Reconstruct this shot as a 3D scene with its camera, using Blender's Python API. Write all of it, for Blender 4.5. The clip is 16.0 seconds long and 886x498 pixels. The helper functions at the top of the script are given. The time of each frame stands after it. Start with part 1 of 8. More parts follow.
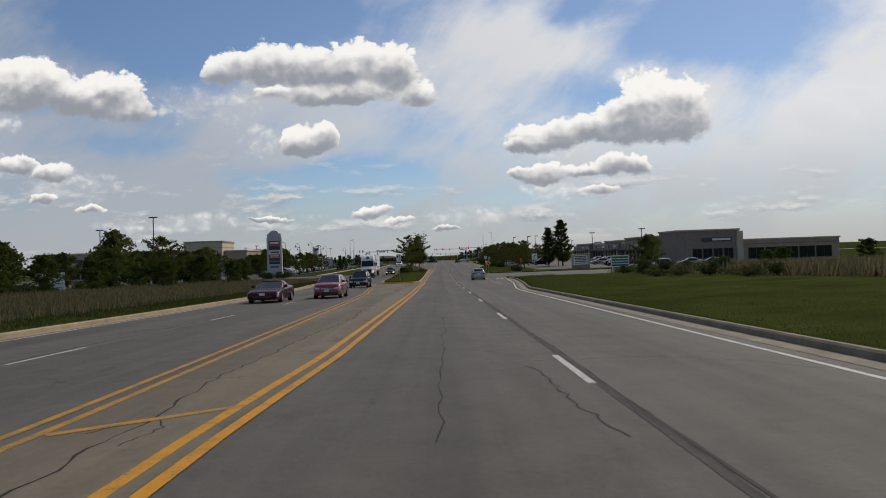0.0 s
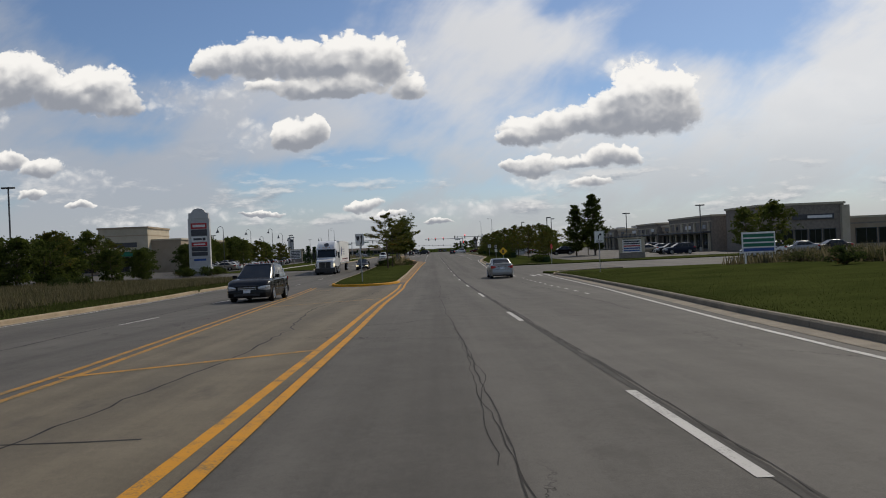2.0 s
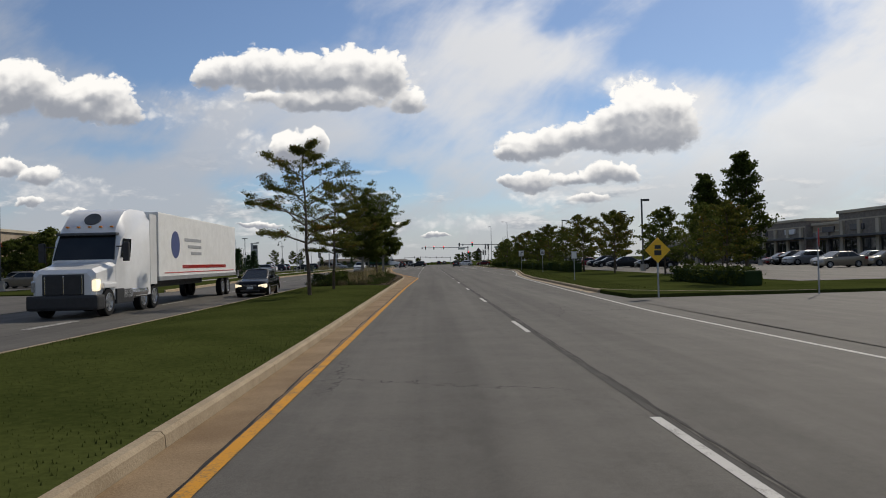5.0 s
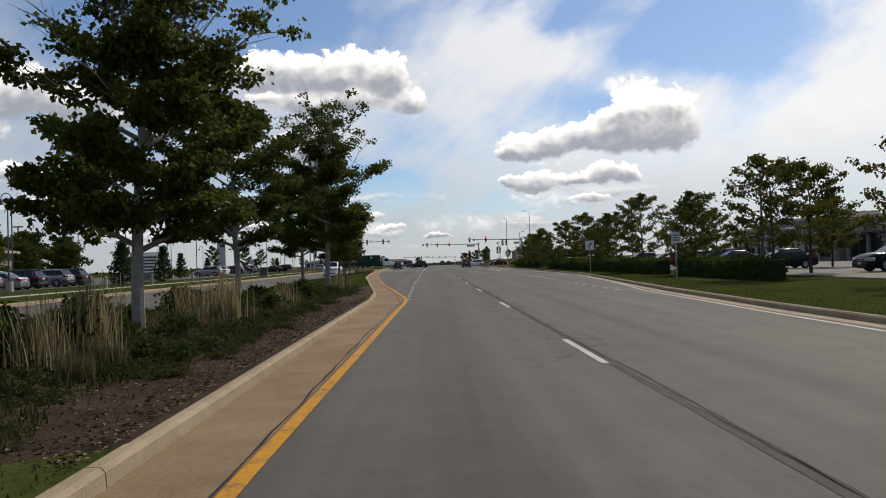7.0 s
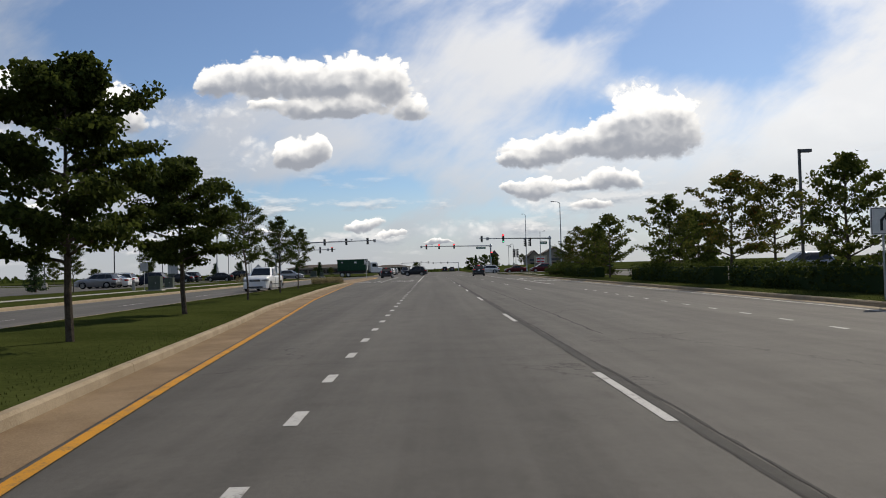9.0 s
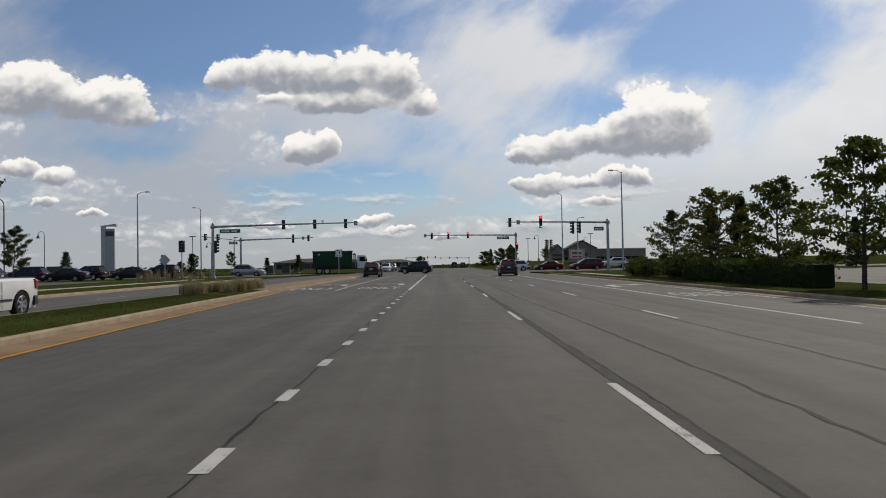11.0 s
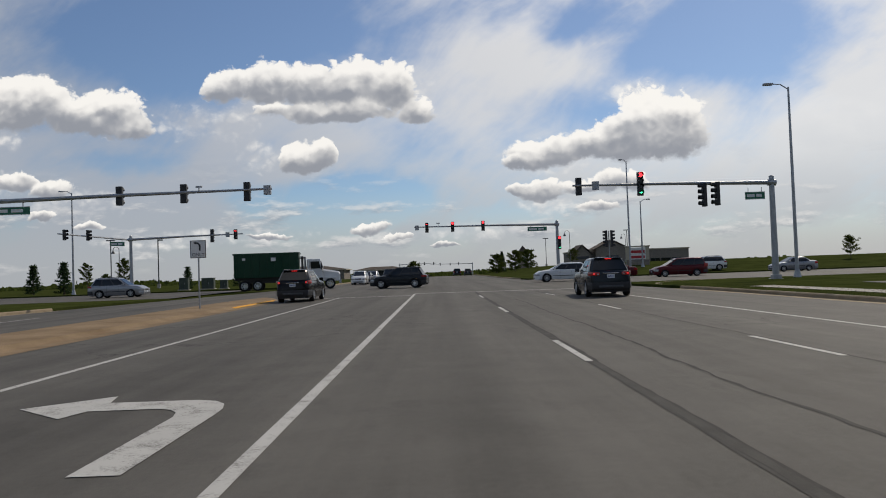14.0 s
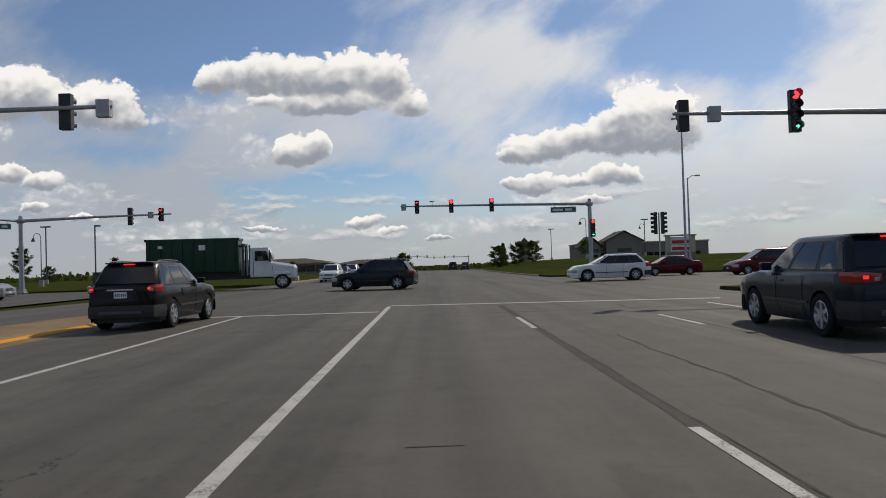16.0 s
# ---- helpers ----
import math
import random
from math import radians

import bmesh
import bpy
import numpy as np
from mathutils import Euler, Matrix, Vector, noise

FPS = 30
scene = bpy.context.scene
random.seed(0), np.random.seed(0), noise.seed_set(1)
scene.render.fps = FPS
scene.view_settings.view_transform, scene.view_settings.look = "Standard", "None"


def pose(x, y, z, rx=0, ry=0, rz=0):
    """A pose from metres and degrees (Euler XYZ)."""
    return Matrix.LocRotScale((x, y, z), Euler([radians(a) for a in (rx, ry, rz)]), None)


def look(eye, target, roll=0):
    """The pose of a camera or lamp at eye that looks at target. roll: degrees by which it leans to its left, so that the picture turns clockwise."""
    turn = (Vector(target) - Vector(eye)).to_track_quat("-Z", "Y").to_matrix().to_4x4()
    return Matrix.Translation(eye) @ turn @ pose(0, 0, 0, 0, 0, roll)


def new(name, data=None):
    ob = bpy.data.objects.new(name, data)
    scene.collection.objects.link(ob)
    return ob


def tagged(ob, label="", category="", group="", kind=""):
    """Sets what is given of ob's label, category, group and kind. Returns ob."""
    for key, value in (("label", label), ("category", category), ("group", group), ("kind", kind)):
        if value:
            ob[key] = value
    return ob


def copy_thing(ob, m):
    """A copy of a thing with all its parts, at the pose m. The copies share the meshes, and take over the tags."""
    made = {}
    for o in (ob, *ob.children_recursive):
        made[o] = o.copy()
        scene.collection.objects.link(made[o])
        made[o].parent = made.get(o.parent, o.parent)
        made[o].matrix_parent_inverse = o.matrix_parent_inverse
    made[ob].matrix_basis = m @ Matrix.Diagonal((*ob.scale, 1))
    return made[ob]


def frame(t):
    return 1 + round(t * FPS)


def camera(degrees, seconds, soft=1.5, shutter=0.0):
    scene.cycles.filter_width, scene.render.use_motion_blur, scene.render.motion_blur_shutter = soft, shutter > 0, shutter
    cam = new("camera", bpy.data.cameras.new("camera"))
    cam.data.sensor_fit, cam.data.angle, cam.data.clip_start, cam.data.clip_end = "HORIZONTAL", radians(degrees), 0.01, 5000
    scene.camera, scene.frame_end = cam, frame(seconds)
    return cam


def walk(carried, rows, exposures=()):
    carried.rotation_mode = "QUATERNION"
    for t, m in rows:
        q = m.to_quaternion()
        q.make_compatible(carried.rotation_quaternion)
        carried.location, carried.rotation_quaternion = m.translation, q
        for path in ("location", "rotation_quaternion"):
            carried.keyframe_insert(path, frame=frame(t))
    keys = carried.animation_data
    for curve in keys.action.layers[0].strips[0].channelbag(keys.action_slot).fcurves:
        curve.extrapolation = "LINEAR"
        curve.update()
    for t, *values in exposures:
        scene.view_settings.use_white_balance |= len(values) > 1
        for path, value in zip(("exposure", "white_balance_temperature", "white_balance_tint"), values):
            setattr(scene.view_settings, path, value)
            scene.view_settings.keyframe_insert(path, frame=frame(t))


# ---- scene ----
cam = camera(62.71, 16.0, soft=1.0)
# seconds, x, y, z, yaw, pitch, roll
PATH = [
    (0, -0.054, -0.296, 3.716, -0.251, 0.417, 1.932),
    (0.5, -0.116, 10.008, 3.424, -0.145, -0.076, 2.076),
    (1, -0.172, 20.223, 3.167, -0.336, -0.074, 2.380),
    (1.5, -0.152, 30.303, 2.926, -0.684, 0.008, 1.880),
    (2, -0.158, 41.057, 2.701, -0.873, -0.157, 2.405),
    (2.5, -0.194, 51.493, 2.453, -1.000, 0.677, 1.678),
    (3, -0.276, 61.478, 2.275, -0.883, 0.305, 2.296),
    (3.5, -0.255, 71.857, 2.064, -0.807, 0.381, 1.952),
    (4, -0.295, 81.537, 1.894, -1.135, 0.687, 1.420),
    (6.5, -0.497, 134.817, 1.489, -1.011, 1.007, 1.538),
    (7, -0.532, 145.231, 1.464, -0.977, 0.979, 1.746),
    (7.5, -0.464, 155.664, 1.432, -0.998, 1.465, 1.573),
    (8, -0.338, 164.996, 1.402, -1.157, 1.121, 1.218),
    (8.5, -0.314, 175.660, 1.418, -1.078, 1.270, 1.472),
    (9, -0.294, 185.227, 1.435, -0.885, 1.466, 1.593),
    (11.5, -0.055, 231.922, 1.358, -0.163, 1.107, 1.021),
    (12, -0.112, 239.950, 1.339, -0.135, 1.274, 1.553),
    (12.5, -0.151, 247.367, 1.330, -0.101, 1.263, 1.816),
    (13, -0.290, 254.253, 1.332, -0.088, 1.238, 1.857),
    (13.5, -0.282, 261.011, 1.332, -0.436, 1.065, 1.186),
    (14, -0.263, 266.767, 1.353, -0.356, 1.704, 2.053),
    (14.5, -0.290, 272.725, 1.367, -0.687, 0.952, 1.542),
    (15, -0.297, 277.805, 1.391, -0.817, 1.355, 1.511),
    (15.5, -0.287, 282.235, 1.387, -0.849, 1.312, 1.703),
    (16, -0.253, 286.437, 1.387, -0.847, 1.172, 1.781),
]
walk(cam, [(t, pose(x, y, z, 90 + p, r, a)) for t, x, y, z, a, p, r in PATH], ((0, 0.0, 6800, 10), (4, 0.0, 6800, 10), (6.5, 0.3, 6900, 10), (9, 0.25, 6850, 10), (11.5, 0.0, 6850, 10), (16, 0.0, 6850, 10)))

# ---- sun and sky ----
SUN_AZ, SUN_EL = radians(36), radians(41)      # azimuth from straight ahead towards the right
sun_dir = Vector((math.sin(SUN_AZ) * math.cos(SUN_EL), math.cos(SUN_AZ) * math.cos(SUN_EL), math.sin(SUN_EL)))
sun = new("sun", bpy.data.lights.new("sun", "SUN"))
sun.data.energy, sun.data.angle, sun.data.color = 2.9, radians(0.6), (1.0, 0.93, 0.82)
sun.matrix_world = look(sun_dir * 300 + Vector((0, 150, 0)), (0, 150, 0))
SKY_GAIN = 0.1

world = bpy.data.worlds.new("sky")
scene.world = world
world.use_nodes = True


class Net:
    """Small helper that wires shader nodes."""

    def __init__(self, tree):
        self.t = tree
        self.t.nodes.clear()

    def node(self, kind, operation=None, use_clamp=None, interpolation_type=None, data_type=None, feature=None, normalize=None, sky_type=None, sun_disc=None):
        n = self.t.nodes.new(kind)
        if operation is not None:
            n.operation = operation
        if use_clamp is not None:
            n.use_clamp = use_clamp
        if interpolation_type is not None:
            n.interpolation_type = interpolation_type
        if data_type is not None:
            n.data_type = data_type
        if feature is not None:
            n.feature = feature
        if normalize is not None:
            n.normalize = normalize
        if sky_type is not None:
            n.sky_type = sky_type
        if sun_disc is not None:
            n.sun_disc = sun_disc
        return n

    def put(self, sock, v):
        if isinstance(v, bpy.types.NodeSocket):
            self.t.links.new(v, sock)
        elif v is not None:
            sock.default_value = v

    def math(self, op, a, b=None, c=None, clamp=False):
        n = self.node("ShaderNodeMath", operation=op, use_clamp=clamp)
        for s, v in zip(n.inputs, (a, b, c)):
            self.put(s, v)
        return n.outputs[0]

    def step(self, v, lo, hi, a=0.0, b=1.0):
        n = self.node("ShaderNodeMapRange", interpolation_type="SMOOTHSTEP")
        for s, x in zip(n.inputs, (v, lo, hi, a, b)):
            self.put(s, x)
        return n.outputs[0]

    def mix(self, f, a, b):
        n = self.node("ShaderNodeMix", data_type="RGBA")
        self.put(n.inputs[0], f)
        for s, v in ((n.inputs[6], a), (n.inputs[7], b)):
            self.put(s, (*v, 1.0) if isinstance(v, tuple) and len(v) == 3 else v)
        return n.outputs[2]

    def noise(self, vec, scale, detail=4.0, rough=0.5, color=False, lac=2.0):
        n = self.node("ShaderNodeTexNoise")
        self.put(n.inputs["Vector"], vec)
        for k, v in (("Scale", scale), ("Detail", detail), ("Roughness", rough), ("Lacunarity", lac)):
            n.inputs[k].default_value = v
        return n.outputs["Color" if color else "Fac"]

    def xyz(self, a, b, c):
        n = self.node("ShaderNodeCombineXYZ")
        for s, v in zip(n.inputs, (a, b, c)):
            self.put(s, v)
        return n.outputs[0]

    def split(self, v):
        n = self.node("ShaderNodeSeparateXYZ")
        self.put(n.inputs[0], v)
        return n.outputs


def build_sky():
    w = Net(world.node_tree)
    sky = w.node("ShaderNodeTexSky", sky_type="NISHITA", sun_disc=False)
    sky.sun_elevation, sky.sun_rotation = SUN_EL, SUN_AZ
    sky.air_density, sky.dust_density, sky.ozone_density = 1.0, 0.3, 3.0
    blue = w.node("ShaderNodeVectorMath", operation="SCALE")
    w.put(blue.inputs[0], sky.outputs[0])
    blue.inputs["Scale"].default_value = SKY_GAIN
    deep = w.node("ShaderNodeVectorMath", operation="MULTIPLY")
    w.put(deep.inputs[0], blue.outputs[0])
    deep.inputs[1].default_value = (0.60, 0.69, 0.81)
    g = w.node("ShaderNodeTexCoord").outputs["Generated"]
    x, y, z = w.split(g)
    ya = w.math("ADD", w.math("ABSOLUTE", y), 0.02)
    u0, v0 = w.math("DIVIDE", x, ya), w.math("DIVIDE", z, ya)
    p = w.xyz(u0, v0, 0.0)

    def warped(scale, detail, amount):
        c = w.split(w.noise(p, scale, detail, 0.6, color=True))
        return (w.math("MULTIPLY", w.math("SUBTRACT", c[0], 0.5), amount), w.math("MULTIPLY", w.math("SUBTRACT", c[1], 0.5), amount))

    big, small = warped(14.0, 3.0, 0.03), warped(50.0, 6.0, 0.014)
    u = w.math("ADD", u0, w.math("ADD", big[0], small[0]))
    v = w.math("ADD", v0, w.math("ADD", big[1], small[1]))

    def blob(cu, cv, a, b, uu, vv, base=1.0):
        du = w.math("DIVIDE", w.math("SUBTRACT", uu, cu), a)
        dv = w.math("DIVIDE", w.math("SUBTRACT", vv, cv), b)
        if base != 1.0:
            dv = w.math("MINIMUM", dv, w.math("MULTIPLY", dv, base))
        e = w.math("SUBTRACT", 1.0, w.math("MULTIPLY_ADD", du, du, w.math("MULTIPLY", dv, dv)))
        return w.math("MAXIMUM", e, 0.0)

    # thin high veil: streaks that climb to the right, with blue gaps
    s = w.math("ADD", w.math("MULTIPLY", u0, 0.82), w.math("MULTIPLY", v0, 0.57))
    q = w.math("SUBTRACT", w.math("MULTIPLY", v0, 0.82), w.math("MULTIPLY", u0, 0.57))
    bend = warped(3.0, 3.0, 0.12)
    sv = w.xyz(w.math("MULTIPLY", w.math("ADD", s, bend[0]), 2.2), w.math("MULTIPLY", w.math("ADD", q, bend[1]), 8.0), 1.7)
    streak = w.noise(sv, 1.3, 8.0, 0.62)
    soft = w.noise(w.xyz(u0, w.math("MULTIPLY", v0, 1.6), 5.3), 5.0, 5.0, 0.55)
    gap = None
    for cu, cv, a, b, k in GAPS:
        e = blob(cu, cv, a * 1.25, b * 1.25, w.math("ADD", u0, w.math("MULTIPLY", big[0], 1.8)), w.math("ADD", v0, w.math("MULTIPLY", big[1], 1.8)))
        e = w.math("MULTIPLY", w.math("MULTIPLY", e, e), k * 1.15)
        gap = e if gap is None else w.math("MAXIMUM", gap, e)
    veil = w.math("ADD", w.math("MULTIPLY", w.math("SUBTRACT", streak, 0.5), 1.55), w.math("MULTIPLY", w.math("SUBTRACT", soft, 0.5), 1.7))
    veil = w.math("ADD", veil, w.step(v0, 0.9, 0.12, 0.0, 0.66))
    veil = w.step(w.math("SUBTRACT", veil, gap), -0.15, 0.9, 0.05, 0.88)
    veil = w.math("MULTIPLY", veil, w.step(y, -0.3, 0.3, 0.7, 1.0))
    veil = w.math("MULTIPLY", veil, w.step(z, 0.95, 0.45, 0.3, 1.0))
    veil = w.math("MAXIMUM", veil, w.step(v0, 0.13, 0.0, 0.0, 0.86))
    glow = w.node("ShaderNodeVectorMath", operation="DOT_PRODUCT")
    w.put(glow.inputs[0], g)
    glow.inputs[1].default_value = sun_dir
    bright = w.step(glow.outputs["Value"], 0.45, 0.96, 0.0, 1.0)
    veil_c = w.mix(bright, (0.385, 0.425, 0.50), (0.91, 0.905, 0.895))
    veil_c = w.mix(w.step(v0, 0.2, 0.0, 0.0, 0.85), veil_c, (0.385, 0.41, 0.455))
    veil_c = w.mix(w.step(soft, 0.35, 0.65, 0.0, 0.22), veil_c, (0.40, 0.45, 0.54))
    col = w.mix(veil, deep.outputs[0], veil_c)
    # flat scraps of cloud low over the horizon
    scrap = w.noise(w.xyz(w.math("MULTIPLY", u0, 1.0), w.math("MULTIPLY", v0, 3.4), 8.8), 8.5, 7.0, 0.6)
    scrap_up = w.noise(w.xyz(w.math("MULTIPLY", u0, 1.0), w.math("MULTIPLY", w.math("ADD", v0, 0.006), 3.4), 8.8), 8.5, 7.0, 0.6)
    band = w.math("MULTIPLY", w.step(v0, 0.005, 0.04), w.step(v0, 0.17, 0.07))
    smask = w.math("MULTIPLY", w.step(scrap, 0.52, 0.66), w.math("MULTIPLY", band, 0.72))
    scrap_c = w.mix(w.math("ADD", w.math("MULTIPLY", w.math("SUBTRACT", scrap, scrap_up), 9.0), 0.45, clamp=True), (0.29, 0.325, 0.39), (0.70, 0.71, 0.73))
    col = w.mix(w.math("MULTIPLY", smask, w.step(y, 0.0, 0.1)), col, scrap_c)

    # heaped clouds: ragged billows, lit from above and behind, so that crowns and rims are white and flat bases grey
    def billow(uu, vv, detail, lumps):
        pv = w.xyz(uu, w.math("MULTIPLY", vv, 1.25), 2.0)
        a = w.noise(pv, 12.0, detail, 0.56)
        b = w.noise(pv, 42.0, max(1.0, detail - 1.5), 0.54)
        puff = w.math("ABSOLUTE", w.math("MULTIPLY_ADD", b, 2.0, -1.0))
        return w.math("ADD", w.math("MULTIPLY", w.math("SUBTRACT", a, 0.5), 1.7), w.math("MULTIPLY", w.math("SUBTRACT", puff, 0.2), lumps))

    ub, vb = w.math("ADD", u0, w.math("MULTIPLY", small[0], 0.8)), w.math("ADD", v0, w.math("MULTIPLY", small[1], 0.8))
    edge = billow(ub, vb, 10.0, 0.9)
    here, there = billow(ub, vb, 2.6, 0.32), billow(w.math("ADD", ub, 0.008), w.math("ADD", vb, 0.014), 2.6, 0.32)
    field = high = None
    for cu, cv, a, b in CLOUDS:
        e = blob(cu, cv, a * 1.25, b * 1.3, u, v, 1.6)
        up = w.math("DIVIDE", w.math("SUBTRACT", v, cv - b * 0.1), b)
        field = e if field is None else w.math("MAXIMUM", field, e)
        e2 = w.math("MULTIPLY", e, e)
        h = w.math("MULTIPLY", e2, up)
        high = (h, e2) if high is None else (w.math("ADD", high[0], h), w.math("ADD", high[1], e2))
    crown = w.math("DIVIDE", high[0], w.math("MAXIMUM", high[1], 0.02))
    # loose soft shreds round the heaps
    loose = None
    for cu, cv, a, b in SHREDS:
        e = blob(cu, cv, a, b, w.math("ADD", u0, big[0]), w.math("ADD", v0, big[1]))
        loose = e if loose is None else w.math("MAXIMUM", loose, e)
    shred = w.math("MULTIPLY", w.step(w.math("ADD", w.math("MULTIPLY", edge, 1.25), loose), 0.35, 1.25), w.step(loose, 0.0, 0.35, 0.0, 0.72))
    shred_c = w.mix(w.step(w.math("SUBTRACT", here, there), -0.25, 0.25), (0.50, 0.53, 0.59), (0.88, 0.885, 0.89))
    col = w.mix(w.math("MULTIPLY", shred, w.step(y, 0.0, 0.1)), col, shred_c)
    rag = w.math("MULTIPLY", edge, w.step(crown, -0.8, 0.2, 0.6, 1.05))
    solid = w.math("ADD", field, rag)
    soft_edge = w.step(crown, -0.7, 0.5, 0.62, 0.36)
    mask = w.math("MULTIPLY", w.step(solid, 0.13, soft_edge), w.step(field, 0.0, 0.16))
    thick = w.step(w.math("ADD", field, w.math("MULTIPLY", here, 0.7)), 0.1, 1.05)
    lit = w.math("SUBTRACT", w.math("ADD", 0.54, w.math("MULTIPLY", crown, 0.72)), w.math("MULTIPLY", thick, 0.36))
    lit = w.math("ADD", lit, w.math("ADD", w.math("MULTIPLY", w.math("SUBTRACT", here, there), 0.8), w.math("MULTIPLY", edge, 0.07)))
    cloud_c = w.mix(w.step(lit, 0.05, 0.95), (0.285, 0.31, 0.365), (0.93, 0.93, 0.925))
    col = w.mix(w.math("MULTIPLY", mask, w.step(y, 0.0, 0.1, 0.0, 0.96)), col, cloud_c)
    # scattered clouds overhead and behind
    zz = w.math("MAXIMUM", z, 0.12)
    flock = w.noise(w.xyz(w.math("DIVIDE", x, zz), w.math("DIVIDE", y, zz), 3.1), 1.5, 8.0, 0.58)
    aloft = w.math("MAXIMUM", w.step(z, 0.42, 0.6), w.math("MULTIPLY", w.step(y, 0.05, -0.15), w.step(z, 0.06, 0.16)))
    col = w.mix(w.math("MULTIPLY", w.step(flock, 0.5, 0.66), w.math("MULTIPLY", aloft, 0.85)), col, w.mix(w.step(flock, 0.56, 0.78), (0.80, 0.80, 0.80), (0.42, 0.45, 0.5)))
    out = w.node("ShaderNodeOutputWorld")
    bg = w.node("ShaderNodeBackground")
    w.put(bg.inputs[0], col)
    bg.inputs[1].default_value = 1.0
    w.put(out.inputs[0], bg.outputs[0])


CLOUDS = [(-0.275, 0.258, 0.03, 0.026), (-0.221, 0.258, 0.047, 0.037), (-0.167, 0.252, 0.047, 0.036), (-0.105, 0.25, 0.054, 0.04), (-0.058, 0.244, 0.039, 0.04),
          (-0.024, 0.217, 0.03, 0.022), (-0.129, 0.22, 0.101, 0.018), (-0.549, 0.239, 0.062, 0.045), (-0.484, 0.22, 0.047, 0.026), (-0.43, 0.221, 0.048, 0.037),
          (-0.404, 0.207, 0.028, 0.025), (-0.174, 0.155, 0.034, 0.026),
          (-0.154, 0.162, 0.019, 0.022), (0.113, 0.143, 0.023, 0.012), (0.157, 0.151, 0.054, 0.026), (0.211, 0.154, 0.045, 0.026), (0.255, 0.166, 0.045, 0.042),
          (0.292, 0.178, 0.045, 0.055), (0.33, 0.178, 0.05, 0.05), (0.143, 0.101, 0.034, 0.017), (0.112, 0.104, 0.022, 0.012), (0.198, 0.103, 0.025, 0.012),
          (0.237, 0.108, 0.037, 0.02), (0.268, 0.107, 0.026, 0.017), (0.22, 0.078, 0.034, 0.009), (-0.563, 0.137, 0.03, 0.016), (-0.514, 0.123, 0.03, 0.016),
          (-0.53, 0.088, 0.023, 0.009), (-0.466, 0.072, 0.022, 0.007), (-0.084, 0.059, 0.028, 0.009), (-0.05, 0.047, 0.019, 0.006), (0.008, 0.036, 0.026, 0.005),
          (-0.227, 0.056, 0.031, 0.005)]
SHREDS = [(-0.345, 0.212, 0.07, 0.035), (-0.275, 0.2, 0.05, 0.04), (-0.02, 0.235, 0.05, 0.04), (-0.24, 0.165, 0.05, 0.035), (-0.58, 0.14, 0.06, 0.03), (0.19, 0.145, 0.14, 0.03), (0.2, 0.085, 0.12, 0.025), (-0.50, 0.1, 0.12, 0.03),
          (-0.3, 0.055, 0.2, 0.02), (0.02, 0.05, 0.16, 0.018), (0.28, 0.23, 0.06, 0.03), (-0.6, 0.2, 0.06, 0.05)]
GAPS = [(-0.30, 0.335, 0.26, 0.10, 1.3), (-0.10, 0.095, 0.13, 0.045, 1.1), (0.40, 0.30, 0.2, 0.09, 0.9), (-0.236, 0.107, 0.07, 0.025, 0.5), (0.2, 0.21, 0.12, 0.05, 0.5),
        (0.24, 0.33, 0.1, 0.04, 0.7), (-0.42, 0.16, 0.1, 0.02, 0.35), (0.12, 0.07, 0.1, 0.02, 0.4)]
build_sky()


# ---- materials ----
def material(name, dark, light, rough=0.7, metal=0.0, scale=6.0, fine=60.0, bump=0.15, coat=0.0, where="object", per_thing=0.0, contrast=1.0, spec=None, rvar=0.1):
    """A surface of two colours mixed by coarse and fine noise, with slight relief."""
    if spec is None:
        spec = 0.5 if rough < 0.6 else 0.1
    m = bpy.data.materials.new(name)
    m.use_nodes = True
    w = Net(m.node_tree)
    if where == "world":
        p = w.node("ShaderNodeNewGeometry").outputs["Position"]
    else:
        p = w.node("ShaderNodeTexCoord").outputs["Object"]
    a, b = w.noise(p, scale, 5.0, 0.6), w.noise(p, fine, 3.0, 0.6)
    f = w.math("ADD", w.math("MULTIPLY", a, 0.6), w.math("MULTIPLY", b, 0.4))
    f = w.step(f, 0.5 - 0.22 / contrast, 0.5 + 0.22 / contrast)
    c = w.mix(f, dark, light)
    if per_thing:
        info = w.node("ShaderNodeObjectInfo")
        hsv = w.node("ShaderNodeHueSaturation")
        w.put(hsv.inputs["Value"], w.math("ADD", 1.0 - per_thing, w.math("MULTIPLY", info.outputs["Random"], 2 * per_thing)))
        w.put(hsv.inputs["Color"], c)
        c = hsv.outputs[0]
    s = w.node("ShaderNodeBsdfPrincipled")
    w.put(s.inputs["Base Color"], c)
    w.put(s.inputs["Roughness"], w.math("ADD", rough - rvar / 2, w.math("MULTIPLY", b, rvar), clamp=True))
    s.inputs["Metallic"].default_value = metal
    s.inputs["Coat Weight"].default_value = coat
    s.inputs["Specular IOR Level"].default_value = spec
    if coat:
        s.inputs["Coat Roughness"].default_value = 0.06
    if bump:
        n = w.node("ShaderNodeBump")
        n.inputs["Strength"].default_value = bump
        n.inputs["Distance"].default_value = 0.02
        w.put(n.inputs["Height"], f)
        w.put(s.inputs["Normal"], n.outputs[0])
    o = w.node("ShaderNodeOutputMaterial")
    w.put(o.inputs[0], s.outputs[0])
    return m


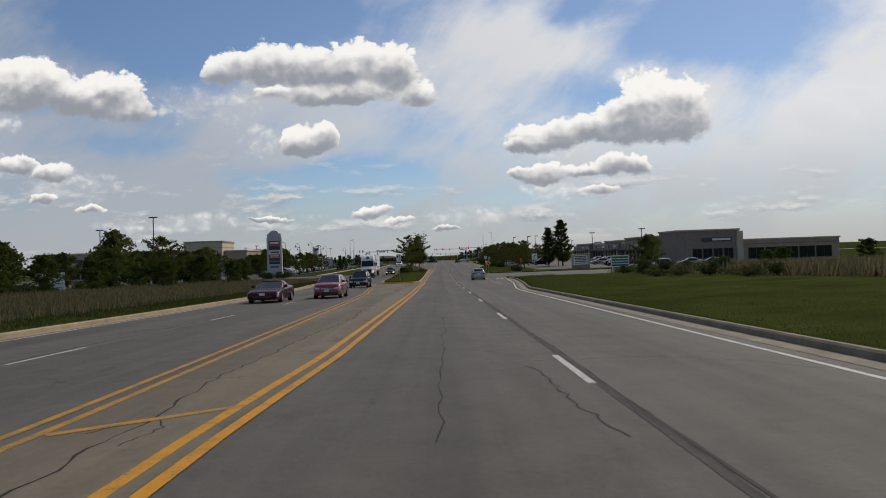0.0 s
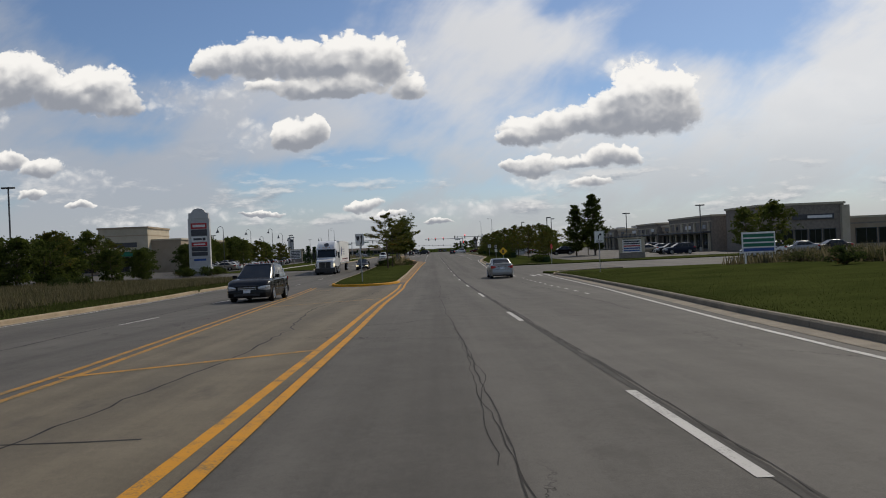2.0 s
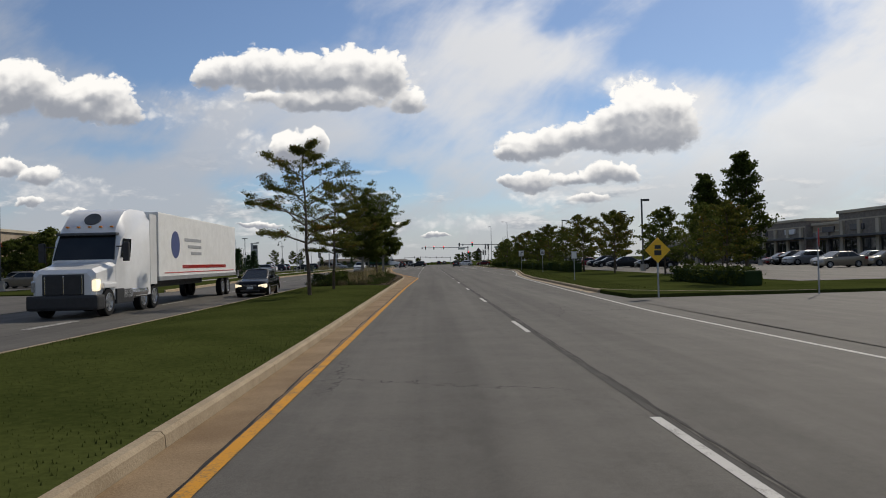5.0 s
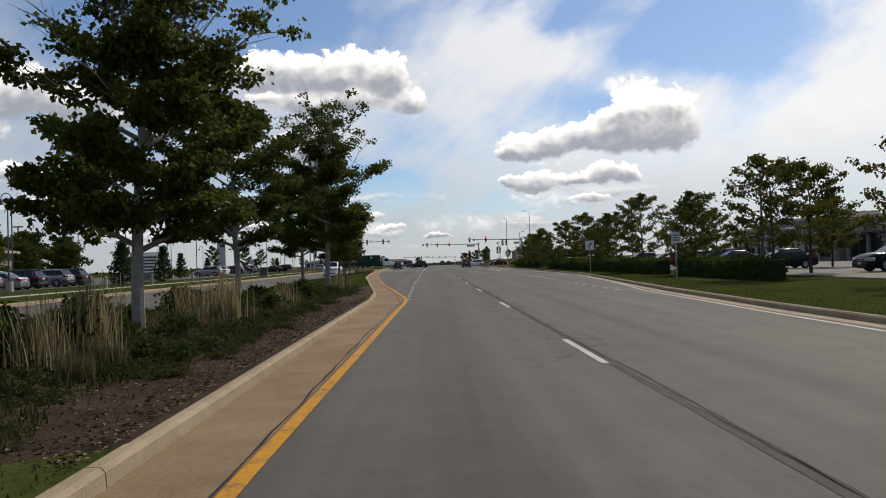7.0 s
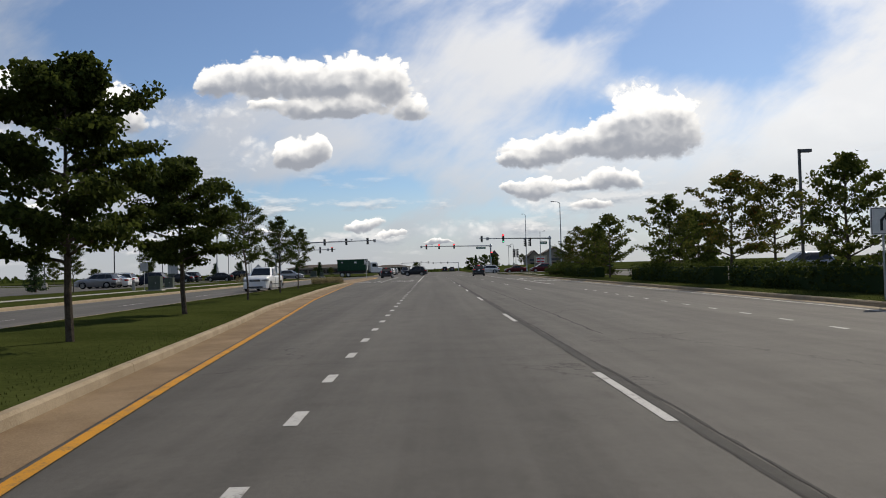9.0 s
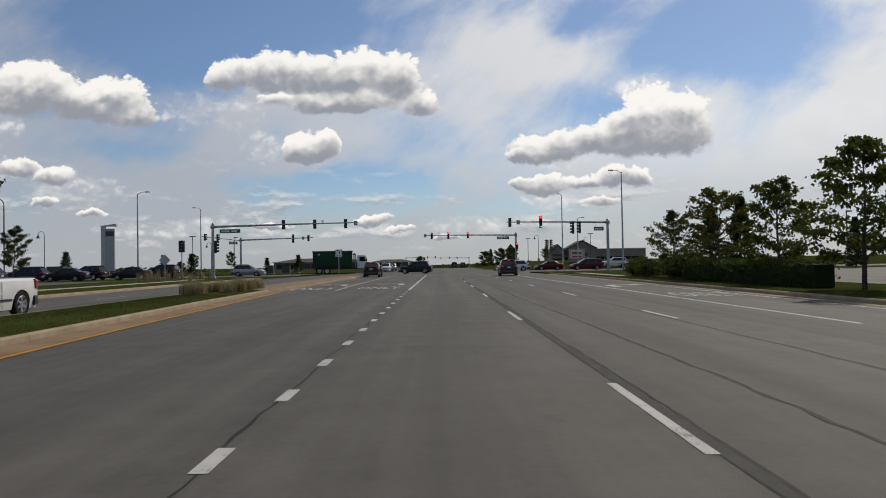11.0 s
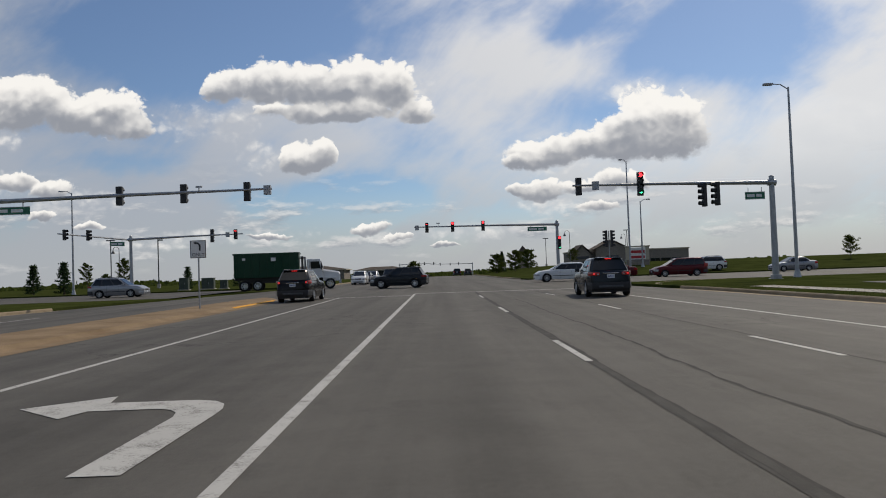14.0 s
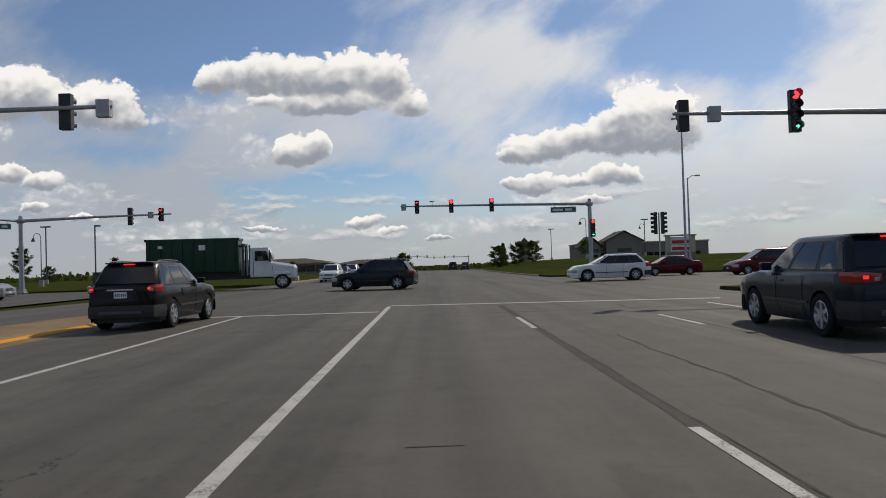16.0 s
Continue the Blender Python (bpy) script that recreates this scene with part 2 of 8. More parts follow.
def asphalt_material(name="asphalt", dark=(0.056, 0.0525, 0.047), light=(0.132, 0.1235, 0.11)):
    """Old grey road: stone grain, darker wheel tracks, patches, oil down the lane's middle and hairline cracks."""
    m = bpy.data.materials.new(name)
    m.use_nodes = True
    w = Net(m.node_tree)
    p = w.node("ShaderNodeNewGeometry").outputs["Position"]
    x, y, z = w.split(p)
    grain = w.noise(p, 110.0, 2.0, 0.7)
    mid = w.math("ADD", w.math("MULTIPLY", w.noise(p, 1.1, 6.0, 0.65), 0.6), w.math("MULTIPLY", w.noise(p, 14.0, 4.0, 0.7), 0.4))
    wheel = w.noise(w.xyz(x, w.math("MULTIPLY", y, 0.015), 4.0), 1.9, 5.0, 0.6)
    big = w.noise(w.xyz(w.math("MULTIPLY", x, 1.0), w.math("MULTIPLY", y, 0.12), 0.0), 0.5, 4.0, 0.55)
    f = w.math("ADD", w.math("MULTIPLY", grain, 0.36), w.math("ADD", w.math("MULTIPLY", mid, 0.26), w.math("ADD", w.math("MULTIPLY", big, 0.18), w.math("MULTIPLY", wheel, 0.2))))
    c = w.mix(w.step(f, 0.36, 0.64), dark, light)
    # oil darkening runs along the middle of every lane
    lane = w.math("ABSOLUTE", w.math("SUBTRACT", w.math("FRACT", w.math("ADD", w.math("DIVIDE", x, 3.62), 0.5)), 0.5))
    streak = w.math("MULTIPLY", w.step(lane, 0.2, 0.0), w.math("MULTIPLY", w.noise(w.xyz(x, w.math("MULTIPLY", y, 0.04), 2.0), 2.2, 4.0, 0.6), 0.55))
    c = w.mix(streak, c, (0.048, 0.0445, 0.04))
    spots = w.math("MULTIPLY", w.step(w.noise(w.xyz(w.math("MULTIPLY", x, 1.6), w.math("MULTIPLY", y, 0.7), 6.0), 0.9, 5.0, 0.62), 0.58, 0.72), 0.38)
    c = w.mix(spots, c, (0.05, 0.046, 0.041))
    v = w.node("ShaderNodeTexVoronoi", feature="DISTANCE_TO_EDGE")
    v.inputs["Scale"].default_value = 0.16
    wob = w.node("ShaderNodeVectorMath", operation="ADD")
    w.put(wob.inputs[0], p)
    w.put(wob.inputs[1], w.noise(p, 1.7, 5.0, 0.7, color=True))
    w.put(v.inputs["Vector"], wob.outputs[0])
    crack = w.math("MULTIPLY", w.step(v.outputs["Distance"], 0.0035, 0.0), w.step(w.noise(p, 0.11, 2.0), 0.54, 0.6))
    c = w.mix(crack, c, (0.02, 0.019, 0.018))
    s = w.node("ShaderNodeBsdfPrincipled")
    w.put(s.inputs["Base Color"], c)
    w.put(s.inputs["Roughness"], w.math("ADD", 0.62, w.math("MULTIPLY", grain, 0.3)))
    s.inputs["Specular IOR Level"].default_value = 0.12
    n = w.node("ShaderNodeBump")
    n.inputs["Strength"].default_value, n.inputs["Distance"].default_value = 0.35, 0.006
    w.put(n.inputs["Height"], w.math("SUBTRACT", grain, w.math("MULTIPLY", crack, 2.0)))
    w.put(s.inputs["Normal"], n.outputs[0])
    o = w.node("ShaderNodeOutputMaterial")
    w.put(o.inputs[0], s.outputs[0])
    return m


def worn_paint(name, color, under=(0.16, 0.15, 0.135), wear=0.5):
    """Road paint rubbed through in spots."""
    m = bpy.data.materials.new(name)
    m.use_nodes = True
    w = Net(m.node_tree)
    p = w.node("ShaderNodeNewGeometry").outputs["Position"]
    a, b = w.noise(p, 3.0, 6.0, 0.7), w.noise(p, 45.0, 3.0, 0.7)
    f = w.step(w.math("ADD", w.math("MULTIPLY", a, 0.55), w.math("MULTIPLY", b, 0.45)), wear - 0.12, wear + 0.06)
    c = w.mix(f, under, w.mix(w.noise(p, 0.9, 3.0), tuple(q * 0.8 for q in color), color))
    s = w.node("ShaderNodeBsdfPrincipled")
    w.put(s.inputs["Base Color"], c)
    s.inputs["Roughness"].default_value = 0.7
    s.inputs["Specular IOR Level"].default_value = 0.15
    o = w.node("ShaderNodeOutputMaterial")
    w.put(o.inputs[0], s.outputs[0])
    return m


def lamp_material(name, color, power):
    m = bpy.data.materials.new(name)
    m.use_nodes = True
    s = m.node_tree.nodes["Principled BSDF"]
    s.inputs["Base Color"].default_value = (*color, 1)
    s.inputs["Emission Color"].default_value = (*color, 1)
    s.inputs["Emission Strength"].default_value = power
    s.inputs["Roughness"].default_value = 0.3
    return m


def glass_material(name, tint=(0.02, 0.024, 0.026)):
    """Dark tinted car or shop glass seen from outside."""
    m = bpy.data.materials.new(name)
    m.use_nodes = True
    w = Net(m.node_tree)
    s = w.node("ShaderNodeBsdfPrincipled")
    p = w.node("ShaderNodeTexCoord").outputs["Object"]
    w.put(s.inputs["Base Color"], w.mix(w.noise(p, 1.5, 2.0), tuple(q * 0.5 for q in tint), tint))
    s.inputs["Roughness"].default_value = 0.03
    s.inputs["IOR"].default_value = 1.5
    s.inputs["Specular IOR Level"].default_value = 0.5
    o = w.node("ShaderNodeOutputMaterial")
    w.put(o.inputs[0], s.outputs[0])
    return m


def leaf_material(name, dark, light, autumn=None):
    """Leaves: colour varies from leaf to leaf; light shines through."""
    m = bpy.data.materials.new(name)
    m.use_nodes = True
    w = Net(m.node_tree)
    g = w.node("ShaderNodeNewGeometry")
    r = g.outputs["Random Per Island"]
    c = w.mix(r, dark, light)
    if autumn:
        p = w.node("ShaderNodeTexCoord").outputs["Object"]
        c = w.mix(w.step(w.math("ADD", w.noise(p, 0.8, 3.0), w.math("MULTIPLY", r, 0.25)), 0.72, 0.9), c, autumn)
    d = w.node("ShaderNodeBsdfPrincipled")
    w.put(d.inputs["Base Color"], c)
    d.inputs["Roughness"].default_value = 0.62
    d.inputs["Specular IOR Level"].default_value = 0.03
    t = w.node("ShaderNodeBsdfTranslucent")
    w.put(t.inputs[0], c)
    mixs = w.node("ShaderNodeMixShader")
    mixs.inputs[0].default_value = 0.42
    w.put(mixs.inputs[1], d.outputs[0])
    w.put(mixs.inputs[2], t.outputs[0])
    o = w.node("ShaderNodeOutputMaterial")
    w.put(o.inputs[0], mixs.outputs[0])
    return m


ASPHALT = asphalt_material()
OLD_ASPHALT = asphalt_material("centre_asphalt", (0.083, 0.071, 0.052), (0.19, 0.164, 0.121))
WHITE_PAINT = worn_paint("white_road_paint", (0.50, 0.49, 0.46), under=(0.13, 0.122, 0.11), wear=0.455)
YELLOW_PAINT = worn_paint("yellow_road_paint", (0.56, 0.255, 0.02), under=(0.15, 0.115, 0.06), wear=0.47)
YELLOW_FADED = worn_paint("faded_yellow_road_paint", (0.46, 0.225, 0.03), under=(0.17, 0.125, 0.06), wear=0.51)
TAR = material("tar", (0.016, 0.015, 0.014), (0.038, 0.036, 0.034), rough=0.75, scale=3, fine=40, where="world")
SEAL = material("seal_band", (0.026, 0.025, 0.023), (0.06, 0.057, 0.052), rough=0.75, scale=2, fine=60, where="world")
KERB = material("kerb_concrete", (0.235, 0.182, 0.118), (0.38, 0.31, 0.215), rough=0.85, scale=1.4, fine=45, where="world", bump=0.3)
KERB_GREY = material("grey_kerb_concrete", (0.15, 0.132, 0.104), (0.27, 0.235, 0.182), rough=0.85, scale=1.4, fine=45, where="world", bump=0.3)
GUTTER = material("gutter_concrete", (0.15, 0.098, 0.054), (0.285, 0.208, 0.128), rough=0.85, scale=0.7, fine=50, where="world", bump=0.25)
KERB_YELLOW = worn_paint("kerb_yellow", (0.66, 0.31, 0.014), (0.36, 0.32, 0.24), wear=0.4)
GRASS = material("mown_grass", (0.025, 0.033, 0.009), (0.056, 0.066, 0.019), rough=0.9, scale=0.35, fine=9, where="world", bump=0.6, spec=0.0)
MEADOW = material("rough_meadow", (0.045, 0.052, 0.018), (0.105, 0.105, 0.045), rough=0.95, scale=0.25, fine=6, where="world", bump=0.6, spec=0.0)
MULCH = material("bark_mulch", (0.016, 0.010, 0.007), (0.060, 0.040, 0.026), rough=0.95, scale=3, fine=30, where="world", bump=0.8)
PAVING = material("pale_concrete", (0.30, 0.28, 0.24), (0.44, 0.41, 0.36), rough=0.85, scale=0.8, fine=40, where="world")
STEEL = material("galvanised_steel", (0.30, 0.31, 0.32), (0.44, 0.45, 0.46), rough=0.5, metal=0.7, scale=3, fine=30)
DARK_STEEL = material("dark_painted_steel", (0.05, 0.055, 0.06), (0.09, 0.095, 0.10), rough=0.5, metal=0.3, scale=3, fine=30)
BLACK = material("black_plastic", (0.010, 0.010, 0.011), (0.022, 0.022, 0.024), rough=0.5, scale=8, fine=50)
WHITE = material("white_sheet", (0.66, 0.66, 0.64), (0.80, 0.80, 0.78), rough=0.5, scale=2, fine=20, bump=0.03)
GREY_SHEET = material("grey_sheet_metal", (0.30, 0.31, 0.32), (0.42, 0.43, 0.44), rough=0.5, metal=0.3, scale=3, fine=25)
GREEN_SIGN = material("green_sign", (0.006, 0.10, 0.055), (0.012, 0.16, 0.085), rough=0.45, scale=2, fine=20, bump=0)
YELLOW_SIGN = material("yellow_sign", (0.75, 0.42, 0.01), (0.85, 0.5, 0.02), rough=0.45, scale=2, fine=20, bump=0)
ORANGE_SIGN = YELLOW_SIGN
RED_LIGHT = lamp_material("red_signal", (1.0, 0.03, 0.04), 3.0)
GREEN_LIGHT = lamp_material("green_signal", (0.05, 1.0, 0.45), 2.2)
LENS_OFF = material("unlit_lens", (0.02, 0.02, 0.02), (0.04, 0.035, 0.03), rough=0.25, scale=5, fine=30, bump=0)
GLASS = glass_material("dark_glass")
TYRE = material("tyre_rubber", (0.012, 0.012, 0.012), (0.026, 0.026, 0.026), rough=0.85, scale=10, fine=80)
RIM = material("alloy_rim", (0.42, 0.43, 0.45), (0.58, 0.59, 0.61), rough=0.3, metal=0.9, scale=6, fine=40, bump=0)
CHROME = material("chrome_trim", (0.6, 0.6, 0.62), (0.75, 0.75, 0.77), rough=0.15, metal=1.0, scale=5, fine=30, bump=0)
TAIL_RED = material("red_lamp_lens", (0.28, 0.008, 0.008), (0.45, 0.015, 0.012), rough=0.18, scale=5, fine=40, bump=0, coat=0.5)
HEAD_LENS = material("clear_lamp_lens", (0.22, 0.23, 0.24), (0.55, 0.56, 0.58), rough=0.12, metal=0.4, scale=14, fine=60, bump=0, coat=0.6)
BRAKE_LIT = lamp_material("lit_brake_lamp", (0.9, 0.03, 0.03), 0.9)
HEAD_LIT = lamp_material("lit_head_lamp", (1.0, 0.85, 0.6), 0.9)
AMBER = material("amber_lens", (0.6, 0.18, 0.01), (0.8, 0.28, 0.02), rough=0.25, scale=5, fine=30, bump=0)
PLATE = material("number_plate", (0.55, 0.58, 0.62), (0.68, 0.7, 0.73), rough=0.5, scale=5, fine=30, bump=0)
BLUE_BAR = material("plate_marks", (0.03, 0.05, 0.16), (0.05, 0.07, 0.2), rough=0.5, scale=5, fine=30, bump=0)
BARK = material("tree_bark", (0.045, 0.034, 0.025), (0.13, 0.105, 0.08), rough=0.95, scale=5, fine=35, bump=0.8)
PALE_BARK = material("pale_tree_bark", (0.16, 0.15, 0.13), (0.34, 0.32, 0.28), rough=0.9, scale=4, fine=35, bump=0.5)
LEAF_A = leaf_material("maple_leaves", (0.032, 0.046, 0.011), (0.078, 0.098, 0.021))
LEAF_B = leaf_material("locust_leaves", (0.048, 0.060, 0.012), (0.11, 0.108, 0.024), autumn=(0.15, 0.08, 0.018))
LEAF_C = leaf_material("ash_leaves", (0.046, 0.062, 0.013), (0.105, 0.122, 0.028), autumn=(0.15, 0.13, 0.03))
LEAF_D = leaf_material("conifer_needles", (0.022, 0.043, 0.018), (0.055, 0.085, 0.034))
LEAF_S = leaf_material("shrub_leaves", (0.022, 0.036, 0.011), (0.06, 0.08, 0.022), autumn=(0.12, 0.04, 0.02))
LEAF_LOW = leaf_material("ground_cover", (0.026, 0.036, 0.014), (0.08, 0.085, 0.028), autumn=(0.15, 0.075, 0.03))
STRAW = leaf_material("straw_grass", (0.13, 0.105, 0.05), (0.36, 0.30, 0.17))
BLADE = leaf_material("grass_blades", (0.028, 0.037, 0.010), (0.058, 0.068, 0.02), autumn=(0.10, 0.085, 0.035))
WEED = leaf_material("meadow_stalks", (0.062, 0.06, 0.028), (0.165, 0.142, 0.082))


# ---- building helpers ----
def finish(bm, name, mat, smooth=False):
    me = bpy.data.meshes.new(name)
    bmesh.ops.recalc_face_normals(bm, faces=bm.faces)
    if smooth:
        for f in bm.faces:
            f.smooth = True
        for e in bm.edges:
            if len(e.link_faces) == 2 and e.calc_face_angle(0) > 0.6:
                e.smooth = False
    bm.to_mesh(me)
    bm.free()
    me.materials.append(mat)
    return me


def part(name, bm, mat, parent, label="", smooth=False):
    """Links a bmesh as one mesh object under a thing or a part."""
    ob = new(name, finish(bm, name, mat, smooth))
    ob.parent = parent
    return tagged(ob, label)


def thing(name, m, label, category, group="", kind=""):
    ob = new(name)
    ob.empty_display_size = 0.3
    ob.matrix_world = m
    return tagged(ob, label, category, group, kind)


def box(bm, lo, hi, bevel=0.0):
    r = bmesh.ops.create_cube(bm, size=1)
    for v in r["verts"]:
        v.co = Vector([lo[i] + (v.co[i] + 0.5) * (hi[i] - lo[i]) for i in range(3)])
    if bevel:
        es = list({e for v in r["verts"] for e in v.link_edges})
        bmesh.ops.bevel(bm, geom=es, offset=bevel, segments=2, affect="EDGES", profile=0.7)
    return bm


def boxes(*items, bevel=0.0):
    bm = bmesh.new()
    for lo, hi in items:
        box(bm, lo, hi, bevel)
    return bm


def tube(bm, pts, radii, sides=10, caps=True):
    """A round bar through the points, with a radius at each."""
    pts = [Vector(p) for p in pts]
    rings = []
    s = None
    for i, p in enumerate(pts):
        d = (pts[min(i + 1, len(pts) - 1)] - pts[max(i - 1, 0)]).normalized()
        if s is None:
            s = d.cross(Vector((0, 0, 1)))
            if s.length < 1e-3:
                s = Vector((1, 0, 0))
        s = s - d * s.dot(d)
        s.normalize()
        q = d.cross(s)
        r = radii[i] if isinstance(radii, (list, tuple)) else radii
        rings.append([bm.verts.new(p + (s * math.cos(a) + q * math.sin(a)) * r) for a in [2 * math.pi * k / sides for k in range(sides)]])
    for a, b in zip(rings, rings[1:]):
        for k in range(sides):
            bm.faces.new((a[k], a[(k + 1) % sides], b[(k + 1) % sides], b[k]))
    if caps:
        bm.faces.new(rings[0][::-1])
        bm.faces.new(rings[-1])
    return bm


def bar(pts, radii, sides=10):
    return tube(bmesh.new(), pts, radii, sides)


def slab(bm, outline, z0, z1):
    """A flat plate: outline in x and y between two heights."""
    a = [bm.verts.new((x, y, z0)) for x, y in outline]
    b = [bm.verts.new((x, y, z1)) for x, y in outline]
    n = len(a)
    bm.faces.new(a[::-1])
    bm.faces.new(b)
    for i in range(n):
        bm.faces.new((a[i], a[(i + 1) % n], b[(i + 1) % n], b[i]))
    return bm


def plate(outline, y0, y1):
    """A flat plate standing up: outline in x and z between two depths."""
    bm = bmesh.new()
    a = [bm.verts.new((x, y0, z)) for x, z in outline]
    b = [bm.verts.new((x, y1, z)) for x, z in outline]
    n = len(a)
    bm.faces.new(a)
    bm.faces.new(b[::-1])
    for i in range(n):
        bm.faces.new((a[(i + 1) % n], a[i], b[i], b[(i + 1) % n]))
    return bm


def text_mesh(words, size, mat, depth=0.004):
    """Lettering as a mesh, centred, in the x-z plane facing -y."""
    cu = bpy.data.curves.new("lettering", "FONT")
    cu.body, cu.size, cu.extrude, cu.align_x, cu.align_y = words, size, depth, "CENTER", "CENTER"
    cu.resolution_u = 3
    ob = bpy.data.objects.new("lettering", cu)
    me = bpy.data.meshes.new_from_object(ob)
    bpy.data.objects.remove(ob)
    me.transform(Euler((radians(90), 0, 0)).to_matrix().to_4x4())
    me.materials.clear()
    me.materials.append(mat)
    return me


def lettering(words, size, mat, parent, at):
    ob = new("lettering", text_mesh(words, size, mat))
    ob.parent = parent
    ob.location = at
    return ob


def lerp_table(table, y):
    for (a, p), (b, q) in zip(table, table[1:]):
        if y <= b:
            return p + (q - p) * max(0.0, (y - a) / (b - a))
    return table[-1][1]


# ---- the lie of the land ----
SLOPE = -0.02215


def road_z(y):
    """Road height: falls towards a sag, runs level, then drops behind a crest."""
    if y < 75:
        z = SLOPE * (y - 100)
    elif y < 125:
        z = -SLOPE * (125 - y) ** 2 / 100
    else:
        z = 0.0
    if y > 420:
        d = min(y - 420, 260)
        z -= 0.00008 * d * d
    return z


KERB_R = [(-60, 6.1), (42, 6.1), (50, 6.05), (57, 6.6), (66, 7.5), (75, 8.25), (83, 8.85), (90, 9.3), (100, 9.5), (134, 7.4), (163, 8.2), (175, 9.0), (195, 11.1), (206, 12.2), (300, 12.3), (352, 9.2), (370, 8.6), (700, 8.6)]
KERB_L = [(-60, -12.2), (30, -12.4), (52, -13.0), (61, -13.8), (84, -15.8), (92, -16.7), (135, -17.0), (170, -19.6), (300, -20.5), (352, -13.5), (380, -13.0), (700, -13.0)]
MED_R = [(95, -2.75), (165, -2.75), (172, -2.72), (178, -3.0), (183, -3.48), (187, -3.88), (192, -4.35), (196, -4.75), (205, -5.6), (213, -6.5), (224, -7.3), (236, -8.1), (250, -8.85), (262, -9.2), (306, -9.3)]
MED_L = [(95, -7.6), (105, -8.3), (150, -8.8), (165, -9.5), (205, -11.9), (262, -12.6), (280, -12.2), (306, -11.9)]
YELLOW_L = [(142.9, -1.94), (150, -1.88), (158, -1.74), (168, -1.58), (171, -1.5), (174, -1.53), (177, -1.8), (181, -2.25), (185, -2.65), (191, -3.35), (195, -3.76), (205, -4.65), (221, -6.15), (240, -7.4), (253, -8.15), (262, -8.6)]
GUTTER_E = [(92.5, -2.26), (97, -2.24), (121, -2.2), (143, -2.05), (158, -1.86), (171, -1.62), (174, -1.66), (177, -1.93), (181, -2.38), (185, -2.78), (191, -3.48), (195, -3.88), (205, -4.77), (221, -6.27), (240, -7.52), (253, -8.27), (262, -8.7), (304, -8.75)]
CROSS = (316.0, 347.0)          # the cross street runs between these
SIDE_R = (104.0, 131.0)         # side street on the right
DRIVE_L = (124.0, 150.0)        # entrance to the shops on the left


def on_pavement(x, y):
    if CROSS[0] < y < CROSS[1]:
        return True
    if SIDE_R[0] < y < SIDE_R[1] and 0 < x < 60:
        return True
    if DRIVE_L[0] < y < DRIVE_L[1] and -45 < x < 0:
        return True
    return lerp_table(KERB_L, y) < x < lerp_table(KERB_R, y)


def land_z(x, y):
    """Height of the open ground beside the road."""
    z = road_z(y) + 0.14
    if x > 14 and y > 349:
        z += 1.5 * min(1, (x - 14) / 12) * min(1, (y - 349) / 22)
    if x < 0:
        d = lerp_table(KERB_L, y) - x
        if y < 120 and d > 0:
            z += 0.5 * min(1, d / 10) * min(1, (120 - y) / 20)
    else:
        d = x - lerp_table(KERB_R, y)
        if y < 100 and d > 0:
            z += 0.45 * min(1, d / 12) * min(1, (100 - y) / 15)
    return z


def sheet(name, rows, mat):
    """A mesh out of rows of points that have equal length."""
    me = bpy.data.meshes.new(name)
    n = len(rows[0])
    verts = [p for r in rows for p in r]
    faces = [(i * n + j, i * n + j + 1, (i + 1) * n + j + 1, (i + 1) * n + j) for i in range(len(rows) - 1) for j in range(n - 1)]
    me.from_pydata(verts, [], faces)
    me.materials.append(mat)
    return me


def build_ground():
    e = 0.02
    ys = [-2500, -600, -200, -100, -60] + [y for y in range(-50, 480, 5)] + [500, 540, 600, 700, 900, 1500, 4000]
    for a, b in (CROSS, SIDE_R, DRIVE_L):
        ys += [a - e, a + e, b - e, b + e]
    ys.sort()
    rows = []
    for y in ys:
        kl, kr = lerp_table(KERB_L, y) - 0.1, lerp_table(KERB_R, y) + 0.1
        xs = [-4000, -900, -300, -120, -80, -60 - e, -45 - e, -45 + e, -36, -30, -25, kl - 0.01, kl + 0.01, 0, kr - 0.01, kr + 0.01, 16, 20, 26, 34, 46, 60 - e, 60 + e, 80, 120, 300, 900, 4000]
        xs[10] = min(xs[10], kl - 2)
        xs[16] = max(xs[16], kr + 2)
        inner = {12, 13, 14}
        cut = CROSS[0] < y < CROSS[1]
        row = []
        for i, x in enumerate(xs):
            low = i in inner or cut or (i not in (11, 15) and on_pavement(x, y)) or (i == 15 and SIDE_R[0] < y < SIDE_R[1]) or (i == 11 and DRIVE_L[0] < y < DRIVE_L[1])
            row.append((x, y, road_z(y) - 0.08 if low else land_z(x, y)))
        rows.append(row)
    tagged(new("ground", sheet("ground", rows, GRASS)), "mown green grass verges and open land", "ground", kind="structure")


build_ground()


def strip(x0, x1, y0, y1, dz=0.0, step=3.0):
    """Rows for a flat band that follows the road; x may be numbers or tables."""
    n = max(1, int(math.ceil((y1 - y0) / step)))
    rows = []
    for i in range(n + 1):
        y = y0 + (y1 - y0) * i / n
        a = lerp_table(x0, y) if isinstance(x0, list) else x0
        b = lerp_table(x1, y) if isinstance(x1, list) else x1
        rows.append([(a, y, road_z(y) + dz), (b, y, road_z(y) + dz)])
    return rows


def shifted(table, dx):
    return [(y, x + dx) for y, x in table]


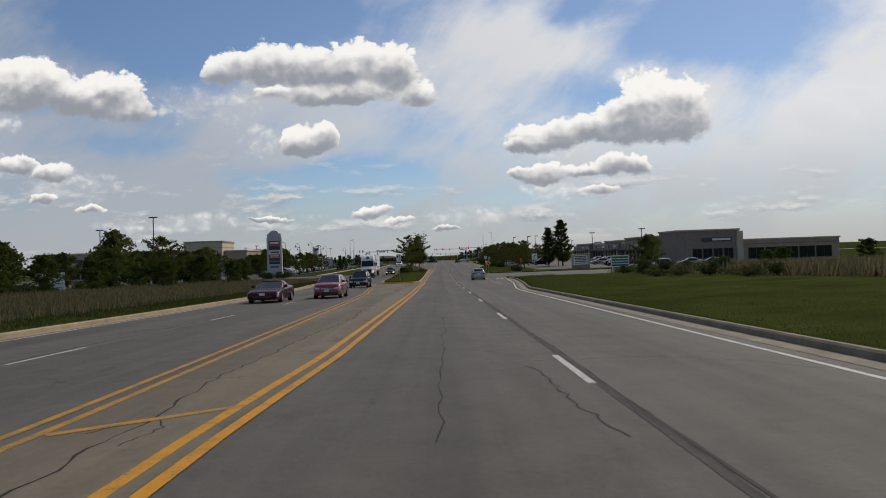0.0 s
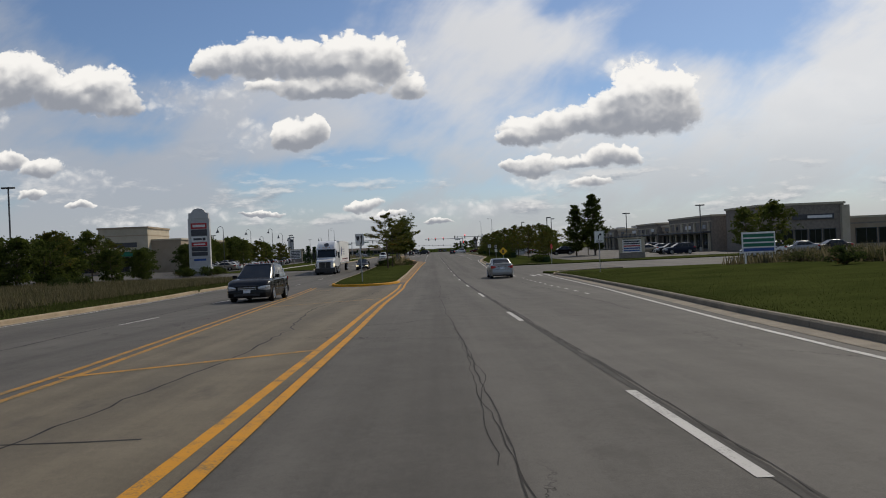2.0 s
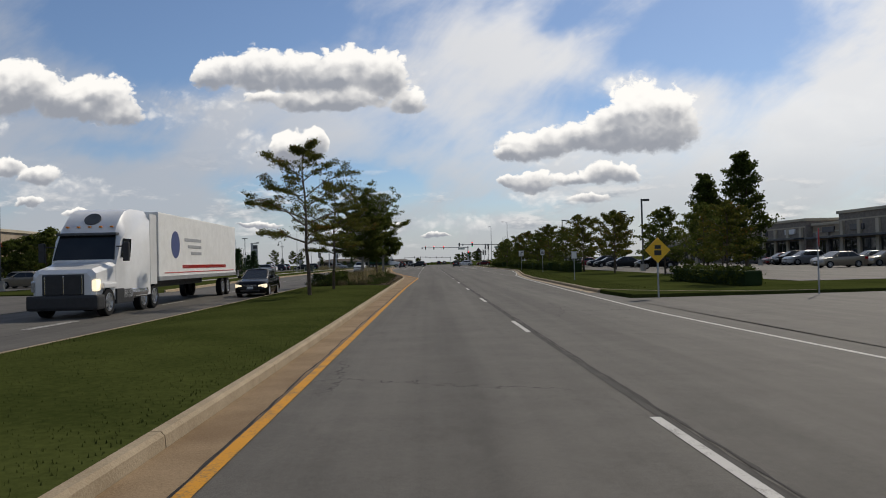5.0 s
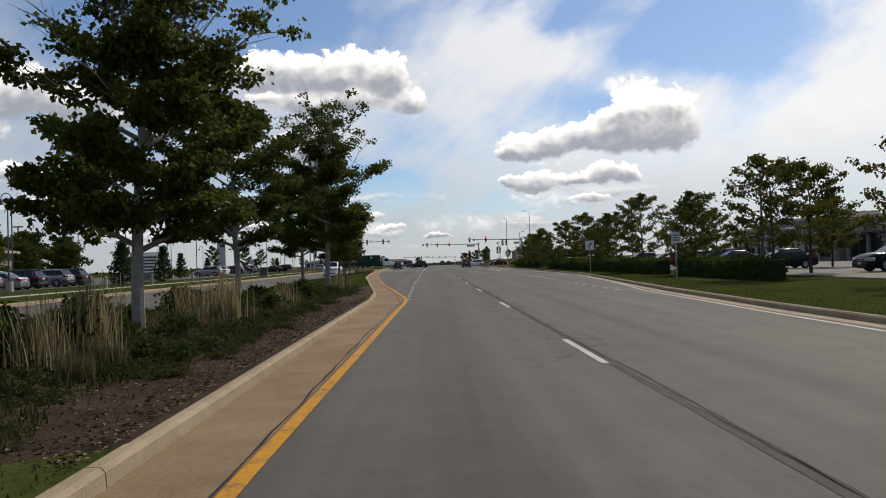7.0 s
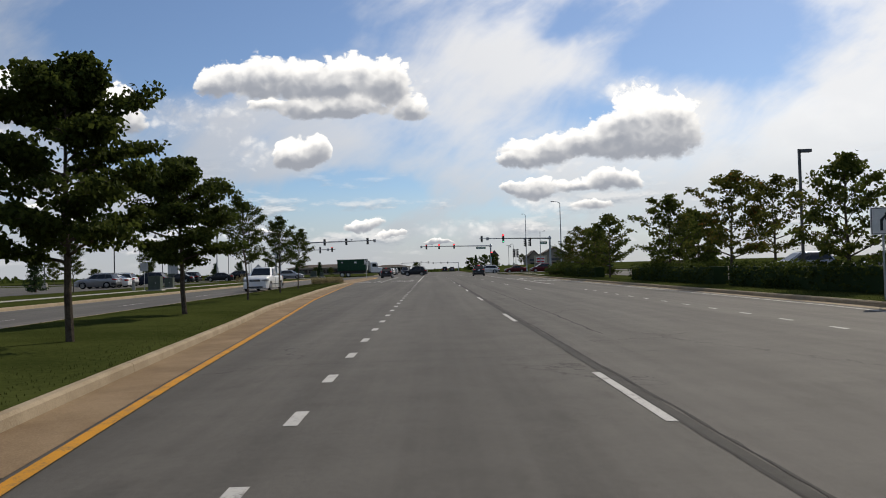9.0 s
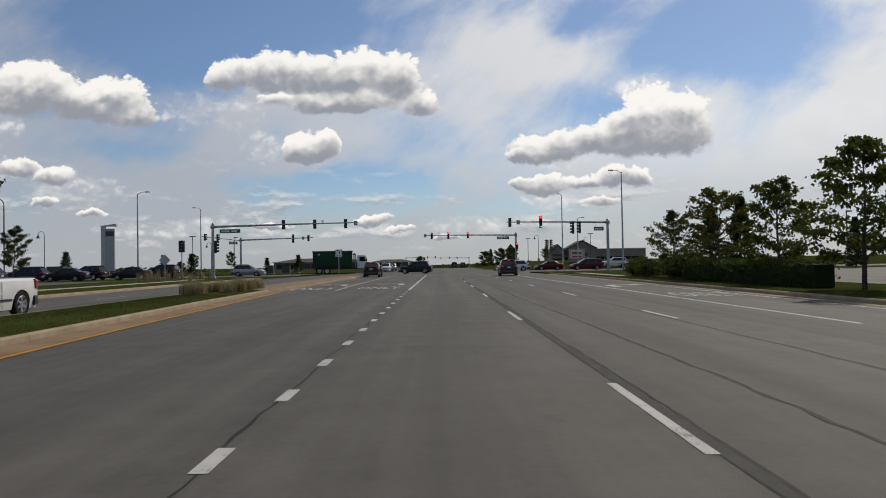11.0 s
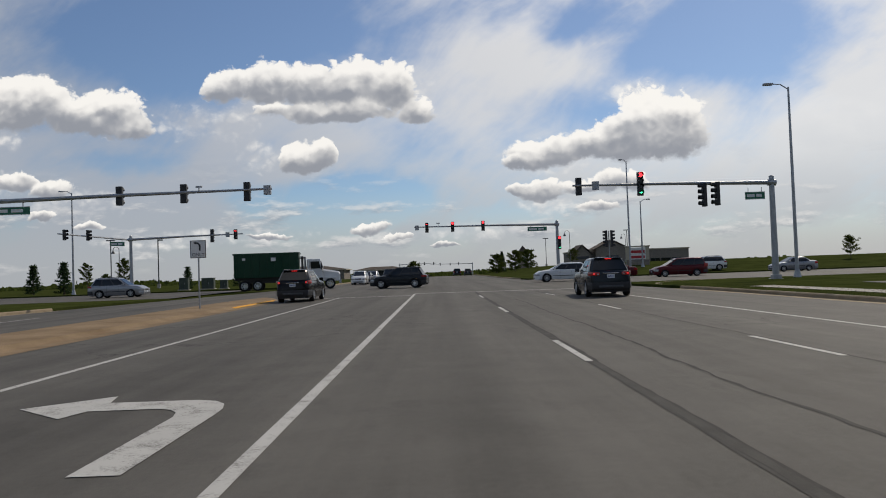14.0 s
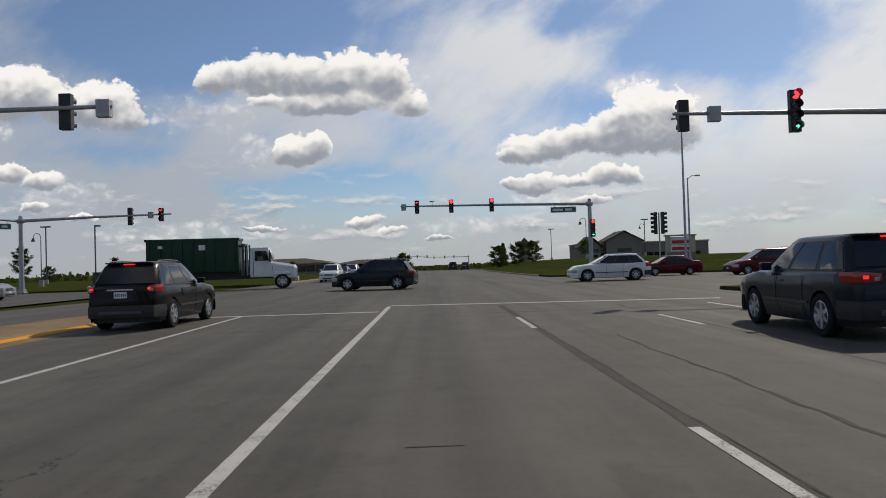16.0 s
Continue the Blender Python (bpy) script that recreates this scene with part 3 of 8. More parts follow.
def build_roads():
    n = 8
    rows = []
    for y in [-300, -120] + list(range(-60, 480, 3)) + [500, 530, 560, 600, 640, 690]:
        a, b = lerp_table(KERB_L, y), lerp_table(KERB_R, y)
        rows.append([(a + (b - a) * i / n, y, road_z(y)) for i in range(n + 1)])
    road = tagged(new("road", sheet("road", rows, ASPHALT)), "worn grey asphalt divided highway", "road", kind="structure")
    for name, rows in (
        ("road_cross_west", [[(x, CROSS[0], -0.004), (x, 331, 0.02), (x, CROSS[1], -0.004)] for x in (-260, -90, -45, -20.4)]),
        ("road_cross_east", [[(x, CROSS[0], -0.004), (x, 331, 0.02), (x, CROSS[1], -0.004)] for x in (9.0, 45, 90, 260)]),
        ("road_side_east", [[(x, SIDE_R[0], lerp_table([(7, 0.06), (60, 0.16)], x)), (x, SIDE_R[1], lerp_table([(7, -0.002), (60, 0.1)], x))] for x in (7.2, 12, 20, 60)]),
        ("road_drive_west", [[(x, DRIVE_L[0], lerp_table([(-45, 0.17), (-17, 0.004)], x)), (x, DRIVE_L[1], lerp_table([(-45, 0.17), (-17, 0.004)], x))] for x in (-45, -30, -17)]),
    ):
        tagged(new(name, sheet(name, rows, ASPHALT)), "worn grey asphalt side street", "road", kind="structure")
    # parking lots
    for name, lo, hi in (("road_lot_west", (-110, 150), (-33, 298)), ("road_lot_east", (19, 140), (70, 300)), ("road_lot_south_west", (-110, 60), (-45, 150))):
        rows = [[(x, y, land_z(x, y) + 0.02) for x in np.linspace(lo[0], hi[0], 8)] for y in np.linspace(lo[1], hi[1], 12)]
        rows = [[(float(a), float(b), float(c)) for a, b, c in r] for r in rows]
        tagged(new(name, sheet(name, rows, ASPHALT)), "grey asphalt parking lot", "parking lot", kind="structure")
    return road


road = build_roads()


def kerb_run(name, table, side, y0, y1, label, mat=KERB, width=0.15, high=0.15, piece=4.6, gutter=0.0, gutter_mat=GUTTER):
    """A kerb in cast lengths with joints; side +1: its face looks to the left."""
    holder = thing(name, Matrix(), label, "kerb", kind="structure")
    y = y0
    while y < y1 - 0.05:
        ye = min(y + piece, y1)
        bm = bmesh.new()
        prev = None
        n = 3
        for i in range(n + 1):
            yy = y + (ye - 0.015 - y) * i / n
            x, z = lerp_table(table, yy), road_z(yy)
            prof = [(0, -0.05), (0.015, high * 0.75), (0.05, high), (width, high), (width, -0.05)]
            ring = [bm.verts.new((x + side * a, yy, z + b)) for a, b in prof]
            if prev:
                for k in range(len(prof) - 1):
                    bm.faces.new((prev[k], prev[k + 1], ring[k + 1], ring[k]))
            else:
                bm.faces.new(ring)
            prev = ring
        bm.faces.new(prev)
        part("kerb_stone", bm, mat, holder)
        y = ye
    if gutter:
        w = gutter
        rows = strip(table, shifted(table, -side * w), y0, y1, 0.006)
        ob = new("gutter", sheet("gutter", rows, gutter_mat))
        ob.parent = holder
    return holder


kerb_run("kerb_east_south", KERB_R, 1, -20, 98, "grey cast concrete kerb beside the grass", mat=KERB_GREY, gutter=0.45, gutter_mat=KERB_GREY)
kerb_run("kerb_east_north", KERB_R, 1, 136, 304, "grey cast concrete kerb beside the grass", gutter=0.4, gutter_mat=KERB)
kerb_run("kerb_east_far", KERB_R, 1, 352, 460, "grey cast concrete kerb beyond the crossing")
kerb_run("kerb_west_south", KERB_L, -1, -10, 122, "tan cast concrete kerb beside the meadow", gutter=0.4, gutter_mat=KERB)
kerb_run("kerb_west_north", KERB_L, -1, 152, 304, "tan cast concrete kerb beside mown grass", gutter=0.4, gutter_mat=KERB)
kerb_run("kerb_west_far", KERB_L, -1, 352, 460, "tan cast concrete kerb beyond the crossing")


def arc_kerb(name, cx, cy, r, a0, a1, label, mat=KERB, high=0.15, n=12):
    """A kerb round a corner: the face looks outwards from the centre by r, the stone lies inside."""
    holder = thing(name, Matrix(), label, "kerb", kind="structure")
    step = (a1 - a0) / n
    for k in range(n):
        bm = bmesh.new()
        prev = None
        for i in range(3):
            a = radians(a0 + step * (k + i / 2 * 0.985))
            prof = [(r, -0.05), (r - 0.015, high * 0.75), (r - 0.05, high), (r - 0.16, high), (r - 0.16, -0.05)]
            ring = [bm.verts.new((cx + q * math.cos(a), cy + q * math.sin(a), road_z(cy) + b)) for q, b in prof]
            if prev:
                for j in range(4):
                    bm.faces.new((prev[j], prev[j + 1], ring[j + 1], ring[j]))
            else:
                bm.faces.new(ring)
            prev = ring
        bm.faces.new(prev)
        part("kerb_stone", bm, mat, holder)
    return holder


def build_median():
    """The raised island: grass, planting bed, wide tan gutter, painted nose."""
    rows = []
    ys = [90.26, 90.5, 91.0, 91.6, 92.4, 93.5, 95] + list(range(98, 262, 3)) + [262]
    for y in ys:
        a, b = lerp_table(MED_L, y) + 0.15, lerp_table(MED_R, y) - 0.15
        if y < 95:
            k = 2.36 * math.sqrt(max(0.0, 1 - ((95.1 - y) / 4.86) ** 2))
            a, b = -5.1 - k, -5.1 + k
        c = (a + b) / 2
        e = min(1.0, (b - a) / 4.6)
        rows.append([(a, y, road_z(y) + 0.145), ((a + c) / 2, y, road_z(y) + 0.145 + 0.055 * e), (c, y, road_z(y) + 0.145 + 0.085 * e), ((b + c) / 2, y, road_z(y) + 0.145 + 0.055 * e), (b, y, road_z(y) + 0.145)])
    tagged(new("ground_median", sheet("ground_median", rows, GRASS)), "mown grass on the raised median", "grass", kind="structure")
    kerb_run("kerb_median_east", MED_R, -1, 95, 262, "tan concrete median kerb with stained gutter")
    tagged(new("pavement_gutter", sheet("pavement_gutter", strip(MED_R, GUTTER_E, 95, 304, 0.006, 1.5), GUTTER)), "brown-stained concrete gutter along the median", "gutter", kind="structure")
    kerb_run("kerb_median_west", MED_L, 1, 95, 262, "tan concrete median kerb", gutter=0.3)
    # painted nose, half an oval
    holder = thing("kerb_median_nose", Matrix(), "yellow-painted rounded concrete kerb nose", "kerb", kind="structure")
    n = 14
    cx, rx, ry = -5.1, 2.5, 5.0

    def at(a, d):
        return (cx + (rx - d) * math.cos(a), 95.1 - (ry - d) * math.sin(a))
    for k in range(n):
        bm = bmesh.new()
        prev = None
        for i in range(3):
            a = math.pi * (k + i / 2 * 0.985) / n
            ring = []
            for d, h in ((0, -0.05), (0.015, 0.12), (0.05, 0.15), (0.17, 0.152), (0.17, -0.05)):
                x, y = at(a, d)
                ring.append(bm.verts.new((x, y, road_z(y) + h)))
            if prev:
                for j in range(4):
                    bm.faces.new((prev[j], prev[j + 1], ring[j + 1], ring[j]))
            else:
                bm.faces.new(ring)
            prev = ring
        bm.faces.new(prev)
        part("kerb_stone", bm, KERB_YELLOW, holder)
    # narrow concrete median by the left-turn lanes
    rows = []
    for y in list(range(262, 306, 4)) + [306, 308, 309.5, 310.3]:
        a, b = lerp_table(MED_L, min(y, 306)), lerp_table(MED_R, min(y, 306))
        k = 1.0 if y <= 306 else math.sqrt(max(0.02, 1 - ((y - 306) / 4.5) ** 2))
        c = (a + b) / 2
        a, b = c + (a - c) * k, c + (b - c) * k
        rows.append([(a, y, 0.0), (a + 0.25, y, 0.1), (c, y, 0.13), (b - 0.25, y, 0.1), (b, y, 0.0)])
    tagged(new("pavement_median", sheet("pavement_median", rows, GUTTER)), "low brown-stained concrete median strip", "median", kind="structure")
    # yellow paint along the low strip's edge
    rows = []
    for y in range(299, 308, 2):
        b = lerp_table(MED_R, y)
        rows.append([(b - 0.14, y, 0.064), (b - 0.01, y, 0.012)])
    tagged(new("kerb_paint", sheet("kerb_paint", rows, KERB_YELLOW)), "worn yellow paint on the median edge", "kerb", kind="structure")
    # far median beyond the crossing
    rows = [[(-4.6 - w, y, road_z(y)), (-4.6 - w + 0.2, y, road_z(y) + 0.14), (-4.6 + w - 0.2, y, road_z(y) + 0.14), (-4.6 + w, y, road_z(y))] for y, w in ((352, 0.4), (355, 1.2), (362, 1.7), (420, 2.0), (520, 2.0))]
    tagged(new("pavement_median_far", sheet("pavement_median_far", rows, GUTTER)), "brown concrete median beyond the crossing", "median", kind="structure")


build_median()
arc_kerb("kerb_corner_north_east", 20.2, 308.0, 7.9, 180, 95, "curved concrete kerb at the corner")
arc_kerb("kerb_side_street_far", 15.4, 139.0, 8.0, 180, 268, "curved concrete kerb at the side street")
arc_kerb("kerb_side_street_near", 16.6, 96.5, 7.5, 180, 92, "curved concrete kerb at the side street")


# ---- road markings ----
marks = thing("road_marking", Matrix(), "painted white and yellow lane lines", "road marking", kind="structure")


def line(name, x0, x1, y0, y1, mat, dz=0.005, step=3.0):
    ob = new(name, sheet(name, strip(x0, x1, y0, y1, dz, step), mat))
    ob.parent = marks
    return ob


def follow(name, table, width, mat, y0=None, y1=None, dz=0.005):
    y0, y1 = y0 if y0 is not None else table[0][0], y1 if y1 is not None else table[-1][0]
    return line(name, shifted(table, -width / 2), shifted(table, width / 2), y0, y1, mat, dz, 1.5)


for k in range(-1, 25):
    line("lane_dash", 1.77, 1.88, 8.9 + 12.19 * k, 11.95 + 12.19 * k, WHITE_PAINT)
for k in range(-1, 10):
    y = 8.9 + 12.19 * k + 4.5
    x = lerp_table([(0, -8.25), (50, -8.3), (85, -11.1), (110, -11.1), (170, -15.0), (300, -16.8)], y)
    line("lane_dash", x - 0.05, x + 0.05, y, y + 3.05, WHITE_PAINT)
for k in range(8, 24):
    y = 8.9 + 12.19 * k + 4.5
    x = lerp_table([(85, -11.1), (110, -11.1), (150, -13.2), (170, -14.6), (300, -16.8)], y)
    if y < 304:
        line("lane_dash", x - 0.05, x + 0.05, y, y + 3.05, WHITE_PAINT)
RIGHT_EDGE = [(-40, 5.3), (44, 5.28), (50, 5.3), (55, 5.65), (66, 6.65), (74, 7.4), (81, 7.9), (90, 8.4), (97, 8.75)]
FAR_EDGE = [(98, 6.3), (107, 6.45), (113, 6.45), (124, 6.25), (140, 6.75), (163, 7.6), (176, 8.4), (180, 9.0), (190, 10.2), (206, 11.4), (262, 11.45)]
follow("edge_line", RIGHT_EDGE, 0.11, WHITE_PAINT, -40, 97)
follow("edge_line", FAR_EDGE, 0.11, WHITE_PAINT, 98, 262)
for k in range(11):
    y = 68.6 + 2.42 * k
    x = lerp_table([(68, 5.65), (76, 5.85), (93, 6.25), (96, 6.25)], y)
    line("turn_dash", x, x + 0.11, y, y + 0.72, WHITE_PAINT)
for k in range(22):
    y = 176.3 + 2.32 * k
    x = lerp_table([(176, 7.5), (186, 7.56), (204, 8.0), (236, 8.3)], y)
    line("turn_dash", x - 0.05, x + 0.06, y, y + 0.62, WHITE_PAINT)
follow("edge_line", [(-40, -11.5), (30, -11.8), (52, -12.4), (61, -13.2), (84, -15.2), (92, -16.0), (122, -16.3)], 0.1, WHITE_PAINT)
Y1 = [(-40, -2.35), (6.5, -2.17), (9, -2.1), (13, -1.95), (26, -1.9), (47, -1.83), (56, -1.86), (68, -1.98), (76, -1.93), (84, -1.93), (89, -2.06), (97, -2.14), (121, -2.1), (143, -1.94)]
follow("yellow_line", Y1, 0.14, YELLOW_PAINT, -40, 143, 0.012)
follow("yellow_line", shifted(Y1, -0.31), 0.14, YELLOW_PAINT, -40, 91.5)
follow("yellow_line", YELLOW_L, 0.14, YELLOW_PAINT, dz=0.012)
Y2 = [(-40, -3.9), (8, -4.1), (27, -4.6), (40, -4.9), (52, -5.35), (73, -6.9), (79, -7.3), (91, -8.2)]
follow("yellow_line", Y2, 0.12, YELLOW_FADED)
follow("yellow_line", shifted(Y2, -0.3), 0.12, YELLOW_FADED)


def slanted(x0, y0, x1, y1, width, mat, name="yellow_bar", dz=0.006):
    d = Vector((x1 - x0, y1 - y0))
    n = Vector((-d.y, d.x)).normalized() * width / 2
    rows = []
    for i in range(7):
        p = Vector((x0, y0)) + d * i / 6
        rows.append([(p.x - n.x, p.y - n.y, road_z(p.y - n.y) + dz), (p.x + n.x, p.y + n.y, road_z(p.y + n.y) + dz)])
    ob = new(name, sheet(name, rows, mat))
    ob.parent = marks


for a in ((-4.0, 6.9, -2.45, 8.1), (-4.9, 29.6, -2.3, 31.4), (-6.6, 68.9, -2.4, 71.85), (-5.5, 51.4, -2.2, 53.5), (-7.3, 85.0, -4.2, 87.2)):
    slanted(*a, 0.17, YELLOW_FADED)
# dotted and solid turn-lane lines
y = 174.03
while y < 261:
    x = lerp_table([(174, -1.48), (185, -1.56), (194, -1.68), (262, -1.76)], y)
    line("turn_dash", x - 0.07, x + 0.07, y, y + 0.68, WHITE_PAINT)
    y += 2.574
line("turn_line", -1.81, -1.67, 262, 311.0, WHITE_PAINT)
follow("turn_line", [(263, -5.8), (270, -5.93), (276, -5.98), (308.2, -5.97)], 0.13, WHITE_PAINT)
follow("turn_line", [(238, 8.5), (259, 8.45), (280, 8.05), (308, 7.9)], 0.12, WHITE_PAINT)
for k in range(-1, 6):
    y = 240.1 + 12.19 * k
    x = lerp_table([(228, 5.48), (242, 5.44), (254, 5.34), (278, 5.22), (305, 5.2)], y)
    line("lane_dash", x - 0.055, x + 0.055, y, y + 3.0, WHITE_PAINT)
slanted(-1.7, 311.4, 9.1, 310.0, 0.35, WHITE_PAINT, "stop_line")
slanted(-9.0, 308.3, -1.9, 308.3, 0.3, WHITE_PAINT, "stop_line")


def road_word(words, x, y, wide, long):
    """A word painted on the road, drawn out along it."""
    cu = bpy.data.curves.new("road_word", "FONT")
    cu.body, cu.size, cu.align_x, cu.resolution_u = words, 1.0, "CENTER", 2
    ob = bpy.data.objects.new("road_word", cu)
    me = bpy.data.meshes.new_from_object(ob)
    bpy.data.objects.remove(ob)
    xs = [v.co.x for v in me.vertices]
    ysv = [v.co.y for v in me.vertices]
    for v in me.vertices:
        v.co = (x + (v.co.x - (min(xs) + max(xs)) / 2) / (max(xs) - min(xs)) * wide, y + (v.co.y - min(ysv)) / (max(ysv) - min(ysv)) * long, 0.007)
    me.materials.clear()
    me.materials.append(WHITE_PAINT)
    o = new("road_word", me)
    o.parent = marks


def turn_arrow(x, y, flip=1, z=0.007):
    """A left-turn arrow."""
    # stem, rounded bend, shaft and head
    bend = [(a, 1.55 + b) for a, b in ((0.82, 0.0), (0.81, 0.22), (0.76, 0.42), (0.66, 0.56), (0.5, 0.64))]
    inner = [(0.3, 0.3), (0.42, 0.24), (0.5, 0.12), (0.54, -0.05)]
    pts = [(0.55, 0), (0.82, 0)] + bend + [(-0.2, 2.2), (-0.28, 2.52), (-0.83, 2.05), (-0.3, 1.58), (-0.22, 1.85)] + [(a, 1.55 + b) for a, b in inner]
    bm = bmesh.new()
    vs = [bm.verts.new((x + flip * a * 1.42, y + b * 1.4, z + road_z(y))) for a, b in pts]
    bm.faces.new(vs)
    ob = new("turn_arrow", finish(bm, "turn_arrow", WHITE_PAINT))
    ob.parent = marks


for cx in (-3.7, -7.6):
    road_word("ONLY", cx, 264.8, 2.5, 3.4)
    turn_arrow(cx, 271.9)
road_word("ONLY", 10.2, 250.0, 2.3, 3.2)
turn_arrow(10.2, 261, -1)
for i in range(6):
    line("cross_bar", 7.6 + i * 0.62, 7.85 + i * 0.62, 97.2 + i * 0.4, 100.0 + i * 0.4, WHITE_PAINT)


# the painted centre strip is older, browner paving
CENTRE_W = [(-40, -4.0), (8, -4.15), (27, -4.65), (40, -4.95), (52, -5.4), (73, -6.9), (79, -7.3), (89.9, -8.1)]
tagged(new("road_centre", sheet("road_centre", strip(CENTRE_W, shifted(Y1, -0.1), -40, 89.9, 0.0022), OLD_ASPHALT)), "brownish worn asphalt of the painted centre strip", "road", kind="structure")


# ---- sealed seams and cracks ----
def crack(name, pts, w0, mat, wander=0.06, seed=1, dz=0.0035, step=0.45, fray=0.5):
    """A wandering band on the road along a line of points."""
    rnd = random.Random(seed)
    out = []
    off = 0.0
    for (x0, y0), (x1, y1) in zip(pts, pts[1:]):
        d = math.hypot(x1 - x0, y1 - y0)
        n = max(2, int(d / step))
        nx, ny = -(y1 - y0) / d, (x1 - x0) / d
        for i in range(n):
            off = off * 0.75 + rnd.uniform(-1, 1) * wander
            t = i / n
            w = w0 * rnd.uniform(1 - 1.1 * fray, 1 + 0.8 * fray) / 2
            x, y = x0 + (x1 - x0) * t + nx * off, y0 + (y1 - y0) * t + ny * off
            out.append([(x - nx * w, y - ny * w, road_z(y - ny * w) + dz), (x + nx * w, y + ny * w, road_z(y + ny * w) + dz)])
    ob = new(name, sheet(name, out, mat))
    ob.parent = seams


seams = thing("road_seam", Matrix(), "dark tar-sealed seams and open cracks in the asphalt", "road crack", kind="structure")
crack("seam", [(1.90, -20), (1.91, 169)], 0.10, SEAL, 0.004, 3, fray=0.12)
crack("seam", [(1.93, 168), (1.95, 178), (1.93, 240), (1.86, 273), (1.86, 310)], 0.145, SEAL, 0.006, 4, fray=0.1)
crack("crack", [(1.98, -20), (2.0, 168), (2.06, 178), (2.01, 240), (1.94, 273), (1.94, 310)], 0.036, TAR, 0.012, 5, 0.0042, 0.3, 0.75)
crack("crack", [(1.93, -20), (1.94, 40), (1.96, 120), (1.95, 168)], 0.022, TAR, 0.014, 51, 0.0042, 0.3, 0.8)
crack("crack", [(2.12, 166), (2.08, 175), (2.0, 186)], 0.03, TAR, 0.05, 6, 0.0044)
crack("crack", [(1.86, 168), (1.9, 180), (1.86, 240), (1.8, 290)], 0.014, TAR, 0.012, 52, 0.0044)
crack("crack", [(-8.45, -10), (-8.5, 50), (-11.2, 85), (-11.2, 124)], 0.05, TAR, 0.03, 7)
crack("crack", [(0.34, 44), (0.34, 51), (0.2, 60), (0.1, 70), (0.25, 86)], 0.016, TAR, 0.022, 8, step=0.3)
crack("crack", [(0.42, 45), (0.24, 49), (0.3, 56)], 0.011, TAR, 0.03, 56, step=0.3)
crack("crack", [(0.2, 46), (0.42, 50), (0.16, 58)], 0.011, TAR, 0.03, 57, step=0.3)
crack("crack", [(-0.15, 6), (0.0, 24)], 0.02, TAR, 0.05, 9)
crack("crack", [(1.55, 6.0), (1.46, 7.2), (1.34, 9.4), (1.2, 11)], 0.026, TAR, 0.07, 10, step=0.2)
crack("crack", [(-3.2, 4), (-3.28, 8.3), (-3.4, 11), (-3.42, 16.2), (-3.06, 23.6), (-3.3, 34)], 0.03, TAR, 0.06, 11, step=0.25)
crack("crack", [(-3.6, 6.9), (-3.2, 7.5), (-2.9, 7.1), (-3.1, 6.2)], 0.022, TAR, 0.06, 53, step=0.12)
crack("crack", [(-5.0, 36), (-3.8, 43), (-3.6, 58), (-4.4, 66), (-3.4, 74), (-3.2, 82)], 0.035, TAR, 0.1, 12)
crack("crack", [(-8.5, 72.2), (-4.3, 72.55), (-1.9, 72.4)], 0.04, TAR, 0.03, 13)
crack("crack", [(-5.2, 47.3), (-2.2, 47.25)], 0.04, TAR, 0.03, 54)
crack("crack", [(-8.0, 88.7), (-2.3, 88.9)], 0.05, TAR, 0.05, 55)
crack("crack", [(-1.9, 72.4), (4.4, 72.5)], 0.012, TAR, 0.03, 14)
crack("crack", [(3.18, 200), (3.18, 238), (3.0, 248), (3.0, 272), (3.08, 300)], 0.05, TAR, 0.035, 15, step=0.3)
crack("crack", [(-1.78, 226), (-1.75, 262)], 0.03, TAR, 0.04, 16)
crack("crack", [(5.28, 225), (5.3, 309)], 0.05, SEAL, 0.03, 17)
crack("crack", [(-2.12, 86), (-2.2, 95), (-2.24, 121), (-2.1, 140), (-1.9, 158), (-1.68, 172), (-2.35, 181), (-3.5, 191)], 0.03, TAR, 0.02, 18, 0.0085)
crack("crack", [(1.2, 306.4), (9.5, 307.2)], 0.1, SEAL, 0.05, 19)
crack("crack", [(-9, 196), (4, 197)], 0.012, TAR, 0.03, 20)
crack("crack", [(5.0, 60), (5.4, 98)], 0.03, TAR, 0.05, 23)
for i, (x, y) in enumerate(((-0.1, 76), (-2.6, 14), (-2.0, 62), (0.2, 100), (-0.6, 283), (-0.2, 292), (1.3, 283), (-2.6, 96), (0.4, 213), (-3.5, 290))):
    crack("crack", [(x - 0.3, y), (x + 0.3, y + 0.02)], 0.03, TAR, 0.01, 40 + i, step=0.15)

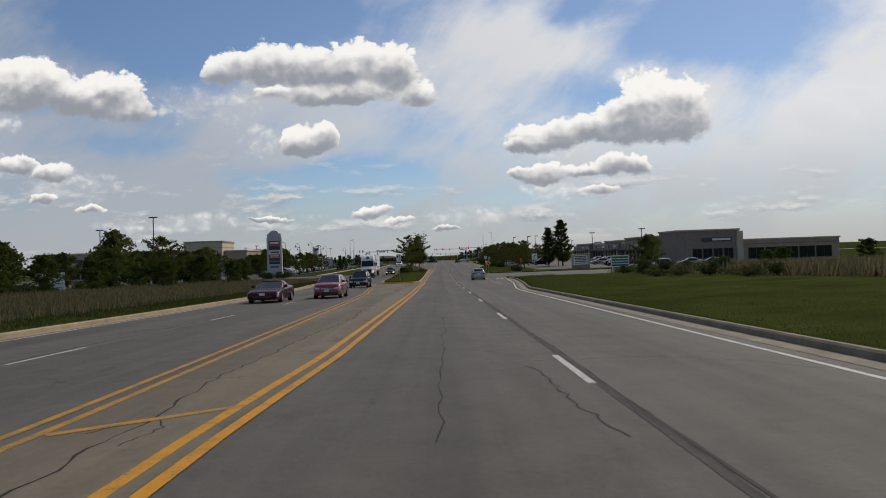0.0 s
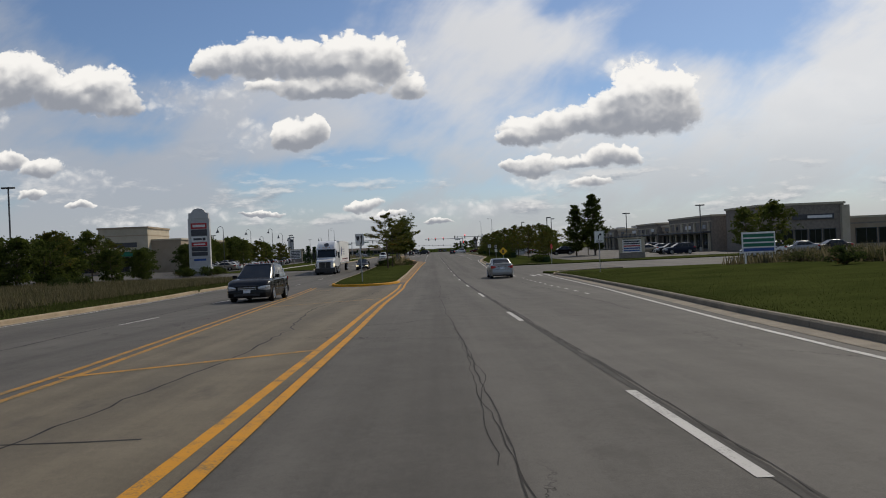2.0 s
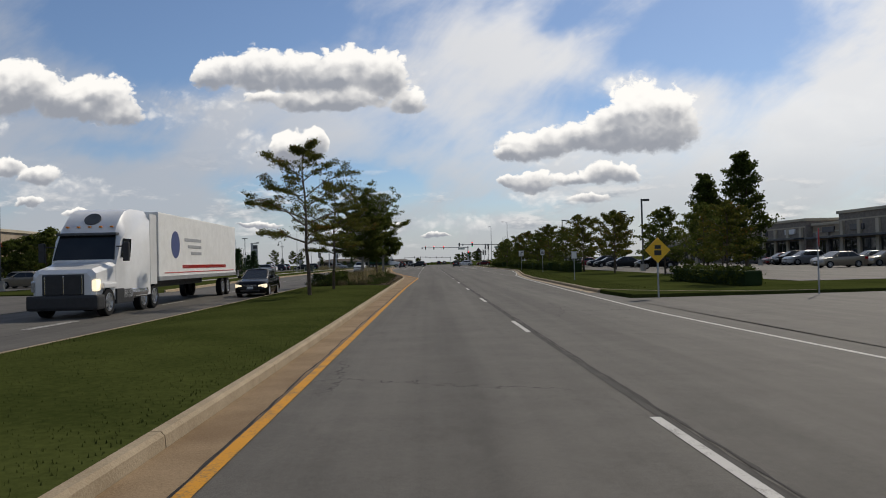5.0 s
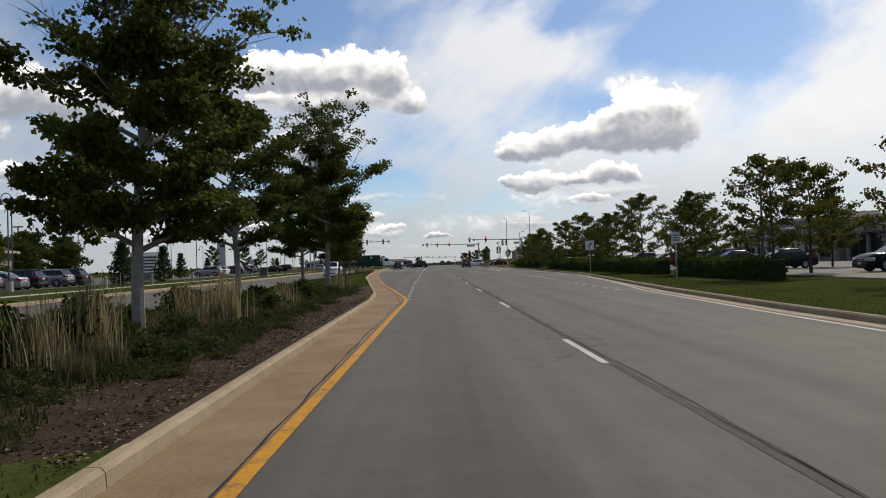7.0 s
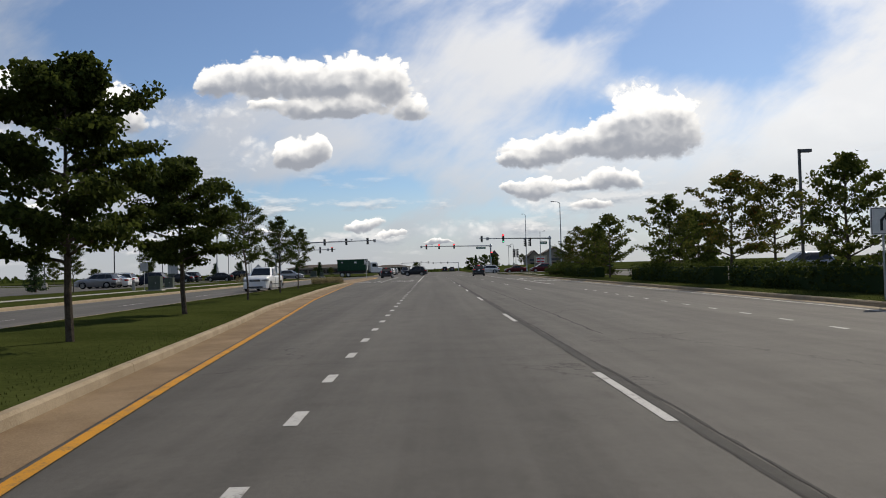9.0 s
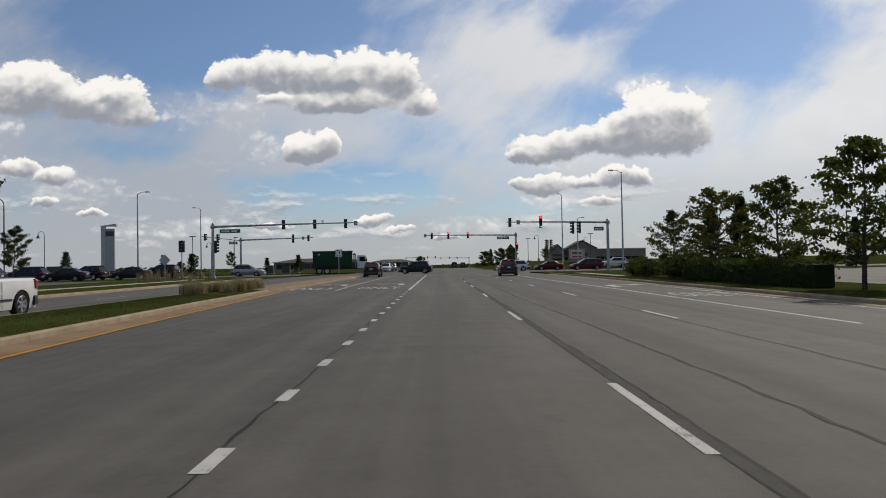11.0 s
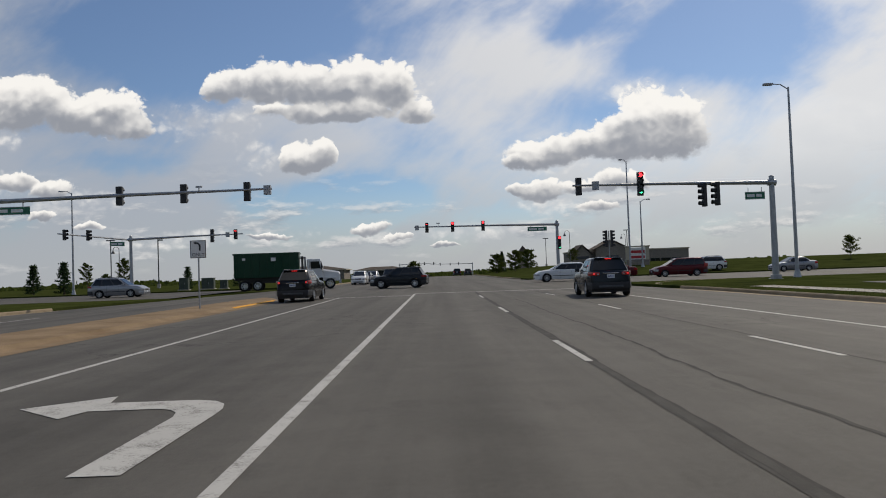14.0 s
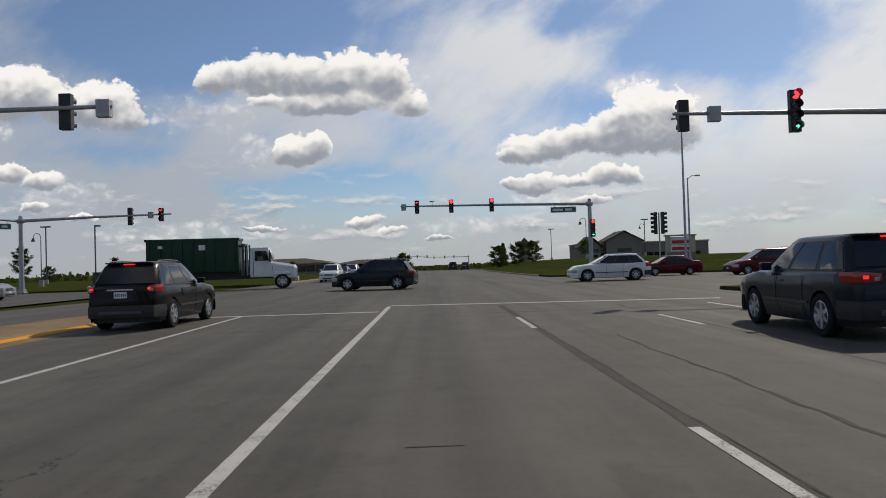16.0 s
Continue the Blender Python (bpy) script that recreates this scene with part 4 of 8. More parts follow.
# ---- trees and plants ----
def leaf_cloud(centres, count, spread, size, rnd, droop=0.3, flat=0.5):
    """Many small folded leaves scattered round branch ends; returns points and faces."""
    rng = np.random.RandomState(rnd.randrange(1 << 30))
    c = np.array([tuple(q) for q in centres])[rng.randint(0, len(centres), count)]
    p = c + np.clip(rng.normal(size=(count, 3)), -1.7, 1.7) * np.array([spread, spread, spread * flat])
    a, e = rng.uniform(0, 2 * math.pi, count), rng.uniform(-1.0, 0.7, count) - droop
    d = np.stack([np.cos(a) * np.cos(e), np.sin(a) * np.cos(e), np.sin(e)], 1)
    b = rng.uniform(0, 2 * math.pi, count)
    q = np.stack([np.cos(b), np.sin(b), rng.uniform(-0.7, 0.7, count)], 1)
    side = np.cross(d, q)
    side /= np.maximum(1e-6, np.linalg.norm(side, axis=1))[:, None]
    up = np.cross(side, d)
    L = (size * rng.uniform(0.6, 1.35, count))[:, None]
    w = L * rng.uniform(0.3, 0.46, count)[:, None]
    fold = up * w * 0.35
    mid = p + d * L * 0.45
    pts = np.stack([p, mid + side * w + fold, p + d * L, mid - side * w + fold], 1).reshape(-1, 3)
    faces = np.arange(count * 4).reshape(-1, 4)
    return pts.tolist(), faces.tolist()


def grow(rnd, height, clear, reach, stems, upward, trunk_r, twigs=2, sag=0.0):
    """Limbs of a tree: lists of (points, radii), and the places that carry leaves. Twigs spread flat, so that the foliage lies in layers."""
    limbs, ends = [], []
    lean = Vector((rnd.uniform(-0.12, 0.12), rnd.uniform(-0.12, 0.12), 0))
    top = height * 0.93
    up = Vector((0, 0, 1))
    trunk = [Vector((0, 0, -0.1))]
    for i in range(1, 7):
        f = i / 6
        trunk.append(Vector((lean.x * f * 2 + rnd.uniform(-0.05, 0.05), lean.y * f * 2 + rnd.uniform(-0.05, 0.05), top * f)))
    limbs.append((trunk, [trunk_r * (1 - 0.88 * i / 6) for i in range(7)]))

    def along(z):
        f = max(0, min(0.999, z / top)) * 6
        i = int(f)
        return trunk[i].lerp(trunk[i + 1], f - i)
    for k in range(stems):
        f = (k + rnd.uniform(0.1, 0.9)) / stems
        z = clear + (top - clear) * (f ** 1.15) * 0.97
        a = k * 2.4 + rnd.uniform(-0.4, 0.4)
        shape = math.sin(math.pi * min(1, 0.22 + 0.78 * f)) ** 0.75
        length = reach * max(0.22, shape) * rnd.uniform(0.65, 1.18)
        p0 = along(z)
        d = Vector((math.cos(a), math.sin(a), upward + 0.6 * f))
        d.normalize()
        flat_side = d.cross(up).normalized()
        pts = [p0]
        for j in range(1, 5):
            pts.append(p0 + d * length * j / 4 + Vector((rnd.uniform(-1, 1), rnd.uniform(-1, 1), rnd.uniform(-0.3, 0.6))) * 0.06 * length - up * sag * length * (j / 4) ** 2)
        r0 = trunk_r * 0.42 * (1 - 0.6 * f)
        limbs.append((pts, [r0 * (1 - 0.8 * j / 4) + 0.004 for j in range(5)]))
        ends += pts[2:]
        n = 3 * twigs + 2
        for q in range(n):
            g = 0.2 + 0.79 * (q + rnd.random()) / n
            base = pts[int(g * 4)].lerp(pts[int(g * 4) + 1], g * 4 % 1)
            dd = (d * 0.6 + flat_side * (1 if q % 2 else -1) * rnd.uniform(0.4, 1.0) + up * rnd.uniform(-0.15, 0.34)).normalized()
            l2 = length * (0.14 + 0.34 * (1 - 0.75 * g)) * rnd.uniform(0.7, 1.3)
            tip = base + dd * l2 - up * sag * l2 * 0.7
            limbs.append(([base, base + dd * l2 * 0.5, tip], [r0 * 0.3, r0 * 0.2, 0.003]))
            for _ in range(rnd.choice((1, 3, 5, 6, 8))):
                ends.append(base.lerp(tip, rnd.uniform(0.25, 1.06)))
    ends.append(trunk[-1])
    return limbs, ends


def tree_kind(seed, height, clear, reach, stems, upward, trunk_r, leaves, spread, size, bark, leaf, bare_top=0.0, twigs=2, sag=0.0):
    """Trunk and crown meshes of one kind of tree."""
    rnd = random.Random(seed)
    limbs, ends = grow(rnd, height, clear, reach, stems, upward, trunk_r, twigs, sag)
    bm = bmesh.new()
    sprigs = []
    for i, (pts, radii) in enumerate(limbs):
        tube(bm, pts, radii, 8 if i == 0 else (4 if len(pts) > 3 else 3), False)
    if bare_top:
        base = limbs[0][0]
        for k in range(30):
            f = rnd.uniform(0.45, 0.8)
            p = base[int(f * 6)].lerp(base[int(f * 6) + 1], f * 6 % 1)
            a, out = k * 2.4, rnd.uniform(0.2, 0.85)
            d = Vector((math.cos(a) * out, math.sin(a) * out, 1.0)).normalized()
            l = (height * 1.04 - p.z) * rnd.uniform(0.6, 1.05)
            q = [p]
            for j in range(1, 6):
                q.append(p + d * l * j / 5 + Vector((rnd.uniform(-1, 1), rnd.uniform(-1, 1), rnd.uniform(-0.3, 0.3))) * 0.055 * l)
            tube(bm, q, [0.017, 0.013, 0.01, 0.008, 0.005, 0.003], 4, False)
            for j in (1, 2, 3, 4):
                for _ in range(2):
                    dd = (d + Vector((rnd.uniform(-0.9, 0.9), rnd.uniform(-0.9, 0.9), 0.0))).normalized()
                    e2 = q[j] + dd * l * 0.24 + Vector((0, 0, 0.05))
                    tube(bm, [q[j], q[j].lerp(e2, 0.5) + Vector((rnd.uniform(-0.03, 0.03), rnd.uniform(-0.03, 0.03), 0)), e2], [0.006, 0.0045, 0.0025], 3, False)
                    if rnd.random() < 0.45:
                        sprigs.append(tuple(e2))
    wood = finish(bm, "trunk", bark, True)
    ends = [e for e in ends if e.z > clear * 0.9]
    if bare_top:
        ends = [e for e in ends if e.z < height * (1 - bare_top) + 0.35 * math.sin(5 * math.atan2(e.y, e.x)) or rnd.random() < 0.07]
    ends = [tuple(e) for e in ends]
    pts, faces = leaf_cloud(ends + sprigs * max(1, len(ends) // 1400), leaves, spread, size, rnd)
    me = bpy.data.meshes.new("crown")
    me.from_pydata(pts, [], faces)
    me.materials.append(leaf)
    return wood, me


def conifer_kind(seed, height, reach, leaves, size, leaf):
    rnd = random.Random(seed)
    bm = bmesh.new()
    tube(bm, [(0, 0, -0.1), (0.03, 0.02, height * 0.5), (0, 0, height)], [0.14, 0.08, 0.01], 8, False)
    ends = []
    n = int(height * 9)
    for k in range(n):
        f = k / n
        z = height * (0.06 + 0.93 * f)
        a = k * 2.4 + rnd.uniform(-0.3, 0.3)
        l = reach * (1 - f) ** 0.8 * rnd.uniform(0.7, 1.15) + 0.1
        d = Vector((math.cos(a), math.sin(a), -0.1 + 0.35 * f))
        p = [Vector((0, 0, z)), Vector((0, 0, z)) + d * l * 0.55, Vector((0, 0, z)) + d * l + Vector((0, 0, 0.12 * l))]
        tube(bm, p, [0.03 * (1 - f) + 0.008, 0.015, 0.004], 4, False)
        for j in range(5):
            ends.append(tuple(p[1].lerp(p[2], j / 4)))
        ends.append(tuple(p[0].lerp(p[1], 0.6)))
    wood = finish(bm, "trunk", BARK, True)
    pts, faces = leaf_cloud(ends, leaves, 0.16, size, rnd, 0.0)
    me = bpy.data.meshes.new("crown")
    me.from_pydata(pts, [], faces)
    me.materials.append(leaf)
    return wood, me


KIND = {
    "locust": tree_kind(21, 6.3, 1.9, 2.55, 19, 0.28, 0.085, 17000, 0.10, 0.062, BARK, LEAF_B, sag=0.12),
    "ash": tree_kind(22, 6.9, 1.4, 2.15, 30, 0.34, 0.11, 34000, 0.12, 0.095, PALE_BARK, LEAF_C, 0.3, 3),
    "maple": tree_kind(23, 6.7, 1.8, 2.35, 30, 0.26, 0.11, 32000, 0.13, 0.1, PALE_BARK, LEAF_A, twigs=3),
    "dark_maple": tree_kind(33, 6.7, 1.7, 2.4, 26, 0.26, 0.1, 25000, 0.16, 0.13, BARK, LEAF_A),
    "broad_maple": tree_kind(24, 5.8, 1.7, 2.3, 24, 0.2, 0.1, 21000, 0.16, 0.13, BARK, LEAF_A),
    "slim_ash": tree_kind(25, 5.2, 1.6, 1.3, 20, 0.6, 0.055, 9000, 0.11, 0.08, BARK, LEAF_A),
    "park_locust": tree_kind(26, 6.6, 1.5, 2.7, 20, 0.3, 0.1, 2900, 0.2, 0.23, BARK, LEAF_B, 0.0, 1),
    "park_ash": tree_kind(27, 6.4, 1.2, 2.4, 22, 0.4, 0.1, 2900, 0.22, 0.24, BARK, LEAF_C, 0.0, 1),
    "lot_locust": tree_kind(46, 6.6, 1.3, 2.9, 22, 0.28, 0.1, 4700, 0.17, 0.17, BARK, LEAF_B, sag=0.05, twigs=1),
    "lot_ash": tree_kind(47, 6.2, 0.9, 2.5, 24, 0.36, 0.1, 4700, 0.17, 0.175, BARK, LEAF_C, twigs=1),
    "thicket_tree": tree_kind(28, 5.2, 0.3, 2.4, 24, 0.3, 0.09, 2900, 0.25, 0.28, BARK, LEAF_A, 0.0, 1),
    "conifer": conifer_kind(29, 9.0, 2.1, 9000, 0.22, LEAF_D),
    "tall_tree": tree_kind(31, 10.0, 0.7, 2.6, 40, 0.7, 0.16, 11000, 0.2, 0.2, BARK, LEAF_A),
    "small_conifer": conifer_kind(30, 4.2, 1.0, 3000, 0.17, LEAF_D),
}


def tree(kind, x, y, label, scale=1.0, turn=0.0, z=None, group="", name=None):
    wood, crown = KIND[kind]
    m = pose(x, y, land_z(x, y) if z is None else z, 0, 0, turn) @ Matrix.Diagonal((scale, scale, scale, 1))
    t = thing(name or ("conifer" if "conifer" in kind else "tree"), m, label, "tree", group)
    for n, me in (("trunk", wood), ("crown", crown)):
        o = new(n, me)
        o.parent = t
    return t


def med_z(y):
    return road_z(y) + 0.2


LOC = "sparse honey locust with rusty leaves on the median"
for kind, x, y, s, turn, lab in (
    ("locust", -6.0, 136.5, 1.2, 40, LOC), ("locust", -5.75, 143.2, 1.0, 200, LOC),
    ("ash", -5.4, 157.4, 1.08, 10, "green street tree with bare top twigs on the median"), ("maple", -6.2, 166.6, 0.97, 80, "dense green maple on the planted median"),
    ("ash", -5.1, 177.6, 1.27, 150, "green street tree with bare top twigs on the median"), ("maple", -6.9, 181.8, 0.92, 210, "dense green maple on the planted median"), ("slim_ash", -5.9, 191.0, 0.8, 30, "slim young tree with a thin trunk on the median"),
    ("dark_maple", -7.3, 199.4, 0.86, 200, "dense dark green maple on the grass median"), ("broad_maple", -8.0, 208.0, 0.87, 120, "broad green maple on the grass median"),
    ("slim_ash", -8.7, 218.5, 0.95, 70, "slim young tree with a thin trunk on the median"), ("slim_ash", -9.3, 228.5, 0.9, 170, "slim young tree with a thin trunk on the median"),
    ("slim_ash", -9.8, 237, 0.85, 290, "slim young tree with a thin trunk on the median"),
):
    tree(kind, x, y, lab, s, turn, med_z(y), "trees on the median")

EAST = "leafy green tree beside the parking lot"
for kind, x, y, s, turn in (
    ("lot_ash", 18.5, 160, 0.9, 0), ("lot_locust", 17.0, 170, 0.9, 60), ("lot_locust", 16.5, 181, 0.95, 120), ("lot_ash", 16.6, 192, 0.9, 200), ("lot_locust", 16.4, 203, 0.95, 240),
    ("lot_ash", 16.4, 214, 0.9, 300), ("lot_locust", 16.2, 225, 0.95, 20), ("lot_ash", 16.4, 236, 1.0, 90), ("lot_ash", 15.6, 250, 0.95, 140), ("lot_locust", 21.5, 187, 1.0, 70),
    ("lot_ash", 22, 209, 1.0, 170), ("lot_locust", 21.5, 231, 1.0, 250), ("lot_locust", 14.8, 139, 0.65, 40), ("lot_ash", 17.0, 148, 0.8, 140), ("lot_ash", 26, 262, 0.9, 30), ("thicket_tree", 22.5, 247, 1.1, 200),
    ("lot_ash", 16.2, 258, 0.85, 10), ("lot_locust", 16.8, 267, 0.85, 130), ("lot_ash", 17.0, 276, 0.8, 250),
    ("lot_locust", 28, 172, 0.9, 10), ("lot_ash", 30, 200, 0.95, 80), ("lot_locust", 30, 222, 0.9, 140),
):
    tree(kind, x, y, EAST, s, turn, group="trees by the eastern lot")
for x, y, s in ((25.2, 168.5, 0.95), (28.2, 167.0, 1.12)):
    tree("tall_tree", x, y, "tall upright dark green tree beside the lot", s, x * 37, group="tall trees by the eastern lot")
for x, y, s in ((20.2, 272, 0.6), (21.5, 281, 0.62), (44, 300, 0.6)):
    tree("conifer", x, y, "tall dark green conifer beside the lot", s, x * 37, group="conifers by the eastern lot")
for kind, x, y, s, turn in (("park_ash", 29.5, 104, 0.85, 0), ("park_ash", 36.8, 126, 0.92, 60), ("thicket_tree", 29, 64, 0.36, 0), ("thicket_tree", 33, 70, 0.42, 90), ("thicket_tree", 38, 58, 0.42, 180), ("thicket_tree", 45, 76, 0.55, 20), ("thicket_tree", 33, 48, 0.34, 60), ("thicket_tree", 42, 50, 0.45, 60), ("thicket_tree", 52, 66, 0.6, 130)):
    tree(kind, x, y, "low brushy green thicket behind the lawn", s, turn, group="thicket behind the lawn", name="thicket")

WEST = "bushy green tree behind the rough meadow"
rnd3 = random.Random(5)
for kind, x, y, s, turn in (
    ("thicket_tree", -36, 58, 0.75, 0), ("thicket_tree", -40, 66, 0.95, 50), ("park_ash", -34, 76, 1.0, 100), ("thicket_tree", -38, 82, 1.0, 150), ("park_locust", -33.5, 88, 0.95, 200), ("thicket_tree", -36.5, 95, 0.9, 240),
    ("thicket_tree", -40, 104, 0.95, 280), ("park_locust", -37, 112, 0.85, 320), ("park_ash", -41, 120, 0.85, 10), ("thicket_tree", -44, 74, 0.9, 40), ("thicket_tree", -47, 90, 0.9, 90), ("thicket_tree", -30, 44, 0.7, 90),
    ("thicket_tree", -33, 36, 0.75, 30), ("park_ash", -45, 56, 0.9, 120), ("park_locust", -40, 132, 0.8, 200), ("thicket_tree", -46, 110, 0.9, 200),
    ("thicket_tree", -31.5, 66, 0.66, 15), ("thicket_tree", -33, 72, 0.8, 70), ("thicket_tree", -30.5, 80, 0.62, 130), ("thicket_tree", -32.5, 98, 0.8, 190), ("thicket_tree", -34, 105, 0.82, 260), ("thicket_tree", -33, 116, 0.72, 330),
    ("thicket_tree", -29.5, 54, 0.6, 45), ("thicket_tree", -35.5, 50, 0.85, 300), ("thicket_tree", -42, 44, 0.95, 80), ("thicket_tree", -37, 28, 0.9, 140),
):
    tree(kind, x, y, WEST, s, turn, group="trees behind the meadow")
for kind, x, y, s, turn in (
    ("thicket_tree", -38.5, 118, 1.05, 15), ("thicket_tree", -43.5, 124, 1.1, 75), ("thicket_tree", -48.5, 121, 1.15, 135), ("park_ash", -41, 129, 1.0, 195), ("thicket_tree", -53.5, 129, 1.2, 255), ("thicket_tree", -46, 133, 1.0, 315),
    ("thicket_tree", -34.5, 127.5, 0.75, 45), ("thicket_tree", -37, 134, 0.8, 105), ("thicket_tree", -58, 136, 1.2, 165), ("thicket_tree", -50.5, 141, 1.0, 225), ("park_ash", -35.5, 155, 0.95, 285), ("thicket_tree", -40, 160, 0.95, 5),
):
    tree(kind, x, y, "dark bushy tree in the thicket by the sign", s, turn, group="thicket by the sign", name="thicket" if kind == "thicket_tree" else "tree")
for kind, x, y, s, turn in (
    ("thicket_tree", -46.5, 184, 1.0, 25), ("thicket_tree", -46.5, 190, 1.05, 85), ("park_ash", -47, 197.5, 1.05, 145), ("thicket_tree", -47.5, 203, 1.1, 205), ("thicket_tree", -48, 211, 1.05, 265), ("thicket_tree", -49, 218, 1.0, 325),
    ("park_ash", -49, 226, 1.0, 55), ("thicket_tree", -50, 234, 1.0, 115), ("thicket_tree", -50, 243, 1.0, 175), ("thicket_tree", -46, 177, 1.0, 235),
    ("thicket_tree", -45, 208, 1.3, 12), ("thicket_tree", -47.5, 216, 1.4, 72), ("thicket_tree", -50, 223, 1.45, 132), ("thicket_tree", -53, 230, 1.4, 192), ("thicket_tree", -52, 239, 1.35, 252), ("thicket_tree", -56, 246, 1.4, 312), ("thicket_tree", -55, 255, 1.35, 40),
):
    tree(kind, x, y, "dark leafy tree between the rows of parked cars", s, turn, group="tree row in the western lot", name="thicket" if kind == "thicket_tree" else "tree")
for kind, x, y, s, turn in (
    ("park_ash", -31.5, 162, 0.8, 0), ("park_locust", -31.5, 172, 0.8, 70), ("park_ash", -32, 181, 0.8, 150), ("park_locust", -31, 190, 0.75, 210), ("broad_maple", -42.5, 230, 0.85, 260), ("park_ash", -45, 196, 0.8, 20),
    ("park_locust", -46, 210, 0.8, 60), ("park_ash", -48, 224, 0.8, 100), ("park_locust", -57, 200, 0.85, 60), ("broad_maple", -40.5, 176, 0.9, 30), ("park_ash", -42, 244, 0.75, 300), ("slim_ash", -31, 248, 0.9, 40), ("slim_ash", -30, 262, 0.9, 140), ("slim_ash", -31, 276, 0.9, 240),
):
    tree(kind, x, y, "small planted tree in the shopping-centre lot", s, turn, group="trees in the western lot")
for x, y, s in ((-29.5, 214, 1.0), (-30, 226, 0.95), (-38, 255, 0.9), (-44, 352, 0.9), (-52, 360, 0.9), (-29, 372, 0.85), (-60, 340, 1.0), (-33, 362, 0.7)):
    tree("small_conifer", x, y, "small dark green conifer on the grass", s, x * 31, group="small conifers on the west side")
for kind, x, y, s, turn in (("thicket_tree", -4.6, 398, 0.62, 0), ("thicket_tree", 13, 432, 0.9, 50), ("thicket_tree", 18, 440, 1.0, 150), ("thicket_tree", 22, 446, 0.95, 250), ("conifer", 16, 452, 0.6, 0),
                            ("park_ash", 30, 430, 0.6, 0), ("thicket_tree", -30, 400, 0.45, 0), ("thicket_tree", -36, 410, 0.5, 80), ("thicket_tree", -26, 420, 0.5, 160), ("thicket_tree", 62, 350, 0.6, 0), ("park_ash", 54, 362, 0.5, 90),
                            ("thicket_tree", -70, 420, 0.6, 20), ("thicket_tree", -90, 380, 0.7, 120), ("park_ash", -80, 340, 0.8, 220), ("slim_ash", -37, 352, 0.8, 0), ("slim_ash", -48, 366, 0.8, 70)):
    if kind == "conifer":
        tree(kind, x, y, "dark conifer beyond the crossing", s, turn, group="trees beyond the crossing")
    else:
        tree(kind, x, y, "green tree beyond the crossing", s, turn, group="trees beyond the crossing", z=land_z(x, y) if abs(x) > 10 else road_z(y) + 0.13)


# distant woods along the horizon
def far_woods():
    rnd = random.Random(77)
    pts, faces = [], []
    for _ in range(26000):
        a = rnd.uniform(-1.0, 1.0)
        d = rnd.uniform(560, 900)
        x, y = math.sin(a) * d, 120 + math.cos(a) * d
        if abs(x) < 45 and y < 800:
            continue
        h = 4.5 + 3.5 * math.sin(a * 23) * math.sin(a * 7.3) + rnd.uniform(-1, 1)
        z = rnd.uniform(0, max(1.0, h)) + road_z(y)
        s = rnd.uniform(0.7, 1.8)
        b = rnd.uniform(0, 6.28)
        k = len(pts)
        dx, dy = math.cos(b) * s, math.sin(b) * s
        pts += [(x - dx, y - dy, z - s * 0.6), (x + dx, y + dy, z - s * 0.4), (x + dx * 0.5, y + dy * 0.5, z + s * 0.8), (x - dx * 0.6, y - dy * 0.4, z + s * 0.6)]
        faces.append((k, k + 1, k + 2, k + 3))
    me = bpy.data.meshes.new("far_woods")
    me.from_pydata(pts, [], faces)
    me.materials.append(LEAF_A)
    tagged(new("far_woods", me), "distant dark green woods on the horizon", "woods", kind="stuff")


far_woods()


# ---- low planting ----
def shrub_mesh(seed, r, h, leaves, size, leaf, name="foliage"):
    rnd = random.Random(seed)
    ends = []
    bm = bmesh.new()
    for k in range(26):
        a, e = rnd.uniform(0, 6.28), rnd.uniform(0.35, 1.5)
        d = Vector((math.cos(a) * math.cos(e) * r, math.sin(a) * math.cos(e) * r, math.sin(e) * h))
        tube(bm, [(0, 0, 0), d * 0.6, d], [0.012, 0.008, 0.003], 4, False)
        ends += [tuple(d * f) for f in (0.45, 0.7, 0.9, 1.0)]
    stems = finish(bm, "stem", BARK)
    pts, faces = leaf_cloud(ends, leaves, r * 0.14, size, rnd, 0.0)
    me = bpy.data.meshes.new(name)
    me.from_pydata([(x, y, max(0.02, z)) for x, y, z in pts], [], faces)
    me.materials.append(leaf)
    return stems, me


def tuft_mesh(seed, h, r, n, mat, plume=True):
    """A fountain of thin arching blades."""
    rnd = random.Random(seed)
    pts, faces = [], []
    for _ in range(n):
        a = rnd.uniform(0, 6.28)
        lean = abs(rnd.gauss(0, 0.2))
        hh = h * rnd.uniform(0.55, 1.05)
        w = rnd.uniform(0.006, 0.014)
        base = Vector((rnd.gauss(0, r * 0.25), rnd.gauss(0, r * 0.25), 0))
        side = Vector((-math.sin(a), math.cos(a), 0))
        k = len(pts)
        for j in range(4):
            f = j / 3
            p = base + Vector((math.cos(a), math.sin(a), 0)) * (lean * hh * f * f * 1.2) + Vector((0, 0, hh * f * (1 - 0.2 * lean * f)))
            ww = w * (1 - 0.75 * f)
            pts += [tuple(p - side * ww), tuple(p + side * ww)]
        for j in range(3):
            faces.append((k + 2 * j, k + 2 * j + 1, k + 2 * j + 3, k + 2 * j + 2))
    me = bpy.data.meshes.new("blades")
    me.from_pydata(pts, [], faces)
    me.materials.append(mat)
    return me


